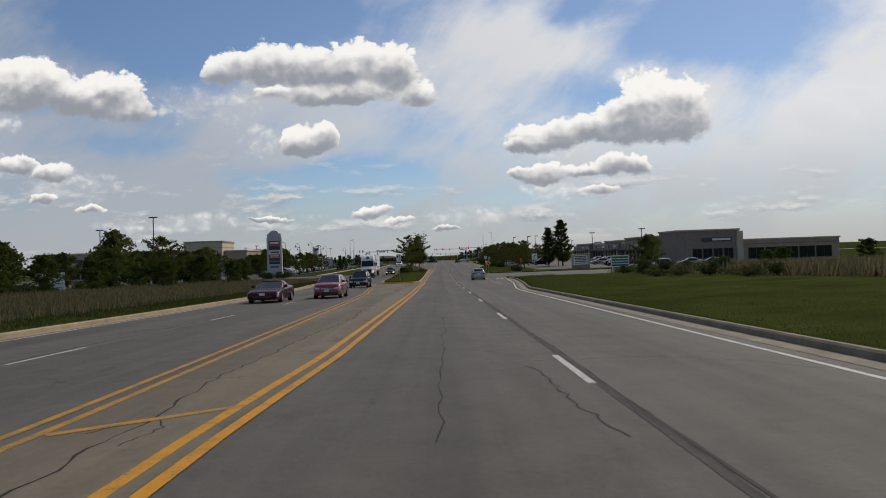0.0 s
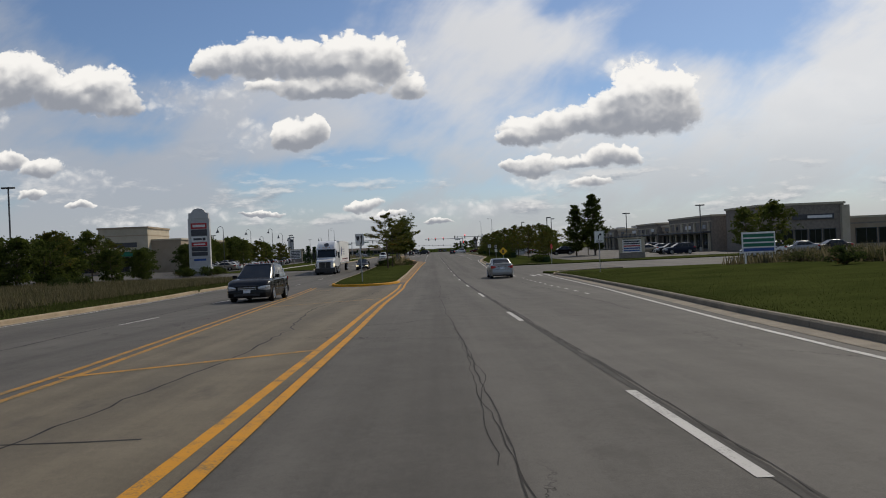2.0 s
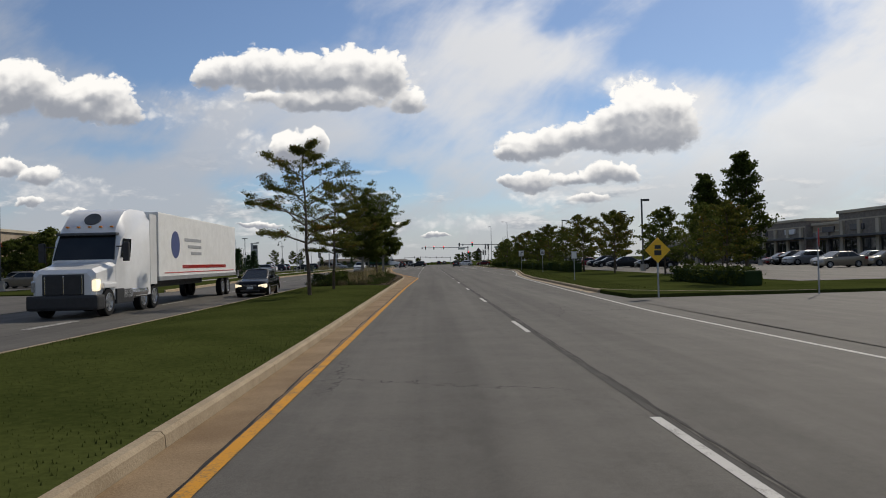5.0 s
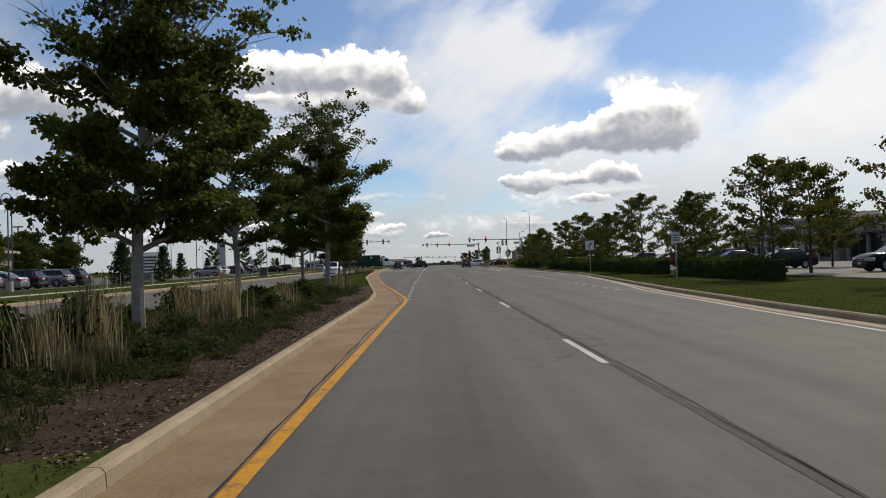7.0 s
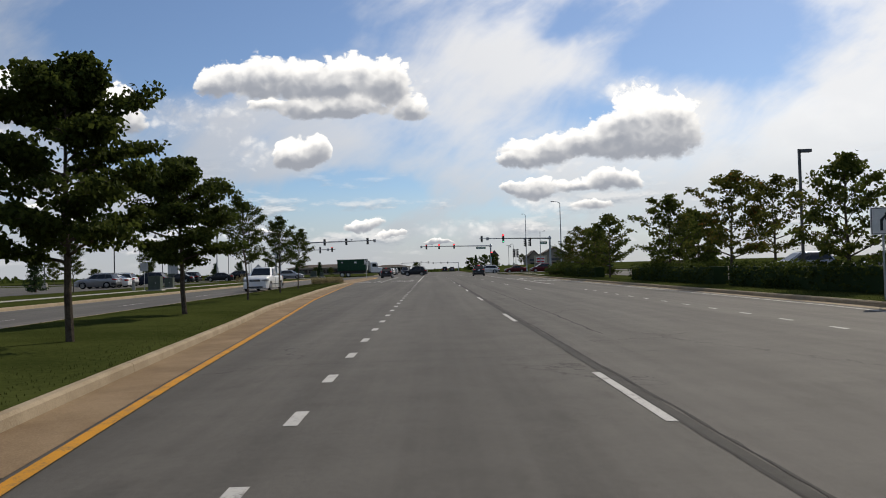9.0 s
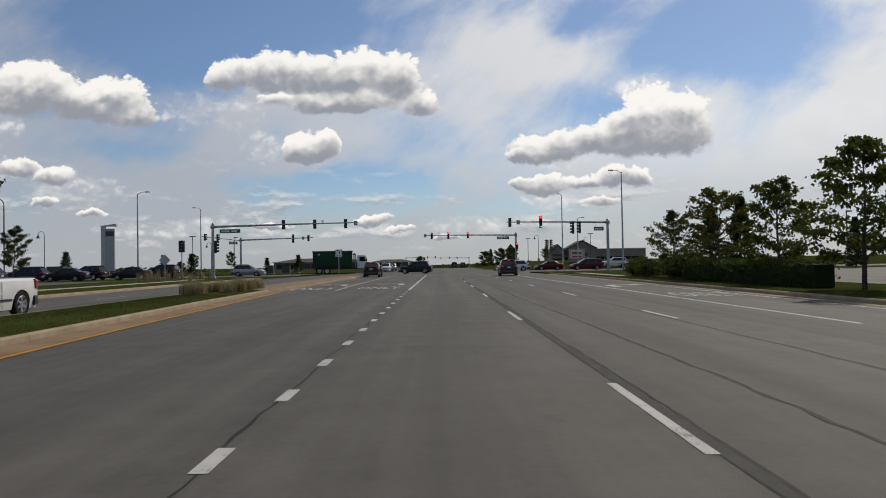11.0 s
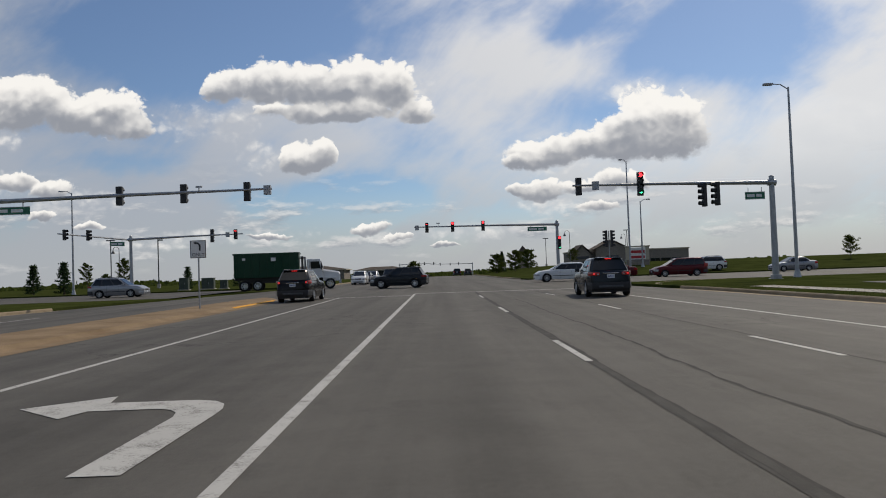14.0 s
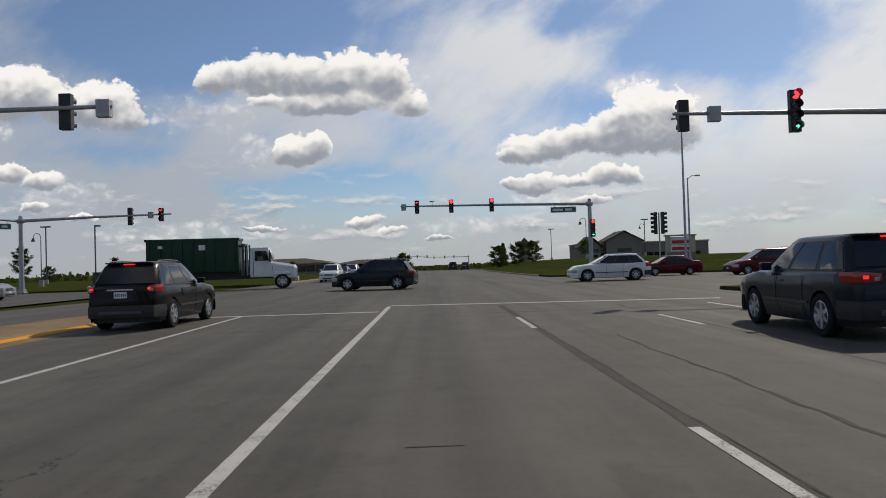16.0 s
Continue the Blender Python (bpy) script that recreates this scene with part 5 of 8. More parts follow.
SHRUBS = [shrub_mesh(41, 0.85, 0.85, 700, 0.125, LEAF_S), shrub_mesh(42, 0.7, 0.7, 620, 0.115, LEAF_S), shrub_mesh(43, 0.95, 0.95, 720, 0.145, LEAF_A)]
TUFTS = [tuft_mesh(51, 1.15, 0.6, 85, STRAW), tuft_mesh(52, 1.0, 0.65, 85, STRAW), tuft_mesh(53, 0.6, 0.5, 150, WEED), tuft_mesh(54, 0.8, 0.8, 300, STRAW)]


def shrub(x, y, z, which, s=1.0, label="dark leafy green shrub in the median bed", group="shrubs in the median bed"):
    t = thing("shrub", pose(x, y, z, 0, 0, x * 133 + y * 71) @ Matrix.Diagonal((s, s, s, 1)), label, "shrub", group)
    for n, me in zip(("stem", "foliage"), SHRUBS[which]):
        o = new(n, me)
        o.parent = t


def tuft(x, y, z, which, s=1.0, label="straw-coloured ornamental grass clump in the bed", group="ornamental grasses"):
    o = new("ornamental_grass", TUFTS[which])
    o.matrix_world = pose(x, y, z, 0, 0, x * 57 + y * 91) @ Matrix.Diagonal((s, s, s, 1))
    tagged(o, label, "grass clump", group)


rndp = random.Random(9)
bed_rows = []
for y in np.linspace(149.5, 187, 26):
    y = float(y)
    b = lerp_table(MED_R, y) - 0.13
    wob = 0.25 * math.sin(y * 1.3) + 0.15 * math.sin(y * 3.1)
    k = min(1, (y - 149) / 3, max(0.03, (175 - y) / 9))
    a = b - 0.6 - 4.4 * max(0.02, k) + wob
    bed_rows.append([(a + (b - a) * j / 5, y, road_z(y) + 0.155 - (0.12 if y < 149.6 or y > 186.9 else 0.0) + 0.095 * math.sin(math.pi * (0.02 + 0.96 * j / 5))) for j in range(6)])
tagged(new("ground_bed", sheet("ground_bed", bed_rows, MULCH)), "dark bark mulch in the median planting bed", "planting bed", kind="structure")
LOWG = [shrub_mesh(44, 0.75, 0.42, 480, 0.095, LEAF_S), shrub_mesh(45, 0.9, 0.38, 480, 0.092, LEAF_LOW)]
SHRUBS += LOWG
for i in range(64):
    y = 150.2 + i * 0.56 + rndp.uniform(-0.3, 0.3)
    if y > 179:
        continue
    shrub(-4.7 - rndp.random() * 3.3 - (0.9 if y < 154 else 0.0), y, road_z(y) + 0.2, rndp.choice((0, 1, 1, 2, 3, 3)), rndp.uniform(0.55, 0.95))
for i in range(44):
    y = 150.6 + i * 0.66 + rndp.uniform(-0.3, 0.3)
    shrub(-3.9 - rndp.random() * 1.6, y, road_z(y) + 0.19, rndp.choice((3, 4, 4)), rndp.uniform(0.4, 0.75), "low leafy ground cover in the mulch", "ground cover in the bed")
for cx, cy, n in ((-5.5, 155.2, 4), (-5.2, 160.8, 5), (-5.9, 152.0, 2), (-5.8, 164.5, 2), (-4.4, 177.6, 1)):
    for _ in range(n):
        x, y = cx + rndp.gauss(0, 0.35), cy + rndp.gauss(0, 0.55)
        tuft(x, y, road_z(y) + 0.2, rndp.randrange(2), rndp.uniform(0.85, 1.1))
for i in range(26):
    y = 150.5 + i * 0.7 + rndp.uniform(-0.3, 0.3)
    tuft(-4.3 - rndp.random() * 1.4, y, road_z(y) + 0.2, 2, rndp.uniform(0.5, 1.0), "brownish green grass clump in the bed")
for i in range(22):
    y = 150.2 + rndp.random() * 12
    shrub(-3.4 - rndp.random() * 1.1, y, road_z(y) + 0.17, 4, rndp.uniform(0.18, 0.4), "small weedy plant in the mulch by the kerb", "weeds in the mulch")
for i in range(40):
    y = 149.8 + rndp.random() * 9
    tuft(-4.6 - rndp.random() * 3.4, y, road_z(y) + 0.21, 2, rndp.uniform(0.45, 0.8), "brownish green grass clump in the bed")
for i in range(26):
    y = 149.8 + rndp.random() * 8
    shrub(-4.4 - rndp.random() * 3.4, y, road_z(y) + 0.2, rndp.choice((3, 4)), rndp.uniform(0.45, 0.8), "low leafy ground cover in the mulch", "ground cover in the bed")
for i in range(16):
    tuft(-11.0 + rndp.uniform(-1.1, 1.1), 256.5 + i * 0.5 + rndp.uniform(-0.2, 0.2), 0.2, 3, rndp.uniform(0.6, 0.85), "tan fountain grass on the median tip")
for i in range(14):
    tuft(-27 + rndp.uniform(-2.5, 2.5), 296 + rndp.uniform(-3, 8), 0.15, i % 2, rndp.uniform(0.8, 1.2), "tan ornamental grass by the corner", "ornamental grasses at the corner")


def hedge(x, y0, y1, h, label):
    """A clipped hedge of many leaves round a dark core."""
    t = thing("hedge", pose(x, (y0 + y1) / 2, land_z(x, (y0 + y1) / 2)), label, "hedge")
    L = (y1 - y0) / 2
    rnd = random.Random(int(x * 7 + y0))
    ends = []
    for _ in range(int(L * 130)):
        u = rnd.uniform(-1, 1) * L
        side = rnd.random()
        if side < 0.4:
            ends.append((-0.55 + rnd.gauss(0, 0.06), u, rnd.uniform(0.05, h)))
        elif side < 0.6:
            ends.append((0.55, u, rnd.uniform(0.05, h)))
        else:
            ends.append((rnd.uniform(-0.55, 0.55), u, h + rnd.gauss(0, 0.07)))
    pts, faces = leaf_cloud(ends, int(L * 420), 0.08, 0.13, rnd, 0.0)
    me = bpy.data.meshes.new("foliage")
    me.from_pydata(pts, [], faces)
    me.materials.append(LEAF_A)
    o = new("foliage", me)
    o.parent = t
    part("core", boxes(((-0.42, -L, 0), (0.42, L, h - 0.1)), bevel=0.1), LEAF_D, t)


for y0, y1 in ((178, 190), (194, 206), (208, 222), (224, 240), (252, 268)):
    hedge(15.2, y0, y1, 1.05, "clipped dark green hedge along the lot")
hedge(14.8, 136, 146, 0.8, "low clipped green hedge at the corner")
for i in range(26):
    shrub(15.2 + rndp.uniform(0, 4), 262 + i * 0.95, 0.14, rndp.randrange(3), rndp.uniform(0.9, 1.7), "bushy green shrub beside the kerb", "shrubs beside the eastern kerb")
for i in range(16):
    shrub(-30 - rndp.uniform(0, 4), 138 + i * 0.8, 0.14, rndp.randrange(3), rndp.uniform(0.8, 1.3), "low green shrub round the sign", "shrubs round the sign")


# meadow and grass blades
def blades(name, n, spots, h, mat, label, w=0.02):
    rnd = random.Random(len(name) * 7 + n)
    pts, faces = [], []
    while len(faces) < n:
        p = spots(rnd)
        if p is None:
            continue
        x, y, z = p
        a = rnd.uniform(0, 6.28)
        hh = h * rnd.uniform(0.4, 1.2)
        dx, dy = math.cos(a) * w, math.sin(a) * w
        lx, ly = rnd.gauss(0, 0.25) * hh, rnd.gauss(0, 0.25) * hh
        k = len(pts)
        pts += [(x - dx, y - dy, z - 0.02), (x + dx, y + dy, z - 0.02), (x + lx, y + ly, z + hh)]
        faces.append((k, k + 1, k + 2))
    me = bpy.data.meshes.new(name)
    me.from_pydata(pts, [], faces)
    me.materials.append(mat)
    tagged(new(name, me), label, "grass", kind="stuff")


def west_meadow(rnd):
    y = rnd.uniform(8, 122)
    x = lerp_table(KERB_L, y) - 2.2 - rnd.random() ** 1.3 * 20
    if rnd.random() > 0.55 + 0.45 * math.sin(x * 0.9 + 2 * math.sin(y * 0.31)) * math.sin(y * 0.53 + x * 0.2):
        return None
    return x, y, land_z(x, y)


def median_spot(rnd):
    y = 90.5 + rnd.random() ** 1.0 * 165
    a, b = lerp_table(MED_L, y) + 0.2, lerp_table(MED_R, y) - 0.2
    x = rnd.uniform(a, b)
    if y < 95 and ((x + 5.1) / 2.4) ** 2 + ((95 - y) / 4.9) ** 2 > 1:
        return None
    c, hw = (a + b) / 2, (b - a) / 2
    return x, y, road_z(y) + 0.15 + 0.07 * (1 - abs((x - c) / hw))


def east_lawn(rnd):
    y = rnd.uniform(8, 98)
    x = lerp_table(KERB_R, y) + 0.2 + rnd.random() ** 2 * 8
    return x, y, land_z(x, y)


def west_verge(rnd):
    y = rnd.uniform(4, 122)
    x = lerp_table(KERB_L, y) - 0.2 - rnd.random() * 2.5
    return x, y, land_z(x, y)


def east_verge(rnd):
    y = rnd.uniform(136, 304)
    x = lerp_table(KERB_R, y) + 0.2 + rnd.random() * 2.6
    return x, y, land_z(x, y)


def east_brush(rnd):
    y = rnd.uniform(20, 98)
    x = lerp_table(KERB_R, y) + 13 + rnd.random() * 22
    return x, y, land_z(x, y)


blades("meadow_weeds", 70000, west_meadow, 0.42, WEED, "rough brownish green meadow weeds", 0.03)
blades("median_grass", 95000, median_spot, 0.034, BLADE, "short mown grass blades on the median", 0.012)
blades("lawn_grass", 40000, east_lawn, 0.035, BLADE, "short mown lawn grass beside the kerb", 0.014)
blades("verge_grass", 26000, west_verge, 0.12, BLADE, "grass blades on the western verge", 0.016)
blades("kerbside_grass", 30000, east_verge, 0.04, BLADE, "grass blades on the eastern verge", 0.014)
for i in range(26):
    y = 40 + i * 1.7 + rndp.uniform(-0.8, 0.8)
    x = lerp_table(KERB_R, y) + 9.5 + rndp.uniform(0, 7)
    shrub(x, y, land_z(x, y), rndp.choice((0, 1, 4)), rndp.uniform(0.8, 1.5), "wild brushy shrub on the slope behind the lawn", "brush behind the lawn")
for i in range(14):
    y = 44 + i * 4.6 + rndp.uniform(-1, 1)
    x = -16.5 - rndp.uniform(5, 15) - (y - 40) * 0.1
    shrub(x, y, land_z(x, y), rndp.randrange(3), rndp.uniform(0.7, 1.3), "scrubby dark shrub in the rough meadow", "shrubs in the meadow")
def bed_spot(rnd):
    y = rnd.uniform(150.5, 187)
    b = lerp_table(MED_R, y)
    x = b - 1.1 - 0.3 * math.sin(y * 1.7) - rnd.random() * 4.2
    return x, y, road_z(y) + 0.2


blades("bed_grass", 30000, bed_spot, 0.15, BLADE, "low green grass and cover among the bed plants", 0.016)
blades("brush_weeds", 26000, east_brush, 0.9, WEED, "tall brownish weeds behind the lawn", 0.06)


def mulch_chips():
    rnd = random.Random(3)
    pts, faces = [], []
    for _ in range(9000):
        y = rnd.uniform(150, 186)
        b = lerp_table(MED_R, y) - 0.22
        x = b - rnd.random() ** 1.6 * 3.0
        z = road_z(y) + 0.18 + 0.05 * min(1, (b - x))
        a, s = rnd.uniform(0, 6.28), rnd.uniform(0.012, 0.04)
        k = len(pts)
        dx, dy = math.cos(a) * s, math.sin(a) * s
        pts += [(x - dx, y - dy, z), (x + dy * 0.35, y - dx * 0.35, z + rnd.uniform(0, 0.02)), (x + dx, y + dy, z + rnd.uniform(0, 0.03)), (x - dy * 0.35, y + dx * 0.35, z)]
        faces.append((k, k + 1, k + 2, k + 3))
    me = bpy.data.meshes.new("mulch_chips")
    me.from_pydata(pts, [], faces)
    me.materials.append(MULCH)
    tagged(new("mulch_chips", me), "loose dark bark chips in the bed", "mulch", kind="stuff")


mulch_chips()


def leaf_litter():
    rnd = random.Random(6)
    pts, faces = [], []
    for _ in range(1600):
        y = rnd.uniform(150, 176)
        b = lerp_table(MED_R, y) - 0.15
        x = b - rnd.random() ** 2 * 2.6
        z = road_z(y) + 0.2 + 0.05 * min(1, (b - x))
        a, s = rnd.uniform(0, 6.28), rnd.uniform(0.012, 0.03)
        dx, dy = math.cos(a) * s, math.sin(a) * s
        k = len(pts)
        pts += [(x - dx, y - dy, z), (x + dy * 0.6, y - dx * 0.6, z + 0.012), (x + dx, y + dy, z + 0.004), (x - dy * 0.6, y + dx * 0.6, z + 0.012)]
        faces.append((k, k + 1, k + 2, k + 3))
    me = bpy.data.meshes.new("leaf_litter")
    me.from_pydata(pts, [], faces)
    me.materials.append(STRAW)
    tagged(new("leaf_litter", me), "fallen yellowed leaves on the mulch", "leaves", kind="stuff")


leaf_litter()

# ---- traffic signals ----
def signal_head(parent, x, y, z, face, lamps, name="signal_head"):
    """A black housing with visored lenses. face: degrees by which it is turned from looking towards -y. lamps: top to bottom."""
    n = len(lamps)
    h = 0.36 * n
    base = new(name)
    base.parent = parent
    base.matrix_basis = pose(x, y, z, 0, 0, face)
    part("housing", boxes(((-0.18, -0.1, -h / 2), (0.18, 0.12, h / 2)), bevel=0.03), BLACK, base)
    for i, c in enumerate(lamps):
        zz = h / 2 - 0.18 - 0.36 * i
        bm = bmesh.new()
        ring = []
        for k in range(11):
            a = radians(-35 + 250 * k / 10)
            ring.append((0.15 * math.cos(a), 0.15 * math.sin(a)))
        a0 = [bm.verts.new((p, -0.1, zz + q)) for p, q in ring]
        a1 = [bm.verts.new((p, -0.34, zz + q + 0.02)) for p, q in ring]
        for k in range(10):
            bm.faces.new((a0[k], a0[k + 1], a1[k + 1], a1[k]))
        part("visor", bm, BLACK, base)
        mat = {"r": RED_LIGHT, "g": GREEN_LIGHT}.get(c, LENS_OFF)
        if c in ("ra", "ga"):
            mat = LENS_OFF
        part("lens", bar([(0, -0.098, zz), (0, -0.125, zz)], [0.14, 0.12], 16), mat, base)
        if c in ("ra", "ga"):
            d = -1 if c == "ra" else 1
            o = [(d * 0.1, 0), (d * 0.03, 0.075), (d * 0.03, 0.022), (-d * 0.09, 0.022), (-d * 0.09, -0.022), (d * 0.03, -0.022), (d * 0.03, -0.075)]
            bm = plate([(p, zz + q) for p, q in o], -0.14, -0.128)
            part("arrow", bm, RED_LIGHT if c == "ra" else GREEN_LIGHT, base)
    return base


def name_blade(parent, x, y, z, w, face=0.0):
    """A green street-name blade; the name stands as plain bars."""
    s = new("name_sign")
    s.parent = parent
    s.matrix_basis = pose(x, y, z, 0, 0, face)
    part("sign_plate", boxes(((-w / 2, -0.02, -0.23), (w / 2, 0.02, 0.23)), bevel=0.01), GREEN_SIGN, s)
    part("sign_border", boxes(((-w / 2, -0.024, 0.2), (w / 2, 0.024, 0.235)), ((-w / 2, -0.024, -0.235), (w / 2, 0.024, -0.2))), WHITE, s)
    for a, b in ((-0.42, -0.02), (0.06, 0.34)):
        part("sign_mark", boxes(((w * a, -0.03, -0.09), (w * b, 0.03, 0.09))), WHITE, s)
    part("hanger", boxes(((-w * 0.35, -0.02, 0.23), (-w * 0.33, 0.02, 0.5)), ((w * 0.33, -0.02, 0.23), (w * 0.35, 0.02, 0.5))), STEEL, s)


def mast(x, y, reach, zt, label, group="traffic signal masts"):
    """Round pole with a long tapering arm along x; reach is signed."""
    t = thing("signal_mast", pose(x, y, 0.1), label, "traffic signal", group)
    part("pole", bar([(0, 0, 0), (0, 0, zt + 0.25)], [0.2, 0.15], 14), STEEL, t)
    part("arm", bar([(0, 0, zt - 0.12), (reach * 0.5, 0, zt + 0.02), (reach, 0, zt + 0.1)], [0.14, 0.1, 0.06], 10), STEEL, t)
    part("pole_cap", bar([(0, 0, zt + 0.25), (0, 0, zt + 0.32)], [0.16, 0.08], 12), STEEL, t)
    part("base_plate", boxes(((-0.32, -0.32, -0.05), (0.32, 0.32, 0.06)), ((-0.24, -0.24, 0.05), (0.24, 0.24, 0.3)), bevel=0.03), STEEL, t)
    part("arm_collar", bar([(0.24 * (1 if reach > 0 else -1), 0, zt - 0.12), (-0.24 * (1 if reach > 0 else -1), 0, zt - 0.14)], 0.19, 12), STEEL, t)
    return t


def sensor(t, x, z):
    part("sensor_box", boxes(((x - 0.2, -0.16, z - 0.26), (x + 0.2, 0.1, z + 0.26)), bevel=0.02), GREY_SHEET, t)


# far side, faces the camera
t = mast(12.87, 346.2, -15.6, 6.0, "galvanised signal mast with red lights on")
for xx, lamps in ((-1.36, ("ra", "o", "o")), (1.45, ("r", "o", "o")), (4.77, ("r", "o", "o"))):
    signal_head(t, xx - 12.87, -0.16, 6.0, 0, lamps)
signal_head(t, 0.15, -0.3, 3.85, 0, ("r", "o", "o", "ga"), "pole_signal")
sensor(t, -2.45 - 12.87, 6.02)
name_blade(t, 10.7 - 12.87, 0, 5.45, 2.1)
part("camera_bracket", boxes(((-13.0, -0.05, 6.1), (-12.96, 0.05, 6.45)), ((-13.2, -0.06, 6.4), (-12.8, 0.06, 6.5))), STEEL, t)
# near side west, back of the heads
t = mast(-26.46, 308.0, 16.9, 6.15, "galvanised signal mast seen from behind")
for xx in (-18.25, -14.6, -11.0):
    signal_head(t, xx + 26.46, 0.16, 6.15, 180, ("o", "o", "o"))
sensor(t, -9.8 + 26.46, 6.18)
name_blade(t, 2.0, 0, 5.5, 2.4)
signal_head(t, 0.3, 0.1, 3.7, 90, ("o", "o", "o", "o"), "pole_signal")
part("camera_bracket", boxes(((12.75, -0.05, 6.2), (12.8, 0.05, 6.5)), ((12.6, -0.06, 6.45), (12.95, 0.06, 6.55))), STEEL, t)
# near side east
t = mast(20.3, 311.0, -12.2, 6.05, "galvanised signal mast reaching over the lanes")
signal_head(t, 8.5 - 20.3, 0.16, 6.1, 180, ("o", "o", "o"))
sensor(t, 9.5 - 20.3, 6.1)
signal_head(t, 12.2 - 20.3, -0.16, 6.1, 0, ("r", "o", "o", "ga"))
signal_head(t, 16.1 - 20.3, -0.1, 5.3, -90, ("o", "o", "o", "o"))
signal_head(t, 16.9 - 20.3, -0.1, 5.35, -90, ("o", "o", "o", "o"))
name_blade(t, 19.2 - 20.3, -0.1, 5.15, 1.2)
# far side west
t = mast(-33.6, 346.0, 12.2, 5.95, "galvanised signal mast beyond the crossing")
signal_head(t, -24.8 + 33.6, 0.16, 5.95, 180, ("o", "o", "o", "o"))
sensor(t, -23.05 + 33.6, 6.0)
signal_head(t, -22.15 + 33.6, -0.16, 6.0, 0, ("ra", "o", "o"))
signal_head(t, -4.1, -6.0, 6.2, 90, ("o", "o", "o"))
signal_head(t, -2.7, -4.0, 6.2, 90, ("o", "o", "o"))
part("cross_arm", bar([(0, 0, 5.8), (-4.5, -6.6, 6.3)], [0.1, 0.06], 8), STEEL, t)
name_blade(t, -0.9, -1.3, 5.35, 1.5, 40)


def post_signal(x, y, z, label, heads):
    t = thing("post_signal", pose(x, y, 0.12), label, "traffic signal", "post-mounted signals")
    part("post", bar([(0, 0, 0), (0, 0, z + 0.3)], 0.06, 10), STEEL, t)
    part("foot", bar([(0, 0, 0), (0, 0, 0.35)], [0.2, 0.09], 10), STEEL, t)
    for dx, dy, face, n in heads:
        signal_head(t, dx, dy, z - 0.55, face, ("o",) * n)
    return t


post_signal(-31.9, 313.1, 4.5, "dark signal heads on a steel post", ((-0.22, 0, 90, 4), (0.22, 0, -90, 4)))
post_signal(18.3, 345.3, 4.6, "dark signal heads on a steel post", ((-0.3, 0, -90, 5), (0.3, 0, 90, 5)))


def street_light(x, y, h, arm, label="tall galvanised street light with a short arm", group="street lights"):
    t = thing("street_light", pose(x, y, land_z(x, y)), label, "street lamp", group)
    part("pole", bar([(0, 0, 0), (0, 0, h * 0.6), (0, 0, h)], [0.12, 0.09, 0.06], 10), STEEL, t)
    part("arm", bar([(0, 0, h - 0.15), (arm * 0.5, 0, h + 0.18), (arm, 0, h + 0.22)], 0.035, 6), STEEL, t)
    part("lamp_head", boxes(((min(arm, arm * 1.6), -0.14, h + 0.14), (max(arm, arm * 1.6), 0.14, h + 0.28)), bevel=0.04), GREY_SHEET, t)
    part("foot", bar([(0, 0, 0), (0, 0, 0.5)], [0.24, 0.14], 10), STEEL, t)


for x, y, h, a in ((-39.1, 317.4, 11.0, 1.0), (-41.1, 348.4, 11.4, -0.9), (20.8, 346.4, 12.5, -0.5), (22.6, 313.0, 12.2, -1.0), (26, 360, 8.5, 0.8)):
    street_light(x, y, h, a)


def lot_light(x, y, h, heads=2):
    t = thing("lot_light", pose(x, y, land_z(x, y)), "dark parking-lot light on a square pole", "street lamp", "parking-lot lights")
    part("pole", boxes(((-0.07, -0.07, 0), (0.07, 0.07, h))), DARK_STEEL, t)
    part("foot", bar([(0, 0, 0), (0, 0, 0.7)], 0.3, 12), PAVING, t)
    for k in range(heads):
        s = 1 if k == 0 else -1
        part("lamp_head", boxes(((min(0.05 * s, 0.75 * s), -0.2, h - 0.22), (max(0.05 * s, 0.75 * s), 0.2, h - 0.02)), bevel=0.03), DARK_STEEL, t)


for x, y, h, n in ((-51, 129.7, 12.0, 2), (21.3, 175.4, 7.3, 1), (23.6, 231.6, 8.3, 1), (27, 205, 8.0, 1), (46, 165, 8, 2), (-70, 150, 11, 2), (-72, 205, 9, 2), (-66, 262, 9, 2), (-50, 300, 9, 2), (60, 330, 8, 1), (45, 440, 8, 2), (30, 470, 8, 2), (-60, 400, 9, 2), (-46, 386, 8, 1), (-80, 300, 9, 2), (40, 190, 8, 2)):
    lot_light(x, y, h, n)


def crook_lamp(x, y, h, turn=0):
    """Shepherd's-crook pole with a bell shade."""
    t = thing("crook_lamp", pose(x, y, land_z(x, y), 0, 0, turn), "dark shepherd's-crook lamp post with a bell shade", "street lamp", "crook lamps")
    part("pole", bar([(0, 0, 0), (0, 0, 1), (0, 0, h - 0.8)], [0.1, 0.06, 0.05], 8), DARK_STEEL, t)
    pts = [(0, 0, h - 0.85)] + [(-0.45 + 0.45 * math.cos(a), 0, h - 0.5 + 0.5 * math.sin(a)) for a in [math.pi * k / 8 for k in range(9)]]
    part("crook", bar(pts, 0.04, 6), DARK_STEEL, t)
    part("shade", bar([(-0.9, 0, h - 0.5), (-0.9, 0, h - 0.65), (-0.9, 0, h - 0.95), (-0.9, 0, h - 1.0)], [0.06, 0.14, 0.27, 0.3], 14), DARK_STEEL, t)
    part("foot", bar([(0, 0, 0), (0, 0, 0.8)], [0.3, 0.28], 12), PAVING, t)


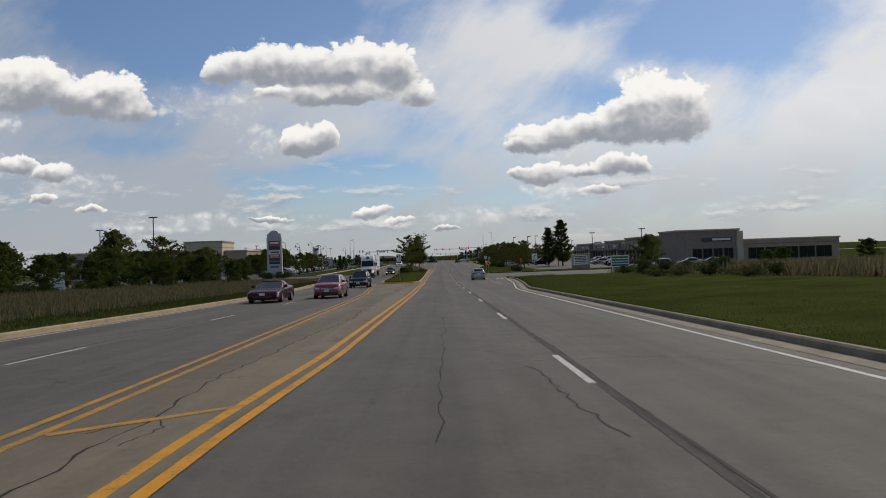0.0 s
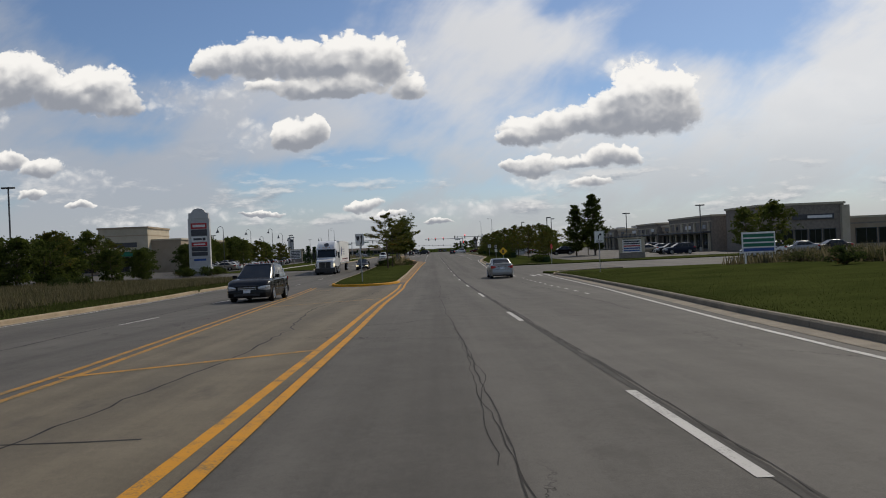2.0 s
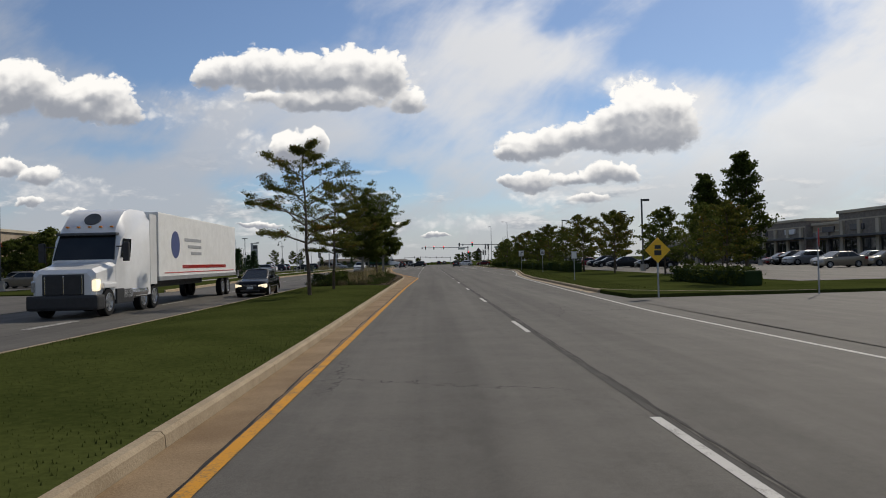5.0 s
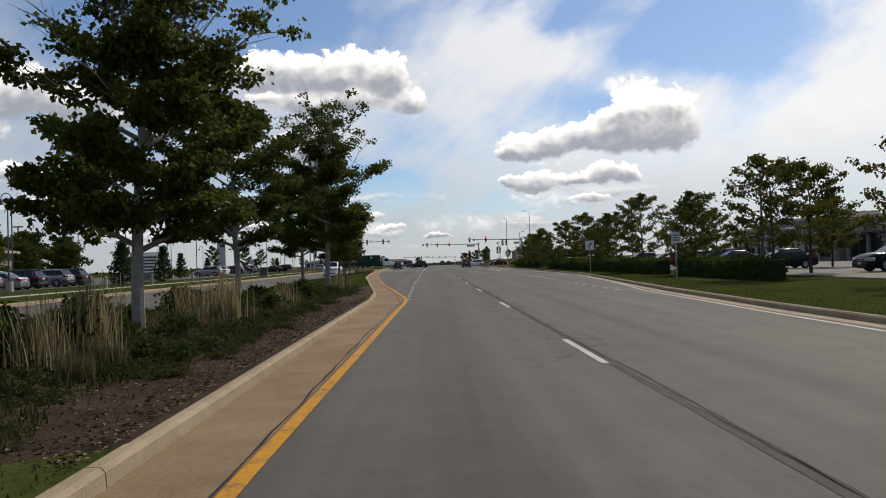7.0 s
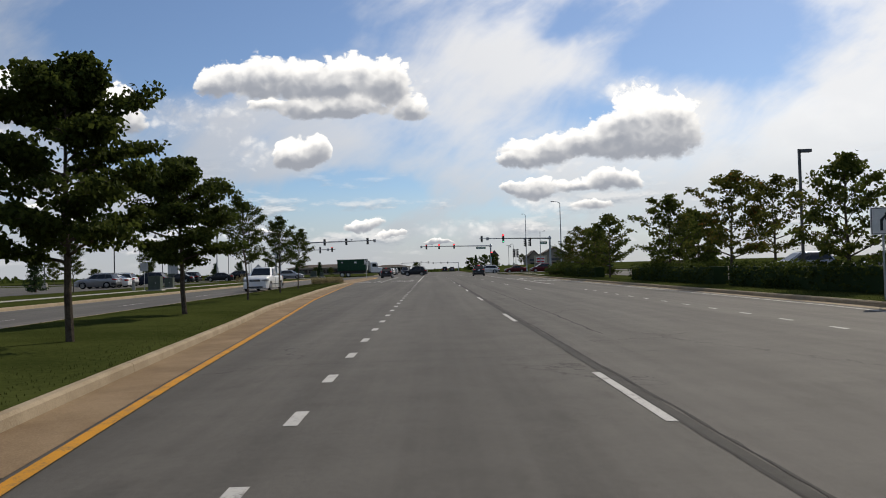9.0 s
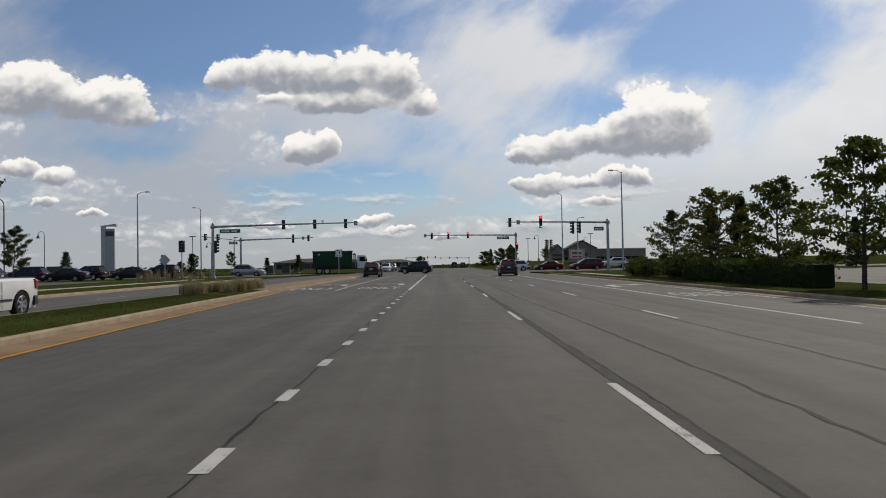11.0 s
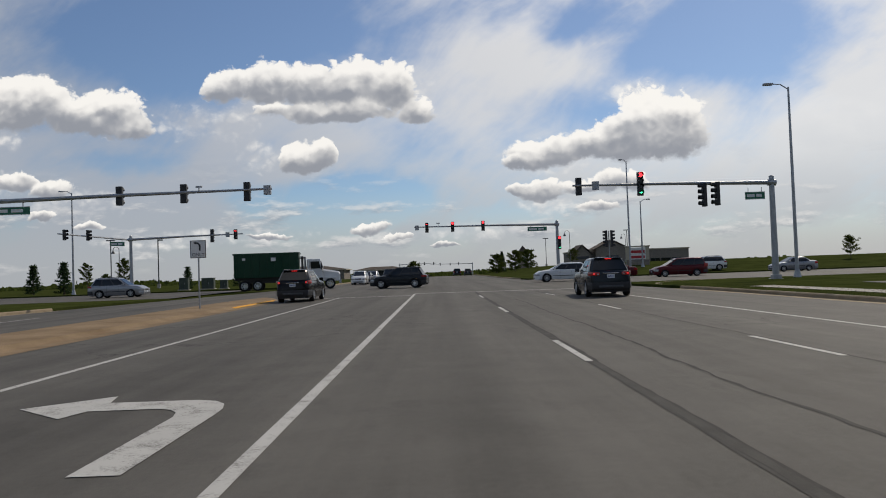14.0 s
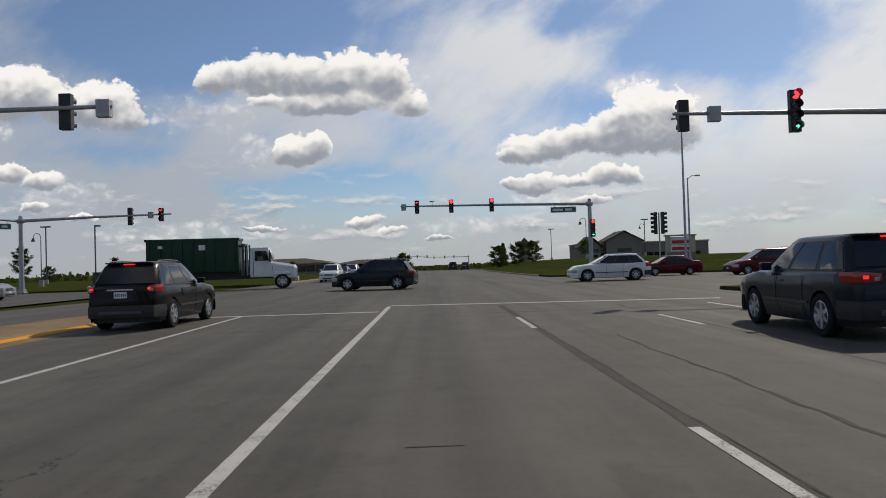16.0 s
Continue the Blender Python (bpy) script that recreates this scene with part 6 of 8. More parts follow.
for x, y, h in ((-35.7, 184.8, 7.6), (-36.7, 208.8, 8.4), (-36.1, 230.8, 7.4), (-32.9, 201.6, 7.0), (-34, 160, 7.4), (-46, 240, 7.5), (-44, 268, 7.5), (-37, 285, 7.4), (-58, 330, 7), (24, 400, 6.5), (42, 430, 6.5), (-48, 376, 6.5), (-66, 368, 6.5)):
    crook_lamp(x, y, h)


# ---- signs ----
def sign_post(name, x, y, z0, w, h, zc, mat, label, group="", lean=0.0, face=0.0, post=0.03, back=False):
    t = thing(name, pose(x, y, z0, 0, lean, face), label, "road sign", group)
    part("post", bar([(0, 0.03, -0.4), (0, 0.03, zc + h / 2)], post, 8), STEEL, t)
    p = part("plate", boxes(((-w / 2, -0.012, zc - h / 2), (w / 2, 0.012, zc + h / 2)), bevel=0.005), mat, t)
    if not back:
        e = 0.018
        part("border", boxes(((-w / 2 + e, -0.016, zc + h / 2 - 2 * e), (w / 2 - e, -0.01, zc + h / 2 - e)), ((-w / 2 + e, -0.016, zc - h / 2 + e), (w / 2 - e, -0.01, zc - h / 2 + 2 * e)),
                             ((-w / 2 + e, -0.016, zc - h / 2 + e), (-w / 2 + 2 * e, -0.01, zc + h / 2 - e)), ((w / 2 - 2 * e, -0.016, zc - h / 2 + e), (w / 2 - e, -0.01, zc + h / 2 - e))), BLACK, p)
    return t, p


def mark(parent, outline, mat=None):
    part("symbol", plate(outline, -0.02, -0.013), mat or BLACK, parent)


t, p = sign_post("keep_right_sign", -5.33, 94.3, road_z(94.3) + 0.2, 0.62, 0.86, 3.08, WHITE, "white median sign with a black curved arrow", lean=-1.5, post=0.035)
mark(p, [(-0.24, 3.344), (-0.02, 3.344), (-0.02, 3.19), (-0.13, 2.948), (-0.24, 3.19)])
mark(p, [(0.03, 2.728), (0.1, 2.728), (0.17, 2.904), (0.19, 3.102), (0.18, 3.234), (0.25, 3.234), (0.145, 3.432), (0.02, 3.234), (0.1, 3.234), (0.11, 3.124), (0.09, 2.948), (0.03, 2.816)])
t, p = sign_post("left_only_sign", -10.4, 297.6, 0.41, 0.68, 0.76, 2.22, WHITE, "white turn-only arrow sign on a steel post", post=0.035)
mark(p, [(-0.2, 2.5), (-0.1, 2.55), (-0.1, 2.52), (0.02, 2.5), (0.11, 2.4), (0.11, 2.16), (0.04, 2.16), (0.04, 2.36), (-0.02, 2.44), (-0.1, 2.46), (-0.1, 2.42)])
lettering("ONLY", 0.2, BLACK, p, (0, -0.016, 1.98))
t, p = sign_post("right_turn_sign", 12.4, 95.4, land_z(12.4, 95.4), 0.75, 0.9, 2.6, WHITE, "white turn-lane arrow sign on a post")
lettering("ONLY", 0.19, BLACK, p, (0, -0.016, 2.28))
mark(p, [(-0.1, 2.42), (-0.02, 2.42), (-0.02, 2.64), (0.05, 2.74), (0.05, 2.66), (0.2, 2.78), (0.05, 2.9), (0.05, 2.82), (-0.1, 2.68)])
t, p = sign_post("right_turn_sign", 12.9, 206.2, 0.14, 0.75, 0.8, 2.3, WHITE, "white turn-lane arrow sign on a post")
mark(p, [(-0.1, 2.02), (-0.02, 2.02), (-0.02, 2.3), (0.05, 2.4), (0.05, 2.32), (0.2, 2.44), (0.05, 2.56), (0.05, 2.48), (-0.1, 2.34)])
t, p = sign_post("notice_sign", 12.3, 183.0, 0.14, 0.45, 0.6, 2.2, WHITE, "small white roadside notice on a post")
for k in range(3):
    mark(p, [(-0.16, 2.36 - k * 0.13), (0.16, 2.36 - k * 0.13), (0.16, 2.3 - k * 0.13), (-0.16, 2.3 - k * 0.13)])
sign_post("notice_sign", 9.6, 152.0, 0.14, 0.4, 0.5, 1.7, WHITE, "small white roadside notice on a post")
t, p = sign_post("roadside_notice", -26.8, 252.7, 0.14, 0.7, 0.75, 2.1, GREY_SHEET, "back of a grey sign beside the lot", back=True)


def diamond(name, x, y, z0, zc, r, mat, label, symbol=True):
    t = thing(name, pose(x, y, z0), label, "road sign")
    part("post", bar([(0, 0.04, -0.05), (0, 0.04, zc + 0.2)], 0.035, 8), STEEL, t)
    p = part("plate", plate([(0, zc + r), (r, zc), (0, zc - r), (-r, zc)], -0.012, 0.012), mat, t)
    if symbol:
        mark(p, [(-0.12, zc + 0.05), (0.12, zc + 0.05), (0.12, zc + 0.2), (-0.12, zc + 0.2)])
        mark(p, [(-0.14, zc - 0.2), (0.14, zc - 0.2), (0.14, zc), (-0.14, zc)])


diamond("warning_sign", 8.6, 130.6, 0.02, 1.85, 0.5, YELLOW_SIGN, "yellow diamond warning sign at the side street")
diamond("warning_sign", -25.0, 289.2, 0.14, 2.0, 0.52, GREY_SHEET, "grey back of a diamond warning sign", False)


def stop_sign(x, y, z0):
    t = thing("stop_sign", pose(x, y, z0, 0, 0, 60), "red octagonal stop sign on a post", "road sign")
    part("post", bar([(0, 0.04, -0.05), (0, 0.04, 2.3)], 0.03, 8), STEEL, t)
    o = [(0.38 * math.cos(radians(22.5 + 45 * k)), 2.1 + 0.38 * math.sin(radians(22.5 + 45 * k))) for k in range(8)]
    part("plate", plate(o, -0.012, 0.012), P_SIGNRED, t)


P_SIGNRED = material("sign_red", (0.38, 0.012, 0.014), (0.5, 0.02, 0.02), rough=0.45, scale=3, fine=20, bump=0)
P_SIGNBLUE = material("sign_blue", (0.02, 0.06, 0.24), (0.03, 0.09, 0.32), rough=0.45, scale=3, fine=20, bump=0)
SIGN_DARK = material("sign_dark_panel", (0.03, 0.03, 0.035), (0.06, 0.06, 0.07), rough=0.4, scale=3, fine=20, bump=0)
STUCCO = material("cream_stucco", (0.40, 0.35, 0.26), (0.52, 0.46, 0.36), rough=0.9, scale=0.6, fine=30, bump=0.2)
STUCCO_TAN = material("tan_stucco", (0.30, 0.24, 0.17), (0.40, 0.33, 0.25), rough=0.9, scale=0.6, fine=30, bump=0.2)
STONE = material("grey_brown_masonry", (0.17, 0.145, 0.12), (0.30, 0.265, 0.225), rough=0.9, scale=2.5, fine=12, bump=0.4)
BROWN_ROOF = material("brown_shingles", (0.06, 0.047, 0.038), (0.12, 0.098, 0.082), rough=0.9, scale=1.5, fine=14, bump=0.5)
AWNING = material("green_awning", (0.02, 0.12, 0.07), (0.03, 0.17, 0.10), rough=0.7, scale=2, fine=20)
PYLON_GREY = material("pylon_grey", (0.42, 0.42, 0.41), (0.54, 0.54, 0.53), rough=0.7, scale=1.2, fine=30, bump=0.1)
GREEN_GREY = material("green_grey_paint", (0.06, 0.075, 0.06), (0.10, 0.115, 0.095), rough=0.6, scale=2, fine=25)
stop_sign(14.4, 129.5, 0.1)


def pylon():
    """Tall shopping-centre sign: two piers, cap with a rounded crest, tenant panels."""
    t = thing("pylon_sign", pose(-32.75, 143.9, 0.14, 0, 0, 4), "tall pale pylon sign with coloured tenant panels", "sign")
    for sx in (-1, 1):
        part("pier", boxes(((sx * 1.28 - 0.18, -0.4, 0.8), (sx * 1.28 + 0.18, 0.4, 8.0)), bevel=0.03), PYLON_GREY, t)
        part("pier_joint", boxes(((sx * 1.28 - 0.183, -0.41, 2.4), (sx * 1.28 + 0.183, 0.41, 2.44)), ((sx * 1.28 - 0.183, -0.41, 5.2), (sx * 1.28 + 0.183, 0.41, 5.24))), STUCCO_TAN, t)
    part("base", boxes(((-1.6, -0.55, -0.1), (1.6, 0.55, 1.15)), bevel=0.05), PYLON_GREY, t)
    part("core", boxes(((-1.2, -0.25, 1.1), (1.2, 0.25, 8.3))), PYLON_GREY, t)
    arch = [(-1.35, 8.0), (1.35, 8.0), (1.35, 8.75), (0.95, 8.8), (0.8, 9.1), (0.5, 9.32), (0.0, 9.42), (-0.5, 9.32), (-0.8, 9.1), (-0.95, 8.8), (-1.35, 8.75)]
    part("cap", plate(arch, -0.38, 0.38), PYLON_GREY, t)
    for z0, z1, mat, bars in ((6.55, 7.35, P_SIGNRED, ((-0.85, 0.85, 0.34),)), (5.55, 6.45, SIGN_DARK, ()), (4.75, 5.45, WHITE, ((-0.8, 0.35, 0.3), (0.45, 0.85, 0.4))), (4.1, 4.65, P_SIGNRED, ((-0.8, 0.8, 0.2),)),
                              (3.4, 4.0, SIGN_DARK, ()), (2.75, 3.3, SIGN_DARK, ()), (1.9, 2.5, PYLON_GREY, ((-0.85, 0.85, 0.3),))):
        p = part("tenant_panel", boxes(((-1.08, -0.3, z0), (1.08, 0.3, z1)), bevel=0.015), mat, t)
        for a, b, h in bars:
            zc = (z0 + z1) / 2
            part("panel_mark", boxes(((a, -0.315, zc - h / 2), (b, -0.295, zc + h / 2))), WHITE if mat is P_SIGNRED else (P_SIGNBLUE if mat is PYLON_GREY else SIGN_DARK), p)
    return t


pylon()


def small_pylon(x, y, h):
    t = thing("pylon_sign", pose(x, y, 0.14, 0, 0, 10), "tall grey pylon sign beyond the crossing", "sign")
    part("pier", boxes(((-1.2, -0.4, 0), (-0.5, 0.4, h)), bevel=0.03), PYLON_GREY, t)
    part("panel", boxes(((-0.5, -0.3, 1.0), (1.1, 0.3, h - 0.4)), bevel=0.03), GREY_SHEET, t)
    part("cap", plate([(-1.3, h), (1.5, h), (1.5, h + 0.5), (-1.3, h + 0.1)], -0.45, 0.45), PYLON_GREY, t)
    part("tenant_panel", boxes(((-0.4, -0.34, h - 1.8), (1.0, 0.34, h - 0.9)), bevel=0.02), SIGN_DARK, t)


small_pylon(-61.2, 357.7, 9.2)


def monument(x, y, turn, w, h, label, face, marks_mat, rows=4):
    """Low sign: masonry base, two piers, panel and cap."""
    t = thing("monument_sign", pose(x, y, land_z(x, y), 0, 0, turn), label, "sign")
    part("base", boxes(((-w / 2 - 0.2, -0.4, -0.1), (w / 2 + 0.2, 0.4, h * 0.28)), bevel=0.03), STONE, t)
    for sx in (-1, 1):
        part("pier", boxes(((sx * w / 2 - 0.22, -0.35, 0), (sx * w / 2 + 0.22, 0.35, h)), bevel=0.02), STUCCO, t)
    part("cap", boxes(((-w / 2 - 0.35, -0.45, h), (w / 2 + 0.35, 0.45, h + 0.16)), bevel=0.04), STUCCO, t)
    p = part("panel", boxes(((-w / 2 + 0.2, -0.22, h * 0.3), (w / 2 - 0.2, 0.22, h - 0.08)), bevel=0.01), face, t)
    for k in range(rows):
        z = h * 0.36 + k * (h * 0.6 / rows)
        part("panel_mark", boxes(((-w * 0.36, -0.235, z), (w * 0.36, -0.215, z + h * 0.3 / rows))), marks_mat[k % len(marks_mat)], p)
        if k:
            part("panel_joint", boxes(((-w / 2 + 0.2, -0.228, z - h * 0.12 / rows), (w / 2 - 0.2, -0.215, z - h * 0.09 / rows))), BLACK, p)
    return t


monument(-37.6, 241.0, 8, 3.3, 3.5, "cream and stone monument sign with dark panels", WHITE, (SIGN_DARK,), 5)
monument(27.0, 139.6, -8, 3.0, 2.6, "cream monument sign with blue and red rows", WHITE, (P_SIGNBLUE, P_SIGNBLUE, P_SIGNRED, SIGN_DARK, SIGN_DARK), 5)
monument(26.6, 364.6, -6, 2.6, 2.4, "low masonry sign with a pink-red panel", WHITE, (P_SIGNRED,), 2)
t = thing("board_sign", pose(22.7, 91.65, land_z(22.7, 91.65), 0, 0, -4), "green and white site board on two posts", "sign")
for sx in (-1, 1):
    part("post", boxes(((sx * 0.9 - 0.05, 0, -0.1), (sx * 0.9 + 0.05, 0.1, 2.2))), WHITE, t)
p = part("board", boxes(((-1.15, -0.05, 0.75), (1.15, 0.0, 2.2)), bevel=0.01), WHITE, t)
for k in range(4):
    part("board_line", boxes(((-1.05, -0.065, 0.85 + k * 0.33), (1.05, -0.045, 1.08 + k * 0.33))), GREEN_SIGN if k else P_SIGNBLUE, p)
t = thing("board_sign", pose(18.9, 199.0, land_z(18.9, 199), 0, 0, -8), "grey-green letting board on two posts by the lot", "sign")
for sx in (-1, 1):
    part("post", boxes(((sx * 0.95 - 0.05, 0, -0.1), (sx * 0.95 + 0.05, 0.1, 1.55))), WHITE, t)
p = part("board", boxes(((-1.05, -0.05, 0.2), (1.05, 0.0, 1.5)), bevel=0.01), GREY_SHEET, t)
part("board_head", boxes(((-1.03, -0.06, 0.92), (1.03, -0.045, 1.48))), GREEN_GREY, p)
lettering("For Lease", 0.4, WHITE, p, (0, -0.066, 1.2))
for k in range(3):
    part("board_line", boxes(((-0.85, -0.06, 0.32 + k * 0.2), (0.85, -0.045, 0.4 + k * 0.2))), WHITE, p)
t = thing("board_sign", pose(-32.5, 60.5, land_z(-32.5, 60.5), 0, 0, 25), "white notice board behind the meadow", "sign")
for sx in (-1, 1):
    part("post", boxes(((sx * 0.7 - 0.05, 0, -0.1), (sx * 0.7 + 0.05, 0.1, 1.5))), WHITE, t)
p = part("board", boxes(((-1.0, -0.05, 0.3), (1.0, 0.0, 1.75)), bevel=0.01), WHITE, t)
for k in range(4):
    part("board_line", boxes(((-0.85, -0.065, 0.45 + k * 0.32), (0.85, -0.045, 0.55 + k * 0.32))), GREY_SHEET, p)


def utility_box(x, y, w, d, h, label="green-grey electrical cabinet on a concrete pad", mat=None):
    t = thing("electrical_cabinet", pose(x, y, land_z(x, y), 0, 0, 5), label, "cabinet", "electrical cabinets")
    part("pad", boxes(((-w / 2 - 0.15, -d / 2 - 0.15, -0.05), (w / 2 + 0.15, d / 2 + 0.15, 0.1)), bevel=0.02), PAVING, t)
    b = part("body", boxes(((-w / 2, -d / 2, 0.1), (w / 2, d / 2, h)), bevel=0.03), mat or GREEN_GREY, t)
    part("lid", boxes(((-w / 2 - 0.03, -d / 2 - 0.03, h), (w / 2 + 0.03, d / 2 + 0.03, h + 0.06)), bevel=0.02), mat or GREEN_GREY, t)
    part("door_gap", boxes(((-0.01, -d / 2 - 0.006, 0.2), (0.01, -d / 2 + 0.01, h - 0.1))), BLACK, t)
    part("handle", boxes(((0.08, -d / 2 - 0.03, h * 0.5), (0.12, -d / 2, h * 0.62))), STEEL, t)


for x, y, w, d, h in ((-48.8, 316, 2.0, 1.4, 1.7), (-45.5, 312.6, 1.2, 0.9, 1.5), (-30.0, 352, 1.0, 0.8, 1.4), (-27.5, 353, 1.4, 1.0, 1.3), (-25.5, 352.5, 0.8, 0.8, 1.0), (-24, 248, 1.0, 0.9, 1.2), (-26.4, 258, 0.8, 0.7, 1.0)):
    utility_box(x, y, w, d, h)


def bollard(x, y, label="short pale concrete post on the grass"):
    t = thing("bollard", pose(x, y, land_z(x, y)), label, "bollard", "bollards along the lot")
    part("shaft", bar([(0, 0, -0.05), (0, 0, 0.85), (0, 0, 0.95)], [0.14, 0.14, 0.08], 12), PAVING, t)
    part("band", bar([(0, 0, 0.72), (0, 0, 0.77)], 0.146, 12), DARK_STEEL, t)


for y in (206, 216, 228, 252, 262):
    bollard(-27.5, float(y))


# ---- buildings ----
def shop_windows(parent, x0, x1, y, z0, z1, n, depth=0.12):
    """A row of shop windows: frame bars and a pane each."""
    w = (x1 - x0) / n
    for k in range(n):
        a, b = x0 + k * w + 0.12, x0 + (k + 1) * w - 0.12
        win = part("window", boxes(((a, y - depth, z0), (b, y + 0.02, z0 + 0.1)), ((a, y - depth, z1 - 0.1), (b, y + 0.02, z1)), ((a, y - depth, z0), (a + 0.09, y + 0.02, z1)), ((b - 0.09, y - depth, z0), (b, y + 0.02, z1)), (((a + b) / 2 - 0.03, y - depth + 0.02, z0), ((a + b) / 2 + 0.03, y + 0.02, z1))), DARK_STEEL, parent)
        part("pane", boxes(((a + 0.05, y - 0.05, z0 + 0.05), (b - 0.05, y - 0.02, z1 - 0.05))), GLASS, win)


def block(parent, name, lo, hi, mat, cornice=True):
    p = part(name, boxes((lo, hi), bevel=0.03), mat, parent)
    if cornice:
        part("cornice", boxes(((lo[0] - 0.2, lo[1] - 0.2, hi[2] - 0.12), (hi[0] + 0.2, hi[1] + 0.2, hi[2] + 0.22)), bevel=0.05), STUCCO if mat is not STUCCO else STUCCO_TAN, parent)
    return p


def store_west():
    """Strip of shops: cream tower with deep cornice and lower tan wings, facing the lot."""
    t = thing("shop_building", pose(-64, 178, 0.1, 0, 0, 4), "cream stucco shop building with a raised tower", "building")
    block(t, "tower", (1.5, 0, 0), (10.5, 14, 8.6), STUCCO)
    block(t, "wing", (10.5, 2.0, 0), (16, 40, 6.2), STUCCO_TAN)
    block(t, "wing", (-34, 1.5, 0), (1.5, 20, 6.6), STUCCO_TAN)
    part("tower_band", boxes(((1.45, -0.05, 7.1), (10.55, 14.05, 7.25))), STUCCO_TAN, t)
    shop_windows(t, 2.5, 9.5, 0, 0.4, 3.2, 3)
    shop_windows(t, -30, 0.5, 1.5, 0.4, 3.0, 10)
    for k in range(4):
        x = -28 + k * 7.5
        part("shop_sign", boxes(((x, 1.3, 4.4), (x + 4.5, 1.5, 5.3)), bevel=0.03), (SIGN_DARK, P_SIGNRED, WHITE, P_SIGNBLUE)[k], t)
    part("shop_sign", boxes(((3.5, -0.18, 5.0), (8.5, 0, 5.9)), bevel=0.04), SIGN_DARK, t)
    bm = bmesh.new()
    vs = [bm.verts.new(p) for p in ((1.8, 0, 4.2), (10.2, 0, 4.2), (10.2, -1.6, 3.3), (1.8, -1.6, 3.3), (1.8, 0, 3.3), (10.2, 0, 3.3))]
    for f in ((0, 1, 2, 3), (0, 3, 4), (1, 5, 2), (3, 2, 5, 4)):
        bm.faces.new([vs[i] for i in f])
    part("awning", bm, AWNING, t)
    for k in range(6):
        y = 4 + k * 6
        part("side_window", boxes(((15.98, y, 0.5), (16.06, y + 4, 3.0)), bevel=0.02), GLASS, t)
        part("side_sign", boxes(((16.0, y + 0.6, 4.0), (16.12, y + 3.4, 4.8)), bevel=0.02), (P_SIGNRED, WHITE, SIGN_DARK)[k % 3], t)


def hip_house(name, x, y, turn, w, d, h, rise, wall, label, over=0.6):
    """A low building with a hipped shingle roof."""
    t = thing(name, pose(x, y, land_z(x, y) - 0.05, 0, 0, turn), label, "building")
    part("wall", boxes(((-w / 2, -d / 2, 0), (w / 2, d / 2, h))), wall, t)
    bm = bmesh.new()
    a, b = w / 2 + over, d / 2 + over
    r = min(a, b) * 0.98
    lo = [bm.verts.new(p) for p in ((-a, -b, h - 0.05), (a, -b, h - 0.05), (a, b, h - 0.05), (-a, b, h - 0.05))]
    hi = [bm.verts.new(p) for p in ((-(a - r), -(b - r), h + rise), (a - r, -(b - r), h + rise), (a - r, b - r, h + rise), (-(a - r), b - r, h + rise))]
    for i in range(4):
        bm.faces.new((lo[i], lo[(i + 1) % 4], hi[(i + 1) % 4], hi[i]))
    bm.faces.new(lo[::-1])
    bm.faces.new(hi)
    part("roof", bm, BROWN_ROOF, t)
    part("fascia", boxes(((-a, -b, h - 0.25), (a, -b + 0.05, h)), ((-a, b - 0.05, h - 0.25), (a, b, h)), ((-a, -b, h - 0.25), (-a + 0.05, b, h)), ((a - 0.05, -b, h - 0.25), (a, b, h))), STUCCO, t)
    shop_windows(t, -w / 2 + 0.8, w / 2 - 0.8, -d / 2, 0.7, 2.3, max(3, int(w / 2.5)))
    return t


def plaza_east():
    """A row of shops along the lot: stepped parapets, brick piers, recessed dark shop fronts under flat canopies."""
    t = thing("plaza_building", pose(47.5, 262, 0.1, 0, 0, -90), "grey-brown masonry shopping plaza with stepped parapets", "building")
    # local x runs along the lot towards the start of the road, local -y looks at the road
    for x0, x1, h, back in ((76, 98, 6.0, 0.0), (68.5, 76, 4.9, 0.9), (53, 68.5, 5.6, 0.0), (32, 53, 4.9, 0.9), (10, 32, 5.3, 0.0), (0, 10, 4.7, 0.9)):
        m = STONE if back == 0.0 else STUCCO_TAN
        block(t, "shop_front", (x0, back, 0), (x1, 16, h), m)
        n = max(2, int((x1 - x0) / 3.6))
        shop_windows(t, x0 + 0.9, x1 - 0.9, back, 0.35, 3.0, n)
        part("canopy", boxes(((x0 + 0.4, back - 1.3, 3.15), (x1 - 0.4, back, 3.4)), bevel=0.03), DARK_STEEL, t)
        part("parapet_band", boxes(((x0 + 0.05, back - 0.06, h - 0.95), (x1 - 0.05, back, h - 0.8))), STUCCO, t)
        for k in range(n + 1):
            x = x0 + 0.9 + (x1 - x0 - 1.8) * k / n
            part("pier", boxes(((x - 0.28, back - 0.3, 0), (x + 0.28, back, h - 1.0)), bevel=0.02), STUCCO if back == 0.0 else STONE, t)
        for k in range(max(1, n // 2)):
            x = x0 + (x1 - x0) * (k + 0.5) / max(1, n // 2)
            part("shop_sign", boxes(((x - 1.3, back - 0.16, 3.9), (x + 1.3, back, 4.55)), bevel=0.03), (SIGN_DARK, WHITE, GREY_SHEET)[k % 3], t)
    for k in range(5):
        part("roof_unit", boxes(((6 + k * 17, 7, 4.6), (8.6 + k * 17, 9.2, 6.2)), bevel=0.05), GREY_SHEET, t)


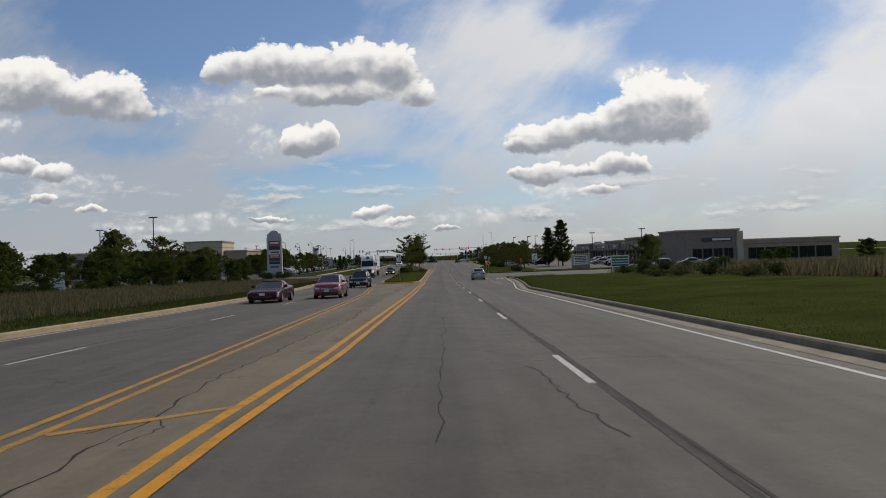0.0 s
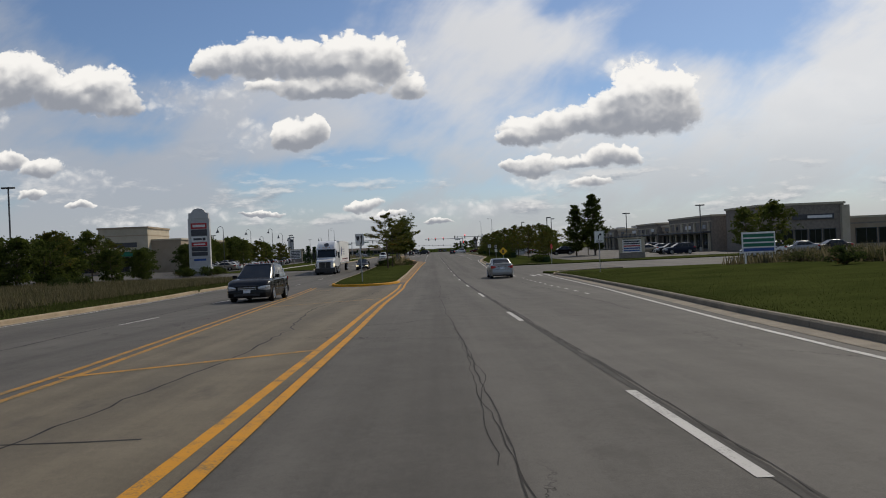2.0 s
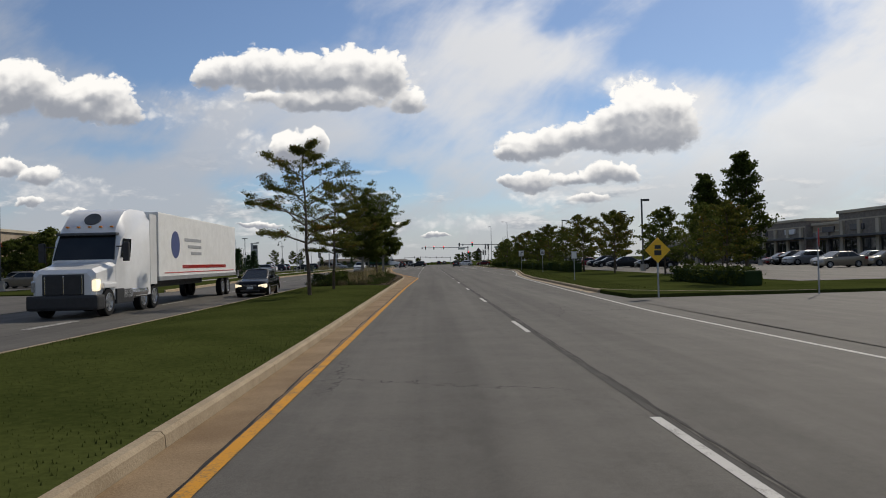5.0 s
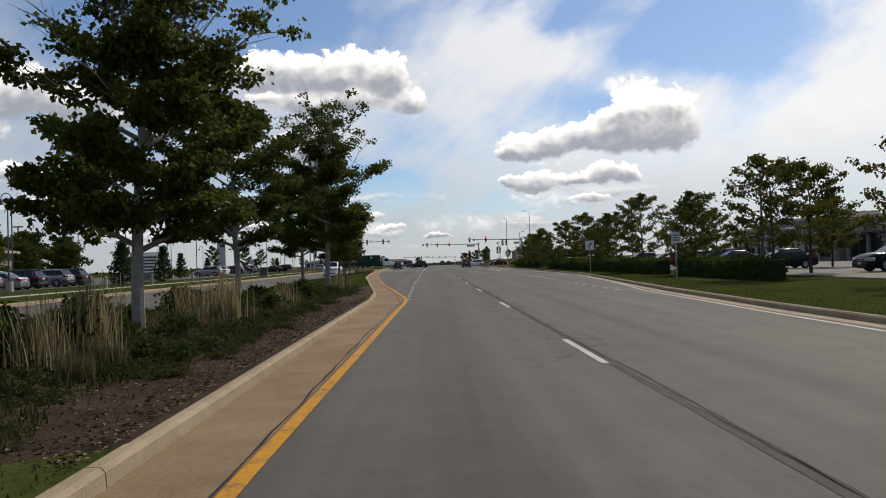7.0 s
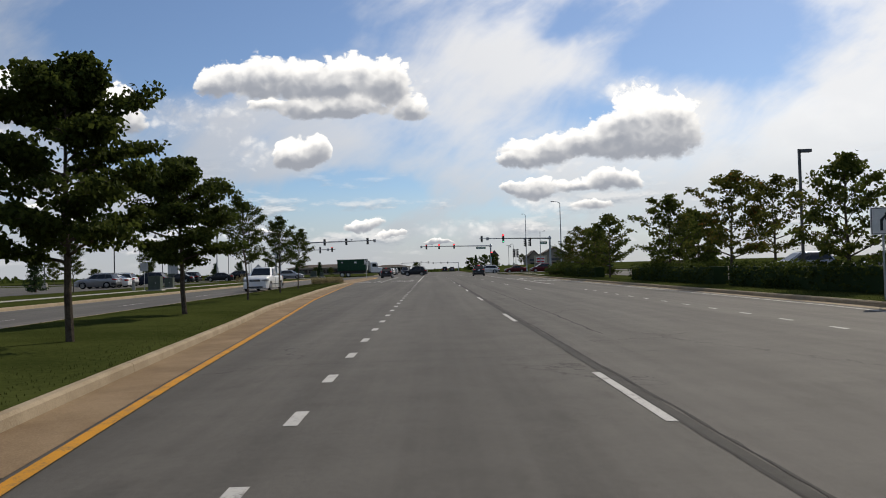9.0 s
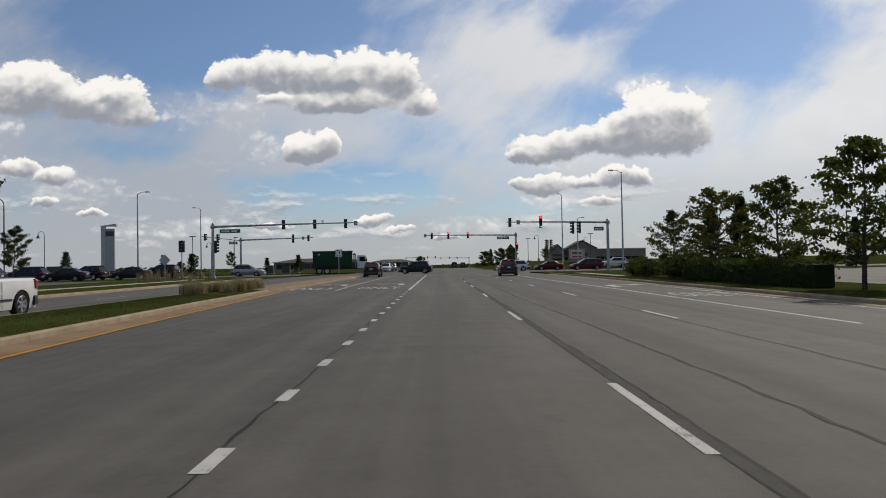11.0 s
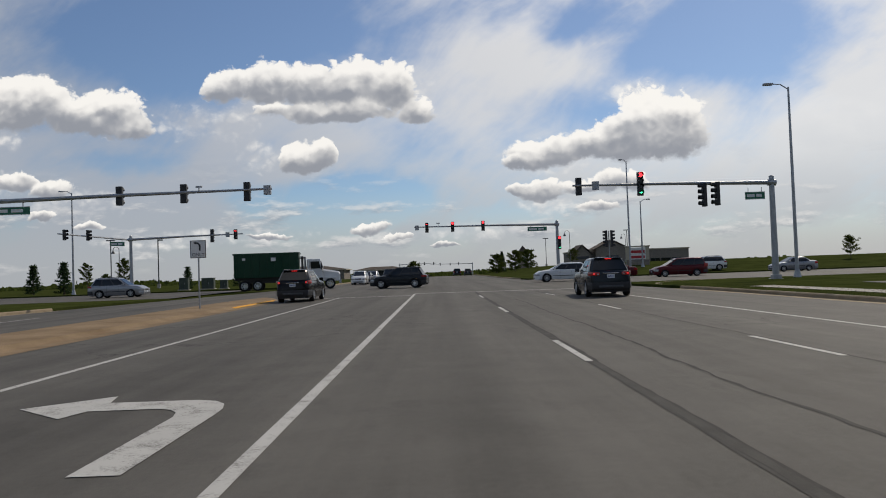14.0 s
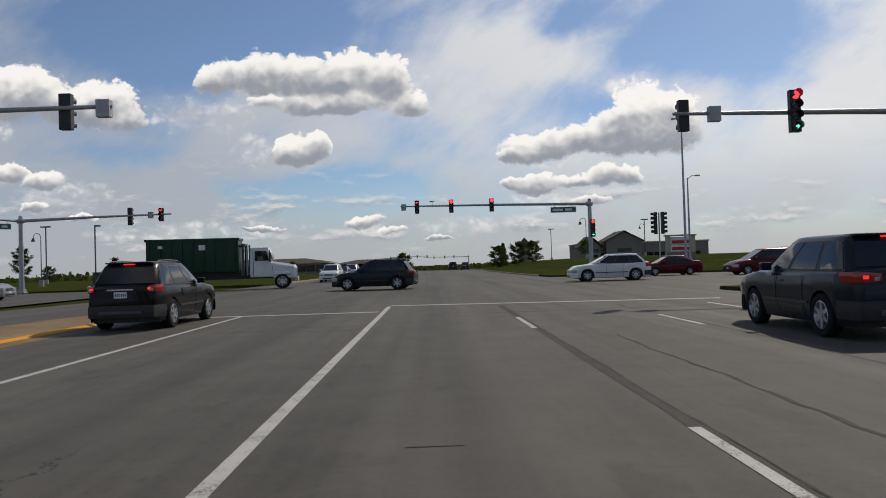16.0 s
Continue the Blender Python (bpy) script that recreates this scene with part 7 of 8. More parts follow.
def corner_store():
    """A tall pale shop block with corner pillar and a lower long wing, facing the lawn."""
    t = thing("corner_store", pose(48.6, 148.5, 0.1), "pale masonry store with a dark sign band", "building")
    block(t, "shop_front", (0, 0, 0), (12.8, 12, 6.7), STONE)
    part("corner_pillar", boxes(((12.2, -0.5, 0), (13.4, 0.5, 6.4)), bevel=0.04), STUCCO, t)
    part("base_course", boxes(((-0.06, -0.08, 0), (12.2, 0, 0.9)), bevel=0.02), STUCCO_TAN, t)
    part("shop_sign", boxes(((5.0, -0.2, 4.4), (11.2, 0, 5.2)), bevel=0.03), SIGN_DARK, t)
    part("sign_mark", boxes(((7.2, -0.24, 4.6), (10.9, -0.18, 5.0))), WHITE, t)
    shop_windows(t, 3.0, 11.6, 0, 0.5, 3.0, 4)
    block(t, "wing", (13.0, 1.2, 0), (34, 14, 4.5), STUCCO_TAN)
    part("wing_band", boxes(((13.1, 1.1, 3.5), (34, 1.2, 3.75))), STONE, t)
    shop_windows(t, 15, 32.5, 1.2, 0.5, 2.9, 5)


def shop_north_east():
    """Stone-faced shop with a gabled porch and a tower roof behind the crossing."""
    t = thing("shop_building", pose(53, 470, -0.4 + road_z(470), 0, 0, 0), "masonry shop with a gabled porch beyond the crossing", "building")
    block(t, "wall", (-15, 0, 0), (17, 18, 5.9), STONE)
    shop_windows(t, -14, -9.5, 0, 0.4, 3.4, 2)
    shop_windows(t, 0, 15, 0, 0.4, 3.4, 5)
    for x0, x1, h in ((-9.5, -0.5, 8.6), (-15.5, -11, 7.4)):
        part("porch", plate([(x0, 0), (x1, 0), (x1, h - 2.2), ((x0 + x1) / 2, h), (x0, h - 2.2)], -2.0, 6.0), STONE, t)
        bm = bmesh.new()
        c = (x0 + x1) / 2
        for a, b in (((x0 - 0.6, h - 2.5), (c, h + 0.15)), ((x1 + 0.6, h - 2.5), (c, h + 0.15))):
            v = [bm.verts.new(p) for p in ((a[0], -2.5, a[1]), (b[0], -2.5, b[1]), (b[0], 7, b[1]), (a[0], 7, a[1]), (a[0], -2.5, a[1] + 0.25), (b[0], -2.5, b[1] + 0.25), (b[0], 7, b[1] + 0.25), (a[0], 7, a[1] + 0.25))]
            for f in ((0, 1, 2, 3), (4, 5, 6, 7), (0, 1, 5, 4), (0, 3, 7, 4), (2, 3, 7, 6)):
                bm.faces.new([v[i] for i in f])
        part("roof", bm, BROWN_ROOF, t)
        part("entrance", boxes(((c - 1.6, -2.08, 0), (c + 1.6, -1.98, 3.0)), bevel=0.02), GLASS, t)
        part("shop_sign", boxes(((c - 1.8, -2.12, 3.7), (c + 1.8, -2.0, 4.5)), bevel=0.02), SIGN_DARK, t)
    t2 = thing("clock_tower", pose(27, 500, road_z(500) - 0.2), "square tower with a peaked roof beyond the crossing", "tower")
    part("shaft", boxes(((-1.5, -1.5, 0), (1.5, 1.5, 6.6))), STONE, t2)
    bm = bmesh.new()
    lo = [bm.verts.new(p) for p in ((-2, -2, 6.5), (2, -2, 6.5), (2, 2, 6.5), (-2, 2, 6.5))]
    top = bm.verts.new((0, 0, 9.2))
    bm.faces.new(lo[::-1])
    for i in range(4):
        bm.faces.new((lo[i], lo[(i + 1) % 4], top))
    part("roof", bm, BROWN_ROOF, t2)
    part("clock_face", bar([(0, -1.5, 5.4), (0, -1.58, 5.4)], 0.7, 18), WHITE, t2)


store_west()
plaza_east()
corner_store()
shop_north_east()
hip_house("brown_roof_building", -56, 222, 4, 16, 14, 4.0, 3.0, STONE, "low stone building with a brown hipped roof")
hip_house("far_building", -42, 480, 0, 30, 14, 3.0, 1.2, STONE, "low dark building on the far horizon")
hip_house("far_building", -16, 470, 0, 14, 8, 2.4, 0.8, STONE, "low flat dark building beyond the queue")


# far signals down the road
t = mast(13.5, 560, -17, 5.4 + 0.0, "signal mast far down the road", "far signal masts")
t.location.z = road_z(560) + 0.1
for xx in (-13, -9, -5.5):
    signal_head(t, xx, -0.16, 5.4, 0, ("o", "o", "o"))
t = mast(-15, 545, 14, 5.4, "signal mast far down the road", "far signal masts")
t.location.z = road_z(545) + 0.1
for xx in (6, 9.5, 13):
    signal_head(t, xx, -0.16, 5.4, 0, ("o", "o", "o"))

# pavements along the verges
for name, x0, x1, y0, y1 in (("pavement_west", -26.2, -24.8, 152, 300), ("pavement_east", 13.9, 15.1, 280, 300)):
    rows = [[(x, float(y), land_z(x, float(y)) + 0.012) for x in (x0, x1)] for y in np.linspace(y0, y1, 40)]
    tagged(new(name, sheet(name, rows, PAVING)), "pale concrete pavement across the verge", "pavement", kind="structure")

# ---- vehicles ----
def paint(name, color, metal=0.55, rough=0.3):
    return material(name, tuple(c * 0.85 for c in color), color, rough=rough, metal=metal, scale=2.0, fine=200.0, bump=0.0, coat=0.5 if max(color) > 0.1 else 0.12, rvar=0.05, spec=0.5 if max(color) > 0.1 else 0.15)


P_SILVER = paint("silver_paint", (0.28, 0.29, 0.295), 0.6)
P_BLACK = paint("black_paint", (0.004, 0.0044, 0.0056), 0.0, 0.2)
P_CHARCOAL = paint("charcoal_paint", (0.022, 0.025, 0.028), 0.2)
P_GREYBLUE = paint("grey_blue_paint", (0.02, 0.026, 0.031), 0.2, 0.22)
P_WHITE = paint("white_paint", (0.74, 0.74, 0.73), 0.0)
P_RED = paint("red_paint", (0.17, 0.009, 0.013), 0.2)
P_MAROON = paint("maroon_paint", (0.10, 0.014, 0.018), 0.4)
P_WINE = paint("wine_paint", (0.045, 0.006, 0.009), 0.1)
P_NAVY = paint("navy_paint", (0.012, 0.018, 0.036), 0.2)
P_LIGHT = paint("light_grey_paint", (0.30, 0.31, 0.33), 0.6)
P_GREEN = paint("dark_green_paint", (0.012, 0.055, 0.03), 0.1, 0.45)
P_TAN = paint("tan_paint", (0.28, 0.24, 0.18), 0.4)


def wheel_meshes(r, width):
    """Tyre and spoked rim, axle along x, outer side +x."""
    bm = bmesh.new()
    prof = [(-width / 2, r * 0.64), (-width / 2, r * 0.93), (-width / 2 + 0.03, r), (width / 2 - 0.03, r), (width / 2, r * 0.93), (width / 2 - 0.005, r * 0.66)]
    n = 20
    rings = [[bm.verts.new((x, q * math.cos(2 * math.pi * k / n), q * math.sin(2 * math.pi * k / n))) for k in range(n)] for x, q in prof]
    for a, b in zip(rings, rings[1:]):
        for k in range(n):
            bm.faces.new((a[k], a[(k + 1) % n], b[(k + 1) % n], b[k]))
    tyre = finish(bm, "tyre", TYRE, True)
    bm = bmesh.new()
    prof = [(width / 2 - 0.01, r * 0.67), (width / 2, r * 0.62), (width / 2 - 0.05, r * 0.58), (width / 2 - 0.1, r * 0.5)]
    rings = [[bm.verts.new((x, q * math.cos(2 * math.pi * k / n), q * math.sin(2 * math.pi * k / n))) for k in range(n)] for x, q in prof]
    for a, b in zip(rings, rings[1:]):
        for k in range(n):
            bm.faces.new((a[k], a[(k + 1) % n], b[(k + 1) % n], b[k]))
    for k in range(6):
        a = 2 * math.pi * k / 6
        t = Matrix.Rotation(a, 4, "X")
        w = r * 0.075
        vs = [t @ Vector(c) for c in ((width / 2 - 0.02, -w * 1.5, r * 0.1), (width / 2 - 0.02, w * 1.5, r * 0.1), (width / 2 - 0.012, w, r * 0.64), (width / 2 - 0.012, -w, r * 0.64),
                                      (width / 2 - 0.06, -w * 1.5, r * 0.1), (width / 2 - 0.06, w * 1.5, r * 0.1), (width / 2 - 0.06, w, r * 0.64), (width / 2 - 0.06, -w, r * 0.64))]
        vs = [bm.verts.new(v) for v in vs]
        for f in ((0, 1, 2, 3), (0, 3, 7, 4), (1, 5, 6, 2), (3, 2, 6, 7), (0, 4, 5, 1)):
            bm.faces.new([vs[i] for i in f])
    tube(bm, [(width / 2 - 0.07, 0, 0), (width / 2 - 0.005, 0, 0)], r * 0.15, 12)
    rim = finish(bm, "rim", RIM)
    return tyre, rim


WHEELS = {}


def add_wheel(parent, x, y, r, width=0.22):
    key = (r, width)
    if key not in WHEELS:
        WHEELS[key] = wheel_meshes(r, width)
    tyre, rim = WHEELS[key]
    hub = new("wheel")
    hub.parent = parent
    hub.matrix_basis = pose(x, y, r, 0, 0, 0 if x > 0 else 180)
    for n, me in (("tyre", tyre), ("rim", rim)):
        o = new(n, me)
        o.parent = hub
    return hub


def quad_panel(corners, out, thick=0.012):
    """A thin curved-off pane on four corners, pushed outwards."""
    bm = bmesh.new()
    c = [Vector(p) for p in corners]
    n = (c[1] - c[0]).cross(c[3] - c[0]).normalized()
    if n.dot(Vector(out)) < 0:
        n = -n
    a = [bm.verts.new(p + n * thick) for p in c]
    b = [bm.verts.new(p - n * thick) for p in c]
    bm.faces.new(a)
    bm.faces.new(b[::-1])
    for i in range(4):
        bm.faces.new((a[i], b[i], b[(i + 1) % 4], a[(i + 1) % 4]))
    return bm


def wrap(L, W, x0, x1, z0, z1, off, round_z=0.02, deep=0.05, front=False, pinch=0.0):
    """A lamp or bumper skin that follows the rounded plan of the car's end, from x0 to x1 as parts of the half width."""
    bm = bmesh.new()
    prev = None
    n = 14
    for i in range(n + 1):
        u = x0 + (x1 - x0) * i / n
        curl = 0.5 * (max(0.0, abs(u) - 0.8) / 0.2) ** 2
        y = -L / 2 + curl
        nx, ny = (math.copysign(min(1.0, max(0.0, abs(u) - 0.8) / 0.2), u), -1.0)
        k = math.hypot(nx * 1.6, ny)
        nx, ny = nx * 1.6 / k, ny / k
        x = u * W / 2
        ring = []
        inward = (abs(x1) - abs(u)) / max(1e-6, abs(abs(x1) - abs(x0))) if abs(x1) > abs(x0) else (abs(x0) - abs(u)) / max(1e-6, abs(abs(x0) - abs(x1)))
        half = (z1 - z0) / 2 * (1 - pinch * max(0.0, inward - 0.3) ** 1.6 / 0.56)
        mid = (z0 + z1) / 2 + pinch * 0.03 * (1 - inward)
        rz = min(round_z, half * 0.7)
        for d, z in ((-deep, mid - half), (off * 0.6, mid - half), (off, mid - half + rz), (off, mid + half - rz), (off * 0.6, mid + half), (-deep, mid + half)):
            px2, py2 = x + nx * d, y + ny * d
            ring.append(bm.verts.new((px2, -py2 if front else py2, z)))
        if prev:
            for j in range(5):
                bm.faces.new((prev[j], prev[j + 1], ring[j + 1], ring[j]))
        else:
            bm.faces.new(ring)
        prev = ring
    bm.faces.new(prev)
    return bm


def bilerp(q, s, t):
    a, b, c, d = [Vector(v) for v in q]
    return (a * (1 - s) + b * s) * (1 - t) + (d * (1 - s) + c * s) * t


SEDAN = dict(L=4.53, W=1.70, H=1.48, base=2.6, rear=-1.27, r=0.31, top=[(-2.26, 0.9), (-2.12, 1.02), (-1.75, 1.055), (-1.45, 1.04), (-0.9, 0.99), (0.9, 0.94), (1.3, 0.93), (2.0, 0.8), (2.26, 0.66)],
             glass=(-1.78, -0.98, 0.3, 1.2), roof=0.74, belt=0.95, panes=((0.11, 0.45), (0.49, 0.9)), spoiler=True, lamp_z=(0.73, 0.94), lamp_w=0.52, plate=0.71, bumper=0.27)
SUV = dict(L=4.62, W=1.84, H=1.68, base=2.68, rear=-1.36, r=0.36, top=[(-2.31, 1.02), (-2.2, 1.08), (-1.0, 1.07), (0.8, 1.04), (1.2, 1.06), (1.9, 0.98), (2.31, 0.78)],
           glass=(-2.16, -1.75, 0.2, 1.16), roof=0.72, belt=1.05, panes=((0.06, 0.28), (0.33, 0.62), (0.66, 0.93)), rails=True, lamp_z=(0.9, 1.06))
HATCH = dict(L=4.04, W=1.72, H=1.46, base=2.57, rear=-1.26, r=0.31, top=[(-2.02, 0.92), (-1.9, 1.0), (-0.9, 0.98), (0.9, 0.95), (1.15, 0.97), (1.7, 0.86), (2.02, 0.68)],
             glass=(-1.86, -1.3, 0.3, 1.25), roof=0.73, belt=0.95, panes=((0.08, 0.22), (0.26, 0.56), (0.6, 0.92)), lamp_z=(0.82, 1.06))
CROSSOVER = dict(L=5.0, W=1.93, H=1.68, base=2.99, rear=-1.5, r=0.38, top=[(-2.5, 1.0), (-2.35, 1.12), (-1.0, 1.08), (0.8, 1.04), (1.2, 1.06), (2.1, 0.96), (2.5, 0.72)],
                 glass=(-2.3, -1.7, 0.15, 1.25), roof=0.72, belt=1.06, panes=((0.08, 0.3), (0.34, 0.62), (0.66, 0.93)), lamp_z=(0.85, 1.08))
VAN = dict(L=5.1, W=1.98, H=1.76, base=3.03, rear=-1.45, r=0.34, top=[(-2.55, 0.98), (-2.45, 1.06), (1.2, 1.02), (1.5, 1.04), (2.1, 0.92), (2.55, 0.7)],
           glass=(-2.42, -2.15, 0.35, 1.5), roof=0.76, belt=1.03, panes=((0.05, 0.3), (0.34, 0.64), (0.68, 0.93)), lamp_z=(0.85, 1.2))
PICKUP = dict(L=5.6, W=1.98, H=1.86, base=3.5, rear=-1.7, r=0.39, top=[(-2.8, 1.1), (-2.7, 1.16), (-0.75, 1.16), (0.8, 1.14), (1.3, 1.2), (2.3, 1.14), (2.8, 0.96)],
              glass=(-0.85, -0.6, 0.55, 1.2), roof=0.74, belt=1.14, panes=((0.1, 0.46), (0.52, 0.9)), bed=True, lamp_z=(0.82, 1.12))


def car(name, m, body_mat, spec, label, category, group="", lit=False, brake=False, rails=None, full=True):
    """A road vehicle facing local +y: lofted body with wheel arches, cabin, panes, wheels, lamps and trim."""
    t = thing(name, m, label, category, group)
    L, W, H, r = spec["L"], spec["W"], spec["H"], spec["r"]
    yr = spec["rear"]
    yf = yr + spec["base"]
    ra = r * 1.13
    ys = set([-L / 2, -L / 2 + 0.05, -L / 2 + 0.14, -L / 2 + 0.3, L / 2, L / 2 - 0.05, L / 2 - 0.15, L / 2 - 0.34, -0.35, 0.0, 0.4, 0.8] + [q[0] for q in spec["top"]])
    for yc in (yr, yf):
        ys -= {q for q in ys if abs(q - yc) < ra + 0.03}
        ys |= {yc + ra * math.sin(radians(a)) for a in (-90, -72, -52, -32, -11, 11, 32, 52, 72, 90)} | {yc - ra - 0.01, yc + ra + 0.01}
    bm = bmesh.new()
    prev = None
    for y in sorted(q for q in ys if -L / 2 <= q <= L / 2):
        end = min(y + L / 2, L / 2 - y)
        plan = 0.80 + 0.20 * min(1, (end / 0.5)) ** 0.5
        w = W / 2 * plan
        zt = lerp_table(spec["top"], y)
        zs = r * 0.62
        lift = 0.0
        if end < 0.14:
            lift = (0.14 - end) / 0.14
        zs += lift * 0.16
        zt -= lift * 0.07
        for yc in (yr, yf):
            if abs(y - yc) <= ra + 1e-6:
                zs = max(zs, r + math.sqrt(max(0, ra * ra - (y - yc) ** 2)))
        zt = max(zt, zs + 0.1)
        def flank(z, top=zt, half=w):
            h = (z - 0.2) / max(0.2, top - 0.2)
            return half * (1 - 0.07 * max(0.0, 1 - h / 0.58) ** 2 - 0.035 * max(0.0, (h - 0.58) / 0.42) ** 2)
        levels = [zs + (zt - 0.07 - zs) * q for q in (0.0, 0.12, 0.35, 0.6, 0.82, 1.0)]
        prof = [(flank(z), z) for z in levels] + [(w * 0.925, zt - 0.014), (w * 0.8, zt + 0.016), (w * 0.4, zt + 0.034)]
        ring = [bm.verts.new((a, y, b)) for a, b in prof] + [bm.verts.new((-a, y, b)) for a, b in prof[::-1]]
        if prev:
            for k in range(len(ring) - 1):
                bm.faces.new((prev[k], prev[k + 1], ring[k + 1], ring[k]))
        else:
            bm.faces.new(ring)
        prev = ring
    bm.faces.new(prev)
    part("body", bm, body_mat, t, smooth=True)
    part("underbody", boxes(((-W * 0.42, -L / 2 + 0.25, r * 0.55), (W * 0.42, L / 2 - 0.25, r * 1.7))), BLACK, t)
    # cabin: rounded slices from the belt up to the domed roof
    yd, yc2, yb, ya = spec["glass"]
    zb = spec["belt"] - 0.03
    wb, wr = W / 2 * 0.93, W / 2 * spec["roof"]
    za = lerp_table(spec["top"], ya) - 0.02

    def side_at(s, f):
        """A place on the right flank of the cabin: s along it from the back, f up it."""
        y0, y1 = yd + (yc2 - yd) * f ** 1.15, ya + (yb - ya) * f ** 0.92
        w = wb + (wr - wb) * f ** 1.35
        y = y0 + (y1 - y0) * s
        low = zb + (za - zb) * max(0, s - 0.6) / 0.4
        narrow = 1 - 0.10 * max(0, (s - 0.72) / 0.28) ** 2 - 0.07 * max(0, (0.16 - s) / 0.16) ** 2
        return Vector((w * narrow, y, low + (H - 0.07 - low) * f))
    bm = bmesh.new()
    prev = None
    stations = [0, 0.03, 0.09, 0.2, 0.4, 0.6, 0.8, 0.92, 0.97, 1]
    for f, inset, lift in [(q / 6, 0.0, 0.0) for q in range(7)] + [(1, 0.05, 0.04), (1, 0.16, 0.062), (1, 0.4, 0.075)]:
        flank = [side_at(s, f) for s in stations]
        for q, p in enumerate(flank):
            e = min(q, len(flank) - 1 - q)
            p.x *= (0.93, 0.975, 1.0)[min(e, 2)]
            if inset:
                p.x -= min(inset, p.x * 0.9) * 0.95
                mid = (flank[0].y + flank[-1].y) / 2
                p.y = mid + (p.y - mid) * (1 - inset * 0.55)
                p.z += lift
        ring = [bm.verts.new(p) for p in flank] + [bm.verts.new((-p.x, p.y, p.z)) for p in flank[::-1]]
        if prev:
            n = len(ring)
            for k in range(n):
                bm.faces.new((prev[k], prev[(k + 1) % n], ring[(k + 1) % n], ring[k]))
        prev = ring
    bm.faces.new(prev)
    part("cabin", bm, body_mat, t, smooth=True)

    def flank_pane(s0, s1, f0, f1, sx, off, slant=0.0):
        bm = bmesh.new()
        grid = []
        for i in range(5):
            f = f0 + (f1 - f0) * i / 4
            row = []
            for j in range(5):
                p = side_at(s0 + slant * (i / 4) + (s1 - s0 - 2 * slant * (i / 4)) * j / 4, f)
                row.append((sx * (p.x + off), p.y, p.z + off * 0.3))
            grid.append(row)
        outer = [[bm.verts.new(p) for p in r2] for r2 in grid]
        inner = [[bm.verts.new((p[0] - sx * 0.03, p[1], p[2])) for p in r2] for r2 in grid]
        for i in range(4):
            for j in range(4):
                bm.faces.new((outer[i][j], outer[i][j + 1], outer[i + 1][j + 1], outer[i + 1][j]))
        rim = [(0, j) for j in range(5)] + [(i, 4) for i in range(1, 5)] + [(4, j) for j in range(3, -1, -1)] + [(i, 0) for i in range(3, 0, -1)]
        for k in range(len(rim)):
            (i, j), (i2, j2) = rim[k], rim[(k + 1) % len(rim)]
            bm.faces.new((outer[i][j], outer[i2][j2], inner[i2][j2], inner[i][j]))
        return bm

    def end_pane(back_end, x0, x1, f0, f1):
        s, out = (0.0, -1) if back_end else (1.0, 1)
        q = [side_at(s, f0), side_at(s, f1)]
        lo, hi = q
        wl, wh = lo.x * 0.93, hi.x * 0.93
        return quad_panel([(wl * x0, lo.y, lo.z), (wl * x1, lo.y, lo.z), (wh * x1, hi.y, hi.z), (wh * x0, hi.y, hi.z)], (0, out, 0.5), 0.014)
    p0, p1 = spec["panes"][0][0], spec["panes"][-1][1]
    for sx in (1, -1):
        part("window_band", flank_pane(p0 - 0.012, p1 + 0.012, 0.10, 0.93, sx, 0.004), BLACK, t, smooth=True)
        for s0, s1 in spec["panes"]:
            part("side_window", flank_pane(s0, s1, 0.14, 0.9, sx, 0.009), GLASS, t, smooth=True)
        mir = boxes(((sx * (W / 2 + 0.02) - 0.1, ya - 0.55, spec["belt"] + 0.02), (sx * (W / 2 + 0.02) + 0.1, ya - 0.43, spec["belt"] + 0.17)), bevel=0.03)
        part("mirror", mir, body_mat, t)
        if full:
            part("door_handle", boxes(((sx * W / 2 * 0.985 - 0.02, 0.02, spec["belt"] - 0.17), (sx * W / 2 * 0.985 + 0.02, 0.2, spec["belt"] - 0.135)), bevel=0.01), body_mat, t)
            for yy in (0.32, -0.72):
                part("door_seam", boxes(((sx * W / 2 - 0.006, yy - 0.006, r * 0.8), (sx * W / 2 + 0.0025, yy + 0.006, spec["belt"] - 0.05))), BLACK, t)
            part("side_moulding", boxes(((sx * W / 2 - 0.01, yr + ra + 0.05, 0.52), (sx * W / 2 + 0.012, yf - ra - 0.05, 0.57)), bevel=0.006), BLACK if spec is not SEDAN else body_mat, t)
    part("windshield", end_pane(False, -1.0, 1.0, 0.04, 0.95), GLASS, t)
    part("rear_window", end_pane(True, -1.0, 1.0, 0.1 if spec["H"] < 1.6 else 0.2, 0.94), GLASS, t)
    for x in (-1, 1):
        for y in (yr, yf):
            add_wheel(t, x * (W / 2 - 0.1), y, r)
    # ends
    z0, z1 = spec["lamp_z"]
    back = -L / 2
    for sx in (-1, 1):
        wide = spec.get("lamp_w", 0.62)
        lamp = part("tail_light", wrap(L, W, *sorted((sx * wide, sx * 0.97)), z0, z1, 0.02, 0.05, pinch=0.6 if H < 1.6 else 0.3), TAIL_RED, t, smooth=True)
        if brake:
            part("lit_bulb", boxes(((sx * W / 2 * 0.76 - 0.045, back - 0.027, (z0 + z1) / 2 - 0.025), (sx * W / 2 * 0.76 + 0.045, back + 0.02, (z0 + z1) / 2 + 0.035)), bevel=0.015), BRAKE_LIT, lamp)
        if full:
            part("reverse_lens", boxes(((sx * W / 2 * (wide + 0.08) - 0.04, back - 0.026, z0 + 0.03), (sx * W / 2 * (wide + 0.08) + 0.04, back + 0.02, z0 + 0.09)), bevel=0.01), HEAD_LENS, lamp)
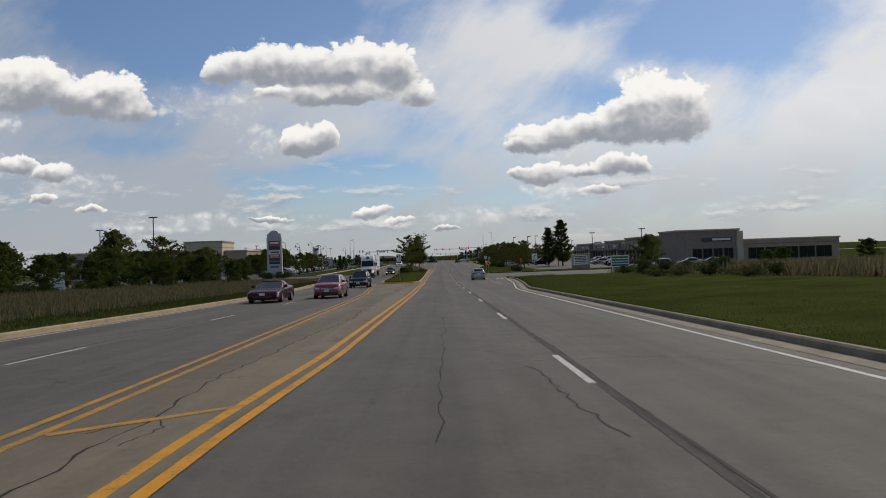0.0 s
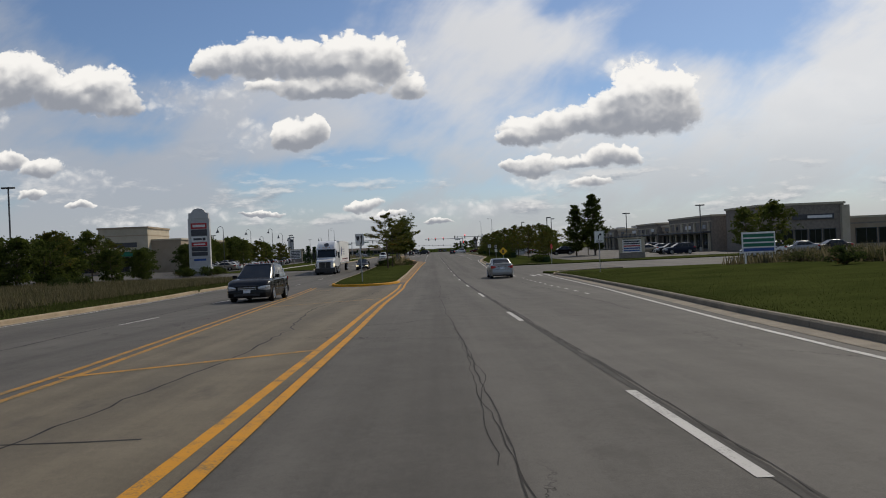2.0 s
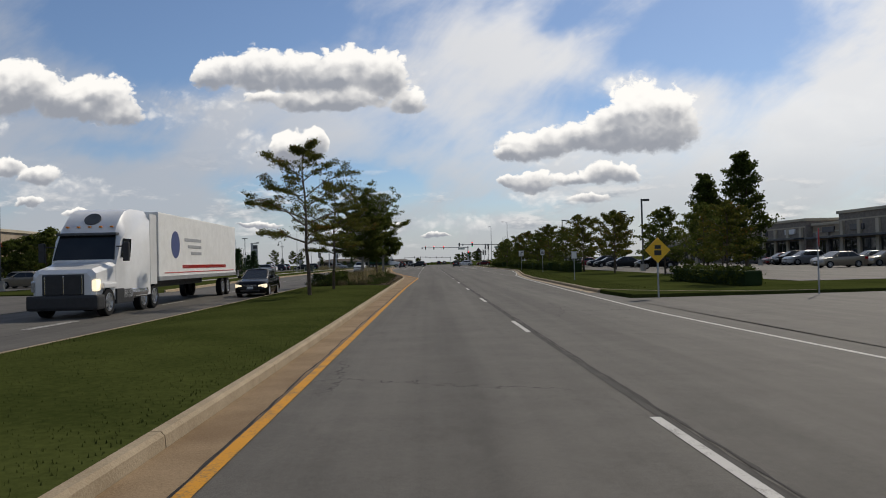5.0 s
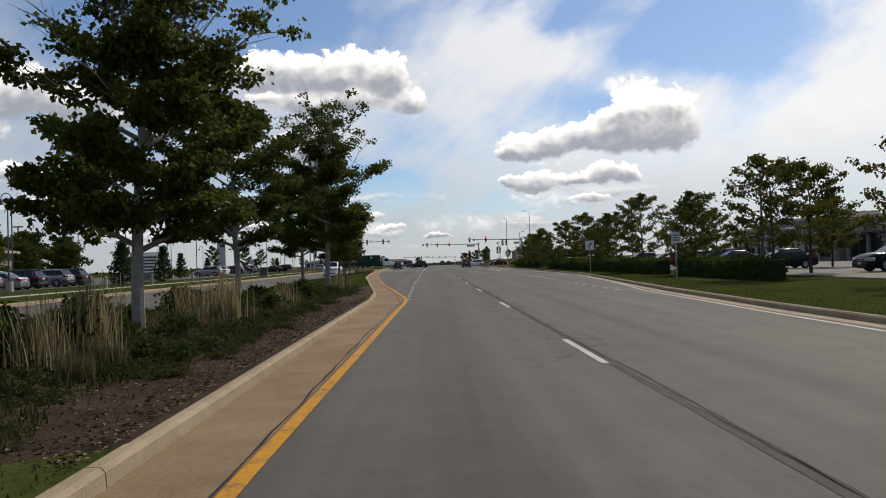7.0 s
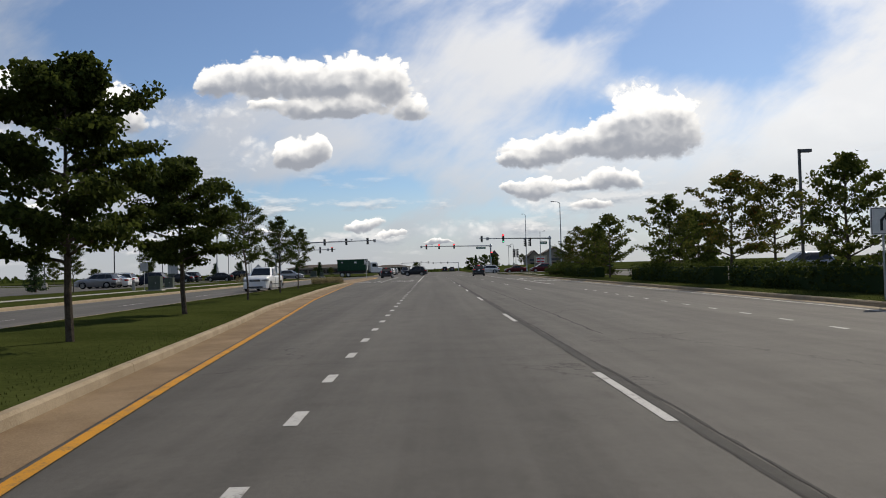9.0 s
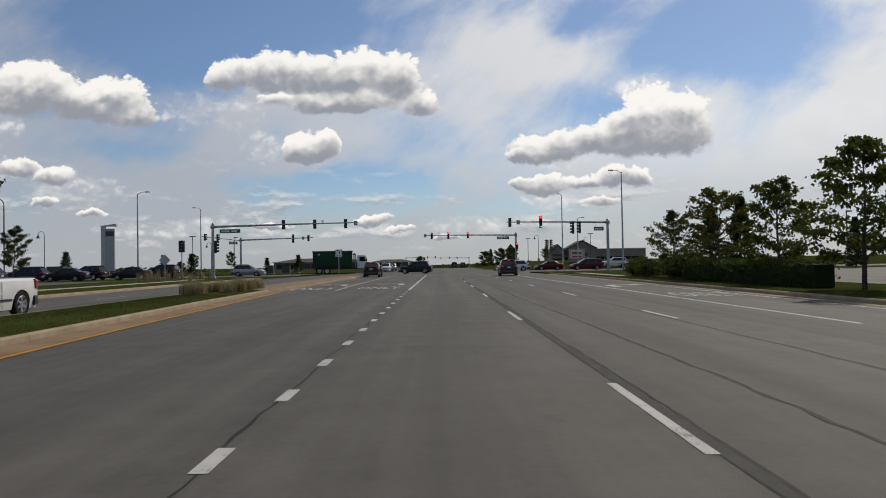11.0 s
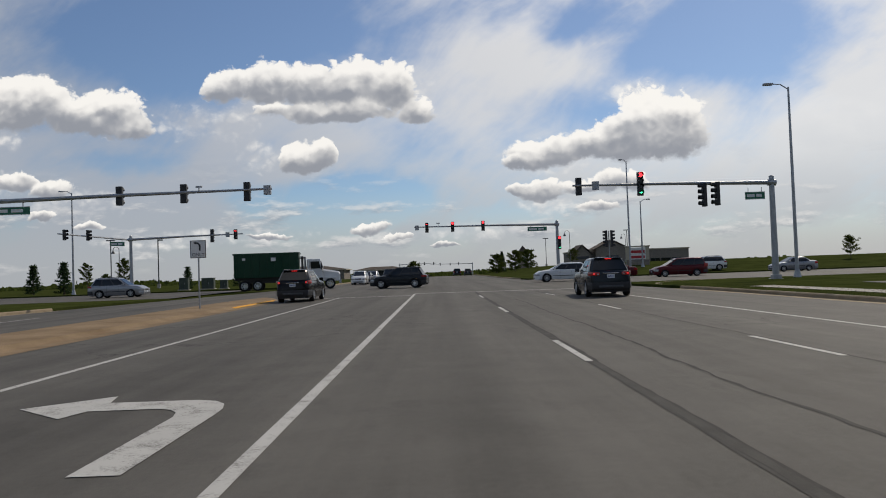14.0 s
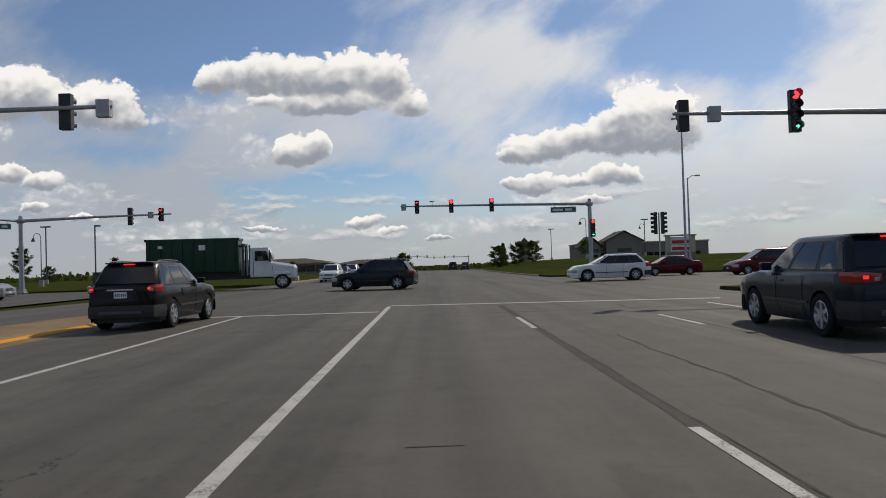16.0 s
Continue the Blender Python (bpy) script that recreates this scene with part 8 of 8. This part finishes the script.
        hz = lerp_table(spec["top"], L / 2 - 0.12)
        part("headlight", wrap(L, W, *sorted((sx * 0.5, sx * 0.97)), hz - 0.25, hz - 0.05, 0.018, 0.05, front=True, pinch=0.55), HEAD_LIT if lit else HEAD_LENS, t, smooth=True)
    part("rear_bumper", wrap(L, W, -0.99, 0.99, spec.get("bumper", 0.33), 0.62, 0.034, 0.1), body_mat if H < 1.6 else BLACK, t, smooth=True)
    part("front_bumper", wrap(L, W, -0.98, 0.98, 0.24, 0.56, 0.034, 0.09, front=True), body_mat, t, smooth=True)
    gz = lerp_table(spec["top"], L / 2 - 0.12)
    gr = part("grille", boxes(((-W * 0.21, L / 2 - 0.12, gz - 0.24), (W * 0.21, L / 2 + 0.012, gz - 0.07)), bevel=0.02), BLACK, t)
    for k in range(2):
        part("grille_bar", boxes(((-W * 0.2, L / 2 + 0.005, gz - 0.2 + k * 0.07), (W * 0.2, L / 2 + 0.02, gz - 0.178 + k * 0.07)), bevel=0.005), CHROME, gr)
    part("air_intake", boxes(((-W * 0.3, L / 2 - 0.05, 0.29), (W * 0.3, L / 2 + 0.042, 0.4)), bevel=0.02), BLACK, t)
    part("front_plate", boxes(((-0.155, L / 2, 0.43), (0.155, L / 2 + 0.045, 0.56)), bevel=0.005), PLATE, t)
    pz = spec.get("plate", 0.8)
    pl = part("number_plate", boxes(((-0.155, back - 0.024, pz), (0.155, back + 0.05, pz + 0.15))), PLATE, t)
    for i in range(6 if full else 0):
        x = -0.115 + i * 0.046 + (0.01 if i > 2 else 0)
        part("plate_mark", boxes(((x - 0.012, back - 0.028, pz + 0.04), (x + 0.012, back - 0.02, pz + 0.11))), BLUE_BAR, pl)
    part("plate_trim", boxes(((-0.32, back - 0.03, pz + 0.18), (0.32, back + 0.05, pz + 0.215)), bevel=0.01), CHROME, t)
    if spec.get("spoiler"):
        wing = bmesh.new()
        prev = None
        for k in range(13):
            u = -1 + k / 6
            x, z, yy = u * W * 0.43, 1.125 - 0.035 * abs(u) ** 3, back + 0.05 + 0.1 * u * u
            ring = [wing.verts.new(p) for p in ((x, yy, z - 0.012), (x, yy - 0.012, z + 0.004), (x, yy + 0.05, z + 0.018), (x, yy + 0.16, z + 0.002), (x, yy + 0.15, z - 0.012))]
            if prev:
                for j in range(5):
                    wing.faces.new((prev[j], prev[(j + 1) % 5], ring[(j + 1) % 5], ring[j]))
            else:
                wing.faces.new(ring)
            prev = ring
        wing.faces.new(prev)
        part("spoiler", wing, body_mat, t, smooth=True)
        for sx in (-1, 1):
            part("spoiler_foot", boxes(((sx * W * 0.38 - 0.02, back + 0.12, 1.0), (sx * W * 0.38 + 0.02, back + 0.22, 1.11)), bevel=0.008), P_CHARCOAL, t)
        part("boot_seam", boxes(((-W * 0.37, back - 0.012, 0.665), (W * 0.37, back + 0.02, 0.674))), BLACK, t)
        part("brake_light", boxes(((-0.3, -0.98, H - 0.15), (0.3, -0.94, H - 0.12))), TAIL_RED, t)
        part("aerial", bar([(0, -0.7, H - 0.01), (0, -0.95, H + 0.1)], [0.014, 0.006], 6), BLACK, t)
    if spec.get("rails") if rails is None else rails:
        for sx in (-1, 1):
            x = sx * (wr - 0.07)
            part("roof_rail", bar([(x, yc2 + 0.12, H - 0.07), (x, yc2 + 0.28, H + 0.012), (x, (yc2 + yb) / 2, H + 0.03), (x, yb - 0.4, H + 0.015), (x, yb - 0.15, H - 0.07)], 0.02, 6), BLACK, t)
    if 1.6 < H and not spec.get("bed"):
        part("brake_light", boxes(((-0.13, yc2 - 0.075, H - 0.085), (0.13, yc2 + 0.02, H - 0.055)), bevel=0.008), BRAKE_LIT if brake else TAIL_RED, t)
        part("roof_spoiler", boxes(((-wr * 0.86, yc2 - 0.1, H - 0.05), (wr * 0.86, yc2 + 0.2, H - 0.015)), bevel=0.014), body_mat, t)
        part("skid_plate", boxes(((-W * 0.28, back - 0.06, 0.4), (W * 0.28, back + 0.05, 0.49)), bevel=0.03), DARK_STEEL, t)
    if spec.get("bed"):
        part("bed_floor", boxes(((-W * 0.4, -2.62, 1.18), (W * 0.4, -0.95, 1.205))), BLACK, t)
        part("tailgate_handle", boxes(((-0.12, back - 0.02, 0.98), (0.12, back + 0.02, 1.04)), bevel=0.01), CHROME, t)
    return t


def on_road(x, y, heading=0.0, dz=0.0):
    tilt = math.degrees(math.atan2(road_z(y + 2) - road_z(y - 2), 4)) if abs(heading) < 45 else -math.degrees(math.atan2(road_z(y + 2) - road_z(y - 2), 4))
    return pose(x, y, road_z(y) + dz, tilt if abs(heading) < 45 or abs(heading) > 135 else 0, 0, heading)


car("sedan", on_road(4.98, 96.98), P_SILVER, SEDAN, "silver four-door sedan with a boot spoiler on the road", "car")
car("suv", on_road(7.05, 299.6, -2), P_GREYBLUE, dict(SUV, lamp_w=0.5, r=0.36), "dark grey compact SUV with brake lights on", "car", brake=True, rails=False)
car("suv", on_road(-7.7, 306.3, -1), P_BLACK, dict(SUV, lamp_w=0.72, lamp_z=(0.93, 1.1)), "black SUV with roof rails waiting to turn", "car", brake=True)
car("suv", on_road(-3.6, 329.2, 82), P_CHARCOAL, dict(SUV, L=4.82, W=1.94, H=1.76, r=0.39, base=2.92, rear=-1.46), "dark grey off-road SUV crossing the junction", "car")
car("crossover", on_road(10.9, 332.4, 88), P_WHITE, CROSSOVER, "white seven-seat crossover crossing the junction", "car", rails=False)
car("suv", on_road(-28.4, 331.0, -88), P_LIGHT, dict(SUV, L=4.8, H=1.75), "silver off-road SUV waiting in the cross street", "car")
car("sedan", on_road(17.6, 341.0, 90), P_MAROON, dict(SEDAN, spoiler=False), "dark red sedan in the cross street", "car")
car("minivan", on_road(22.8, 336.6, 90), P_MAROON, VAN, "dark maroon minivan in the cross street", "car", rails=False)
car("sedan", on_road(-10.0, 42.4, 180), P_WINE, dict(SEDAN, H=1.24, W=1.86, spoiler=False, top=[(-2.26, 0.86), (-2.05, 0.92), (-1.45, 0.9), (-0.9, 0.86), (0.6, 0.8), (1.3, 0.74), (2.0, 0.62), (2.26, 0.5)], belt=0.82, glass=(-1.5, -0.5, 0.05, 0.95), lamp_z=(0.6, 0.78)), "low wine-red sports car in the opposite lane", "car")
car("hatchback", on_road(-7.1, 46.5, 180), P_RED, HATCH, "small red hatchback in the opposite lane", "car")
car("suv", on_road(-8.45, 75.9, 180), P_BLACK, dict(SUV, L=4.85, W=1.95, H=1.74, rear=-1.4, base=2.75), "black SUV in the opposite lane", "car")
car("sedan", on_road(-9.9, 143.0, 182), P_BLACK, dict(SEDAN, spoiler=False), "black sedan following a lorry, lamps on", "car", lit=True)
car("pickup_truck", on_road(-13.7, 243.5, 179), P_WHITE, PICKUP, "white pickup truck in the opposite lanes", "truck")
car("suv", on_road(-10.0, 357.0, 180), P_WHITE, SUV, "white SUV queuing at the far stop line", "car", "cars queuing beyond the crossing")
car("suv", on_road(-6.9, 366.0, 180), P_CHARCOAL, dict(SUV, H=1.85, W=1.95), "black full-size SUV queuing at the far stop line", "car", "cars queuing beyond the crossing")
car("sedan", on_road(-10.0, 365.0, 180), P_NAVY, dict(SEDAN, spoiler=False), "navy sedan queuing at the far stop line", "car", "cars queuing beyond the crossing")
car("pickup_truck", on_road(-7.0, 376.0, 180), P_BLACK, PICKUP, "black pickup truck queuing beyond the crossing", "truck", "cars queuing beyond the crossing")
car("suv", on_road(-10.0, 374.0, 180), P_LIGHT, SUV, "silver SUV queuing beyond the crossing", "car", "cars queuing beyond the crossing")
car("pickup_truck", on_road(4.5, 455.0), P_BLACK, PICKUP, "black pickup truck far down the road", "truck")
car("suv", on_road(7.0, 448.0), P_CHARCOAL, SUV, "dark SUV far down the road", "car")
# cars beside the crossing on the east side
car("suv", pose(30.5, 350.6, land_z(30.5, 350.6) + 0.01, 0, 0, 90), P_WHITE, SUV, "white SUV on the far side street", "car", "cars in the cross street")
car("sedan", on_road(36.5, 342.0, 90), P_LIGHT, dict(SEDAN, spoiler=False), "light grey sedan in the cross street", "car", "cars in the cross street")


def semi_truck(m):
    """A white tractor with sleeper and fairing and its box trailer, facing local +y, front bumper at y = 0."""
    t = thing("semi_truck", m, "white semi truck with a plain box trailer", "truck")
    # hood and cab as lofted sections: (y, half width, bottom, top)
    bm = bmesh.new()
    prev = None
    for y, w, z0, z1 in ((0, 0.92, 0.75, 1.55), (-0.12, 1.05, 0.55, 1.68), (-1.2, 1.1, 0.55, 1.86), (-1.65, 1.15, 0.55, 1.98)):
        ring = [bm.verts.new(p) for p in ((-w, y, z0), (-w, y, z1 - 0.15), (-w * 0.85, y, z1), (w * 0.85, y, z1), (w, y, z1 - 0.15), (w, y, z0))]
        if prev:
            for k in range(5):
                bm.faces.new((prev[k], prev[k + 1], ring[k + 1], ring[k]))
        else:
            bm.faces.new(ring)
        prev = ring
    bm.faces.new(prev)
    part("hood", bm, P_WHITE, t)
    bm = bmesh.new()
    prev = None
    for y, w, z0, z1 in ((-1.6, 1.15, 0.6, 2.0), (-2.05, 1.17, 0.6, 2.95), (-2.25, 1.2, 0.6, 3.3), (-2.6, 1.2, 0.6, 3.62), (-3.0, 1.2, 0.6, 3.88), (-3.6, 1.22, 0.6, 4.0), (-5.0, 1.22, 0.6, 4.02)):
        ring = [bm.verts.new(p) for p in ((-w, y, z0), (-w, y, z1 - 0.42 if z1 > 3 else z1 - 0.2), (-w * 0.8, y, z1), (w * 0.8, y, z1), (w, y, z1 - 0.42 if z1 > 3 else z1 - 0.2), (w, y, z0))]
        if prev:
            for k in range(5):
                bm.faces.new((prev[k], prev[k + 1], ring[k + 1], ring[k]))
        else:
            bm.faces.new(ring)
        prev = ring
    bm.faces.new(prev)
    part("cab", bm, P_WHITE, t, smooth=True)
    part("windshield", quad_panel([(-1.08, -1.63, 2.02), (1.08, -1.63, 2.02), (1.0, -2.02, 2.9), (-1.0, -2.02, 2.9)], (0, 1, 0.4), 0.035), GLASS, t)
    part("grille", boxes(((-0.7, -0.1, 0.78), (0.7, 0.035, 1.52)), bevel=0.06), BLACK, t, "dark grille with bright bars")
    for i in range(3):
        part("grille_bar", boxes(((-0.66 + i * 0.62, 0.025, 0.84), (-0.62 + i * 0.62, 0.05, 1.46)), bevel=0.01), CHROME, t)
    part("bumper", boxes(((-1.2, -0.5, 0.28), (1.2, 0.14, 0.8)), bevel=0.1), BLACK, t)
    part("visor", boxes(((-1.08, -2.2, 2.92), (1.08, -1.86, 3.02)), bevel=0.03), DARK_STEEL, t)
    for k in range(5):
        part("marker_lamp", boxes(((-0.8 + k * 0.4 - 0.05, -2.22, 3.22), (-0.8 + k * 0.4 + 0.05, -2.12, 3.28)), bevel=0.01), AMBER, t)
    part("step_panel", boxes(((-1.2, -3.2, 0.4), (1.2, -1.55, 0.95)), bevel=0.04), BLACK, t)
    # added black box that paints in the dark, shaded gap behind the cab
    part("gap_shade_panel", boxes(((-1.15, -5.5, 1.0), (1.15, -5.02, 3.7))), BLACK, t)
    for sx in (-1, 1):
        part("headlight", boxes(((min(sx * 0.76, sx * 1.1), -0.4, 0.92), (max(sx * 0.76, sx * 1.1), -0.02, 1.32)), bevel=0.07), HEAD_LIT if sx < 0 else HEAD_LENS, t)
        part("side_window", quad_panel([(sx * 1.17, -2.9, 2.1), (sx * 1.17, -2.0, 2.1), (sx * 1.2, -2.2, 2.8), (sx * 1.22, -2.9, 2.8)], (sx, 0, 0), 0.03), GLASS, t)
        part("mirror", boxes(((sx * 1.5 - 0.11, -1.75, 1.95), (sx * 1.5 + 0.11, -1.62, 2.65)), bevel=0.04), BLACK, t)
        part("mirror_arm", bar([(sx * 1.1, -1.85, 2.5), (sx * 1.5, -1.7, 2.5)], 0.025, 6), BLACK, t)
        part("fender", boxes(((sx * 1.08 - 0.14, -1.55, 1.0), (sx * 1.08 + 0.14, -0.35, 1.18)), bevel=0.05), P_WHITE, t)
        part("fuel_tank", bar([(sx * 0.95, -3.0, 0.75), (sx * 0.95, -4.7, 0.75)], 0.3, 14), CHROME, t)
        part("fairing", boxes(((sx * 1.2 - 0.03, -5.8, 1.0), (sx * 1.2 + 0.03, -5.0, 3.9))), P_WHITE, t)
    part("badge", bar([(0, -2.52, 3.50), (0, -2.45, 3.565)], 0.3, 16), DARK_STEEL, t, "dark round emblem")
    part("frame_rail", boxes(((-0.45, -15.5, 0.8), (0.45, -1.0, 1.1))), BLACK, t)
    tr = part("trailer", boxes(((-1.28, -20.0, 1.15), (1.28, -5.9, 4.05)), bevel=0.05), WHITE, t, "plain white trailer box")
    part("trailer_rail", boxes(((-1.3, -20.02, 1.12), (1.3, -5.88, 1.3))), STEEL, t)
    for sx in (-1, 1):
        part("emblem", bar([(sx * 1.275, -8.2, 2.7), (sx * 1.29, -8.2, 2.7)], 0.62, 20), BLUE_BAR, tr)
        part("stripe", boxes(((sx * 1.285 - 0.006, -17.5, 1.62), (sx * 1.285 + 0.006, -9.2, 1.78))), TAIL_RED, tr)
        for k in range(3):
            part("mark", boxes(((sx * 1.285 - 0.006, -12.4, 2.9 - k * 0.32), (sx * 1.285 + 0.006, -9.6 - k * 0.5, 3.05 - k * 0.32))), GREY_SHEET, tr)
        part("side_mark", boxes(((sx * 1.285 - 0.006, -19.4, 1.42), (sx * 1.285 + 0.006, -6.6, 1.46))), P_SIGNRED, tr)
    for y in (-0.95, -4.4, -5.65, -17.2, -18.45):
        for sx in (-1, 1):
            add_wheel(t, sx * 1.02, y, 0.5, 0.3)
    return t


semi_truck(on_road(-12.9, 127.4, 182))


def rolloff_truck(m):
    """A white conventional cab carrying a long green steel bin; faces local +y, centre between the axles."""
    t = thing("rolloff_truck", m, "white lorry carrying a dark green steel bin", "truck")
    bm = bmesh.new()
    prev = None
    for y, w, z0, z1 in ((4.7, 0.8, 0.9, 1.5), (4.55, 0.95, 0.75, 1.68), (3.6, 1.02, 0.8, 1.85), (3.05, 1.05, 0.8, 1.95)):
        ring = [bm.verts.new(p) for p in ((-w, y, z0), (-w, y, z1 - 0.15), (-w * 0.82, y, z1), (w * 0.82, y, z1), (w, y, z1 - 0.15), (w, y, z0))]
        if prev:
            for k in range(5):
                bm.faces.new((prev[k], prev[k + 1], ring[k + 1], ring[k]))
        else:
            bm.faces.new(ring)
        prev = ring
    bm.faces.new(prev)
    part("hood", bm, P_WHITE, t)
    bm = boxes(((-1.1, 1.5, 0.85), (1.1, 3.1, 2.95)), bevel=0.12)
    for v in bm.verts:
        if v.co.z > 2 and v.co.y > 2.6:
            v.co.y -= 0.3
    part("cab", bm, P_WHITE, t)
    part("windshield", quad_panel([(-0.95, 3.06, 2.05), (0.95, 3.06, 2.05), (0.9, 2.84, 2.75), (-0.9, 2.84, 2.75)], (0, 1, 0.3), 0.03), GLASS, t)
    for sx in (-1, 1):
        part("side_window", quad_panel([(sx * 1.1, 1.85, 2.0), (sx * 1.1, 2.85, 2.0), (sx * 1.1, 2.65, 2.7), (sx * 1.1, 1.85, 2.7)], (sx, 0, 0), 0.025), GLASS, t)
        part("door_seam", boxes(((sx * 1.1 - 0.01, 1.72, 0.95), (sx * 1.1 + 0.006, 1.75, 2.85))), BLACK, t)
        part("fender", boxes(((sx * 0.98 - 0.16, 3.1, 1.0), (sx * 0.98 + 0.16, 4.3, 1.2)), bevel=0.06), P_WHITE, t)
        part("headlight", boxes(((sx * 0.72 - 0.13, 4.5, 1.05), (sx * 0.72 + 0.13, 4.66, 1.25)), bevel=0.03), HEAD_LENS, t)
        part("mirror", boxes(((sx * 1.4 - 0.09, 2.85, 1.9), (sx * 1.4 + 0.09, 2.95, 2.5)), bevel=0.03), BLACK, t)
        part("exhaust_pipe", bar([(sx * 0.85, 1.3, 1.0), (sx * 0.85, 1.3, 3.2)], 0.07, 8), STEEL, t)
    part("front_bumper", boxes(((-1.1, 4.55, 0.5), (1.1, 4.8, 0.82)), bevel=0.04), STEEL, t)
    part("grille", boxes(((-0.5, 4.6, 0.95), (0.5, 4.74, 1.5)), bevel=0.03), BLACK, t)
    part("frame_rail", boxes(((-0.45, -4.6, 0.75), (0.45, 4.4, 1.05))), BLACK, t)
    part("hoist_frame", boxes(((-0.9, 0.95, 1.0), (-0.75, 1.1, 3.2)), ((0.75, 0.95, 1.0), (0.9, 1.1, 3.2)), ((-0.9, 0.9, 3.1), (0.9, 1.15, 3.25)), ((-1.05, 0.3, 3.05), (1.05, 1.2, 3.12))), DARK_STEEL, t)
    b = part("bin", boxes(((-1.22, -5.4, 1.3), (1.22, 0.75, 3.55))), P_GREEN, t, "dark green ribbed steel bin")
    part("bin_rim", boxes(((-1.3, -5.48, 3.5), (-1.18, 0.82, 3.66)), ((1.18, -5.48, 3.5), (1.3, 0.82, 3.66)), ((-1.3, -5.48, 3.5), (1.3, -5.36, 3.66)), ((-1.3, 0.7, 3.5), (1.3, 0.82, 3.66))), P_GREEN, b)
    for k in range(9):
        y = -5.2 + k * 0.72
        for sx in (-1, 1):
            part("bin_rib", boxes(((min(sx * 1.21, sx * 1.31), y - 0.05, 1.3), (max(sx * 1.21, sx * 1.31), y + 0.05, 3.52))), P_GREEN, b)
    part("tarp", boxes(((-1.15, -5.3, 3.56), (1.15, 0.65, 3.6))), BLACK, b)
    for sx in (-1, 1):
        part("bin_sign", boxes(((sx * 1.315 - 0.01, -1.9, 2.85), (sx * 1.315 + 0.01, -1.45, 3.2))), WHITE, b)
        part("bin_sign", boxes(((sx * 1.315 - 0.01, -4.6, 3.0), (sx * 1.315 + 0.01, -4.3, 3.2))), WHITE, b)
        part("bin_rail", boxes(((sx * 0.6 - 0.08, -5.4, 1.05), (sx * 0.6 + 0.08, 0.7, 1.3))), BLACK, b)
    for y in (3.7, -3.2, -4.45):
        for sx in (-1, 1):
            add_wheel(t, sx * 0.98, y, 0.52, 0.32)
    return t


rolloff_truck(pose(-14.7, 338.6, 0.0, 0, 0, -82))

# ---- parked cars ----
LOT = []
rnd = random.Random(11)
proto = {}
kinds = [(P_SILVER, SEDAN), (P_BLACK, SUV), (P_WHITE, SUV), (P_CHARCOAL, SEDAN), (P_LIGHT, SUV), (P_RED, SEDAN), (P_NAVY, SUV), (P_TAN, SEDAN), (P_WHITE, SEDAN)]
words = {P_SILVER: "silver", P_BLACK: "black", P_WHITE: "white", P_CHARCOAL: "charcoal", P_LIGHT: "light grey", P_RED: "red", P_NAVY: "navy", P_TAN: "tan"}


def parked(x, y, heading, which, group="cars parked in the lot"):
    mat, spec = kinds[which]
    m = pose(x, y, land_z(x, y) + 0.024, 0, 0, heading)
    if which in proto:
        return copy_thing(proto[which], m)
    sp = dict(spec, spoiler=False) if spec is SEDAN else spec
    kind = "sedan" if spec is SEDAN else "suv"
    ob = car("parked_" + kind, m, mat, sp, words[mat] + " " + kind.upper().replace("SEDAN", "sedan") + " parked on the asphalt lot", "car", group, full=False)
    proto[which] = ob
    return ob

# rows of parked cars: x, first y, count, spacing, heading
for x, y0, n, d, h in ((-36.5, 168, 18, 2.9, 90), (-42.5, 176, 20, 2.9, -90), (-52, 186, 9, 2.9, 90), (-38, 262, 9, 2.9, 90), (37, 150, 10, 3.0, 90), (26, 182, 18, 3.4, 90), (43.5, 168, 13, 3.0, 90)):
    for i in range(n):
        if rnd.random() < (0.66 if x < 0 else 0.45):
            parked(x + rnd.uniform(-0.3, 0.3), y0 + i * d, h + rnd.uniform(-2, 2), rnd.randrange(9))
for x, y, h, k in ((36, 120, 90, 2), (44, 128, 90, 0), (48, 128, 90, 3), (-36, 308, 100, 3), (-42, 310, 80, 1), (-47, 306, 90, 6), (-41, 303, 95, 3), (-34.5, 313, 90, 1)):
    parked(x, y, h, k)
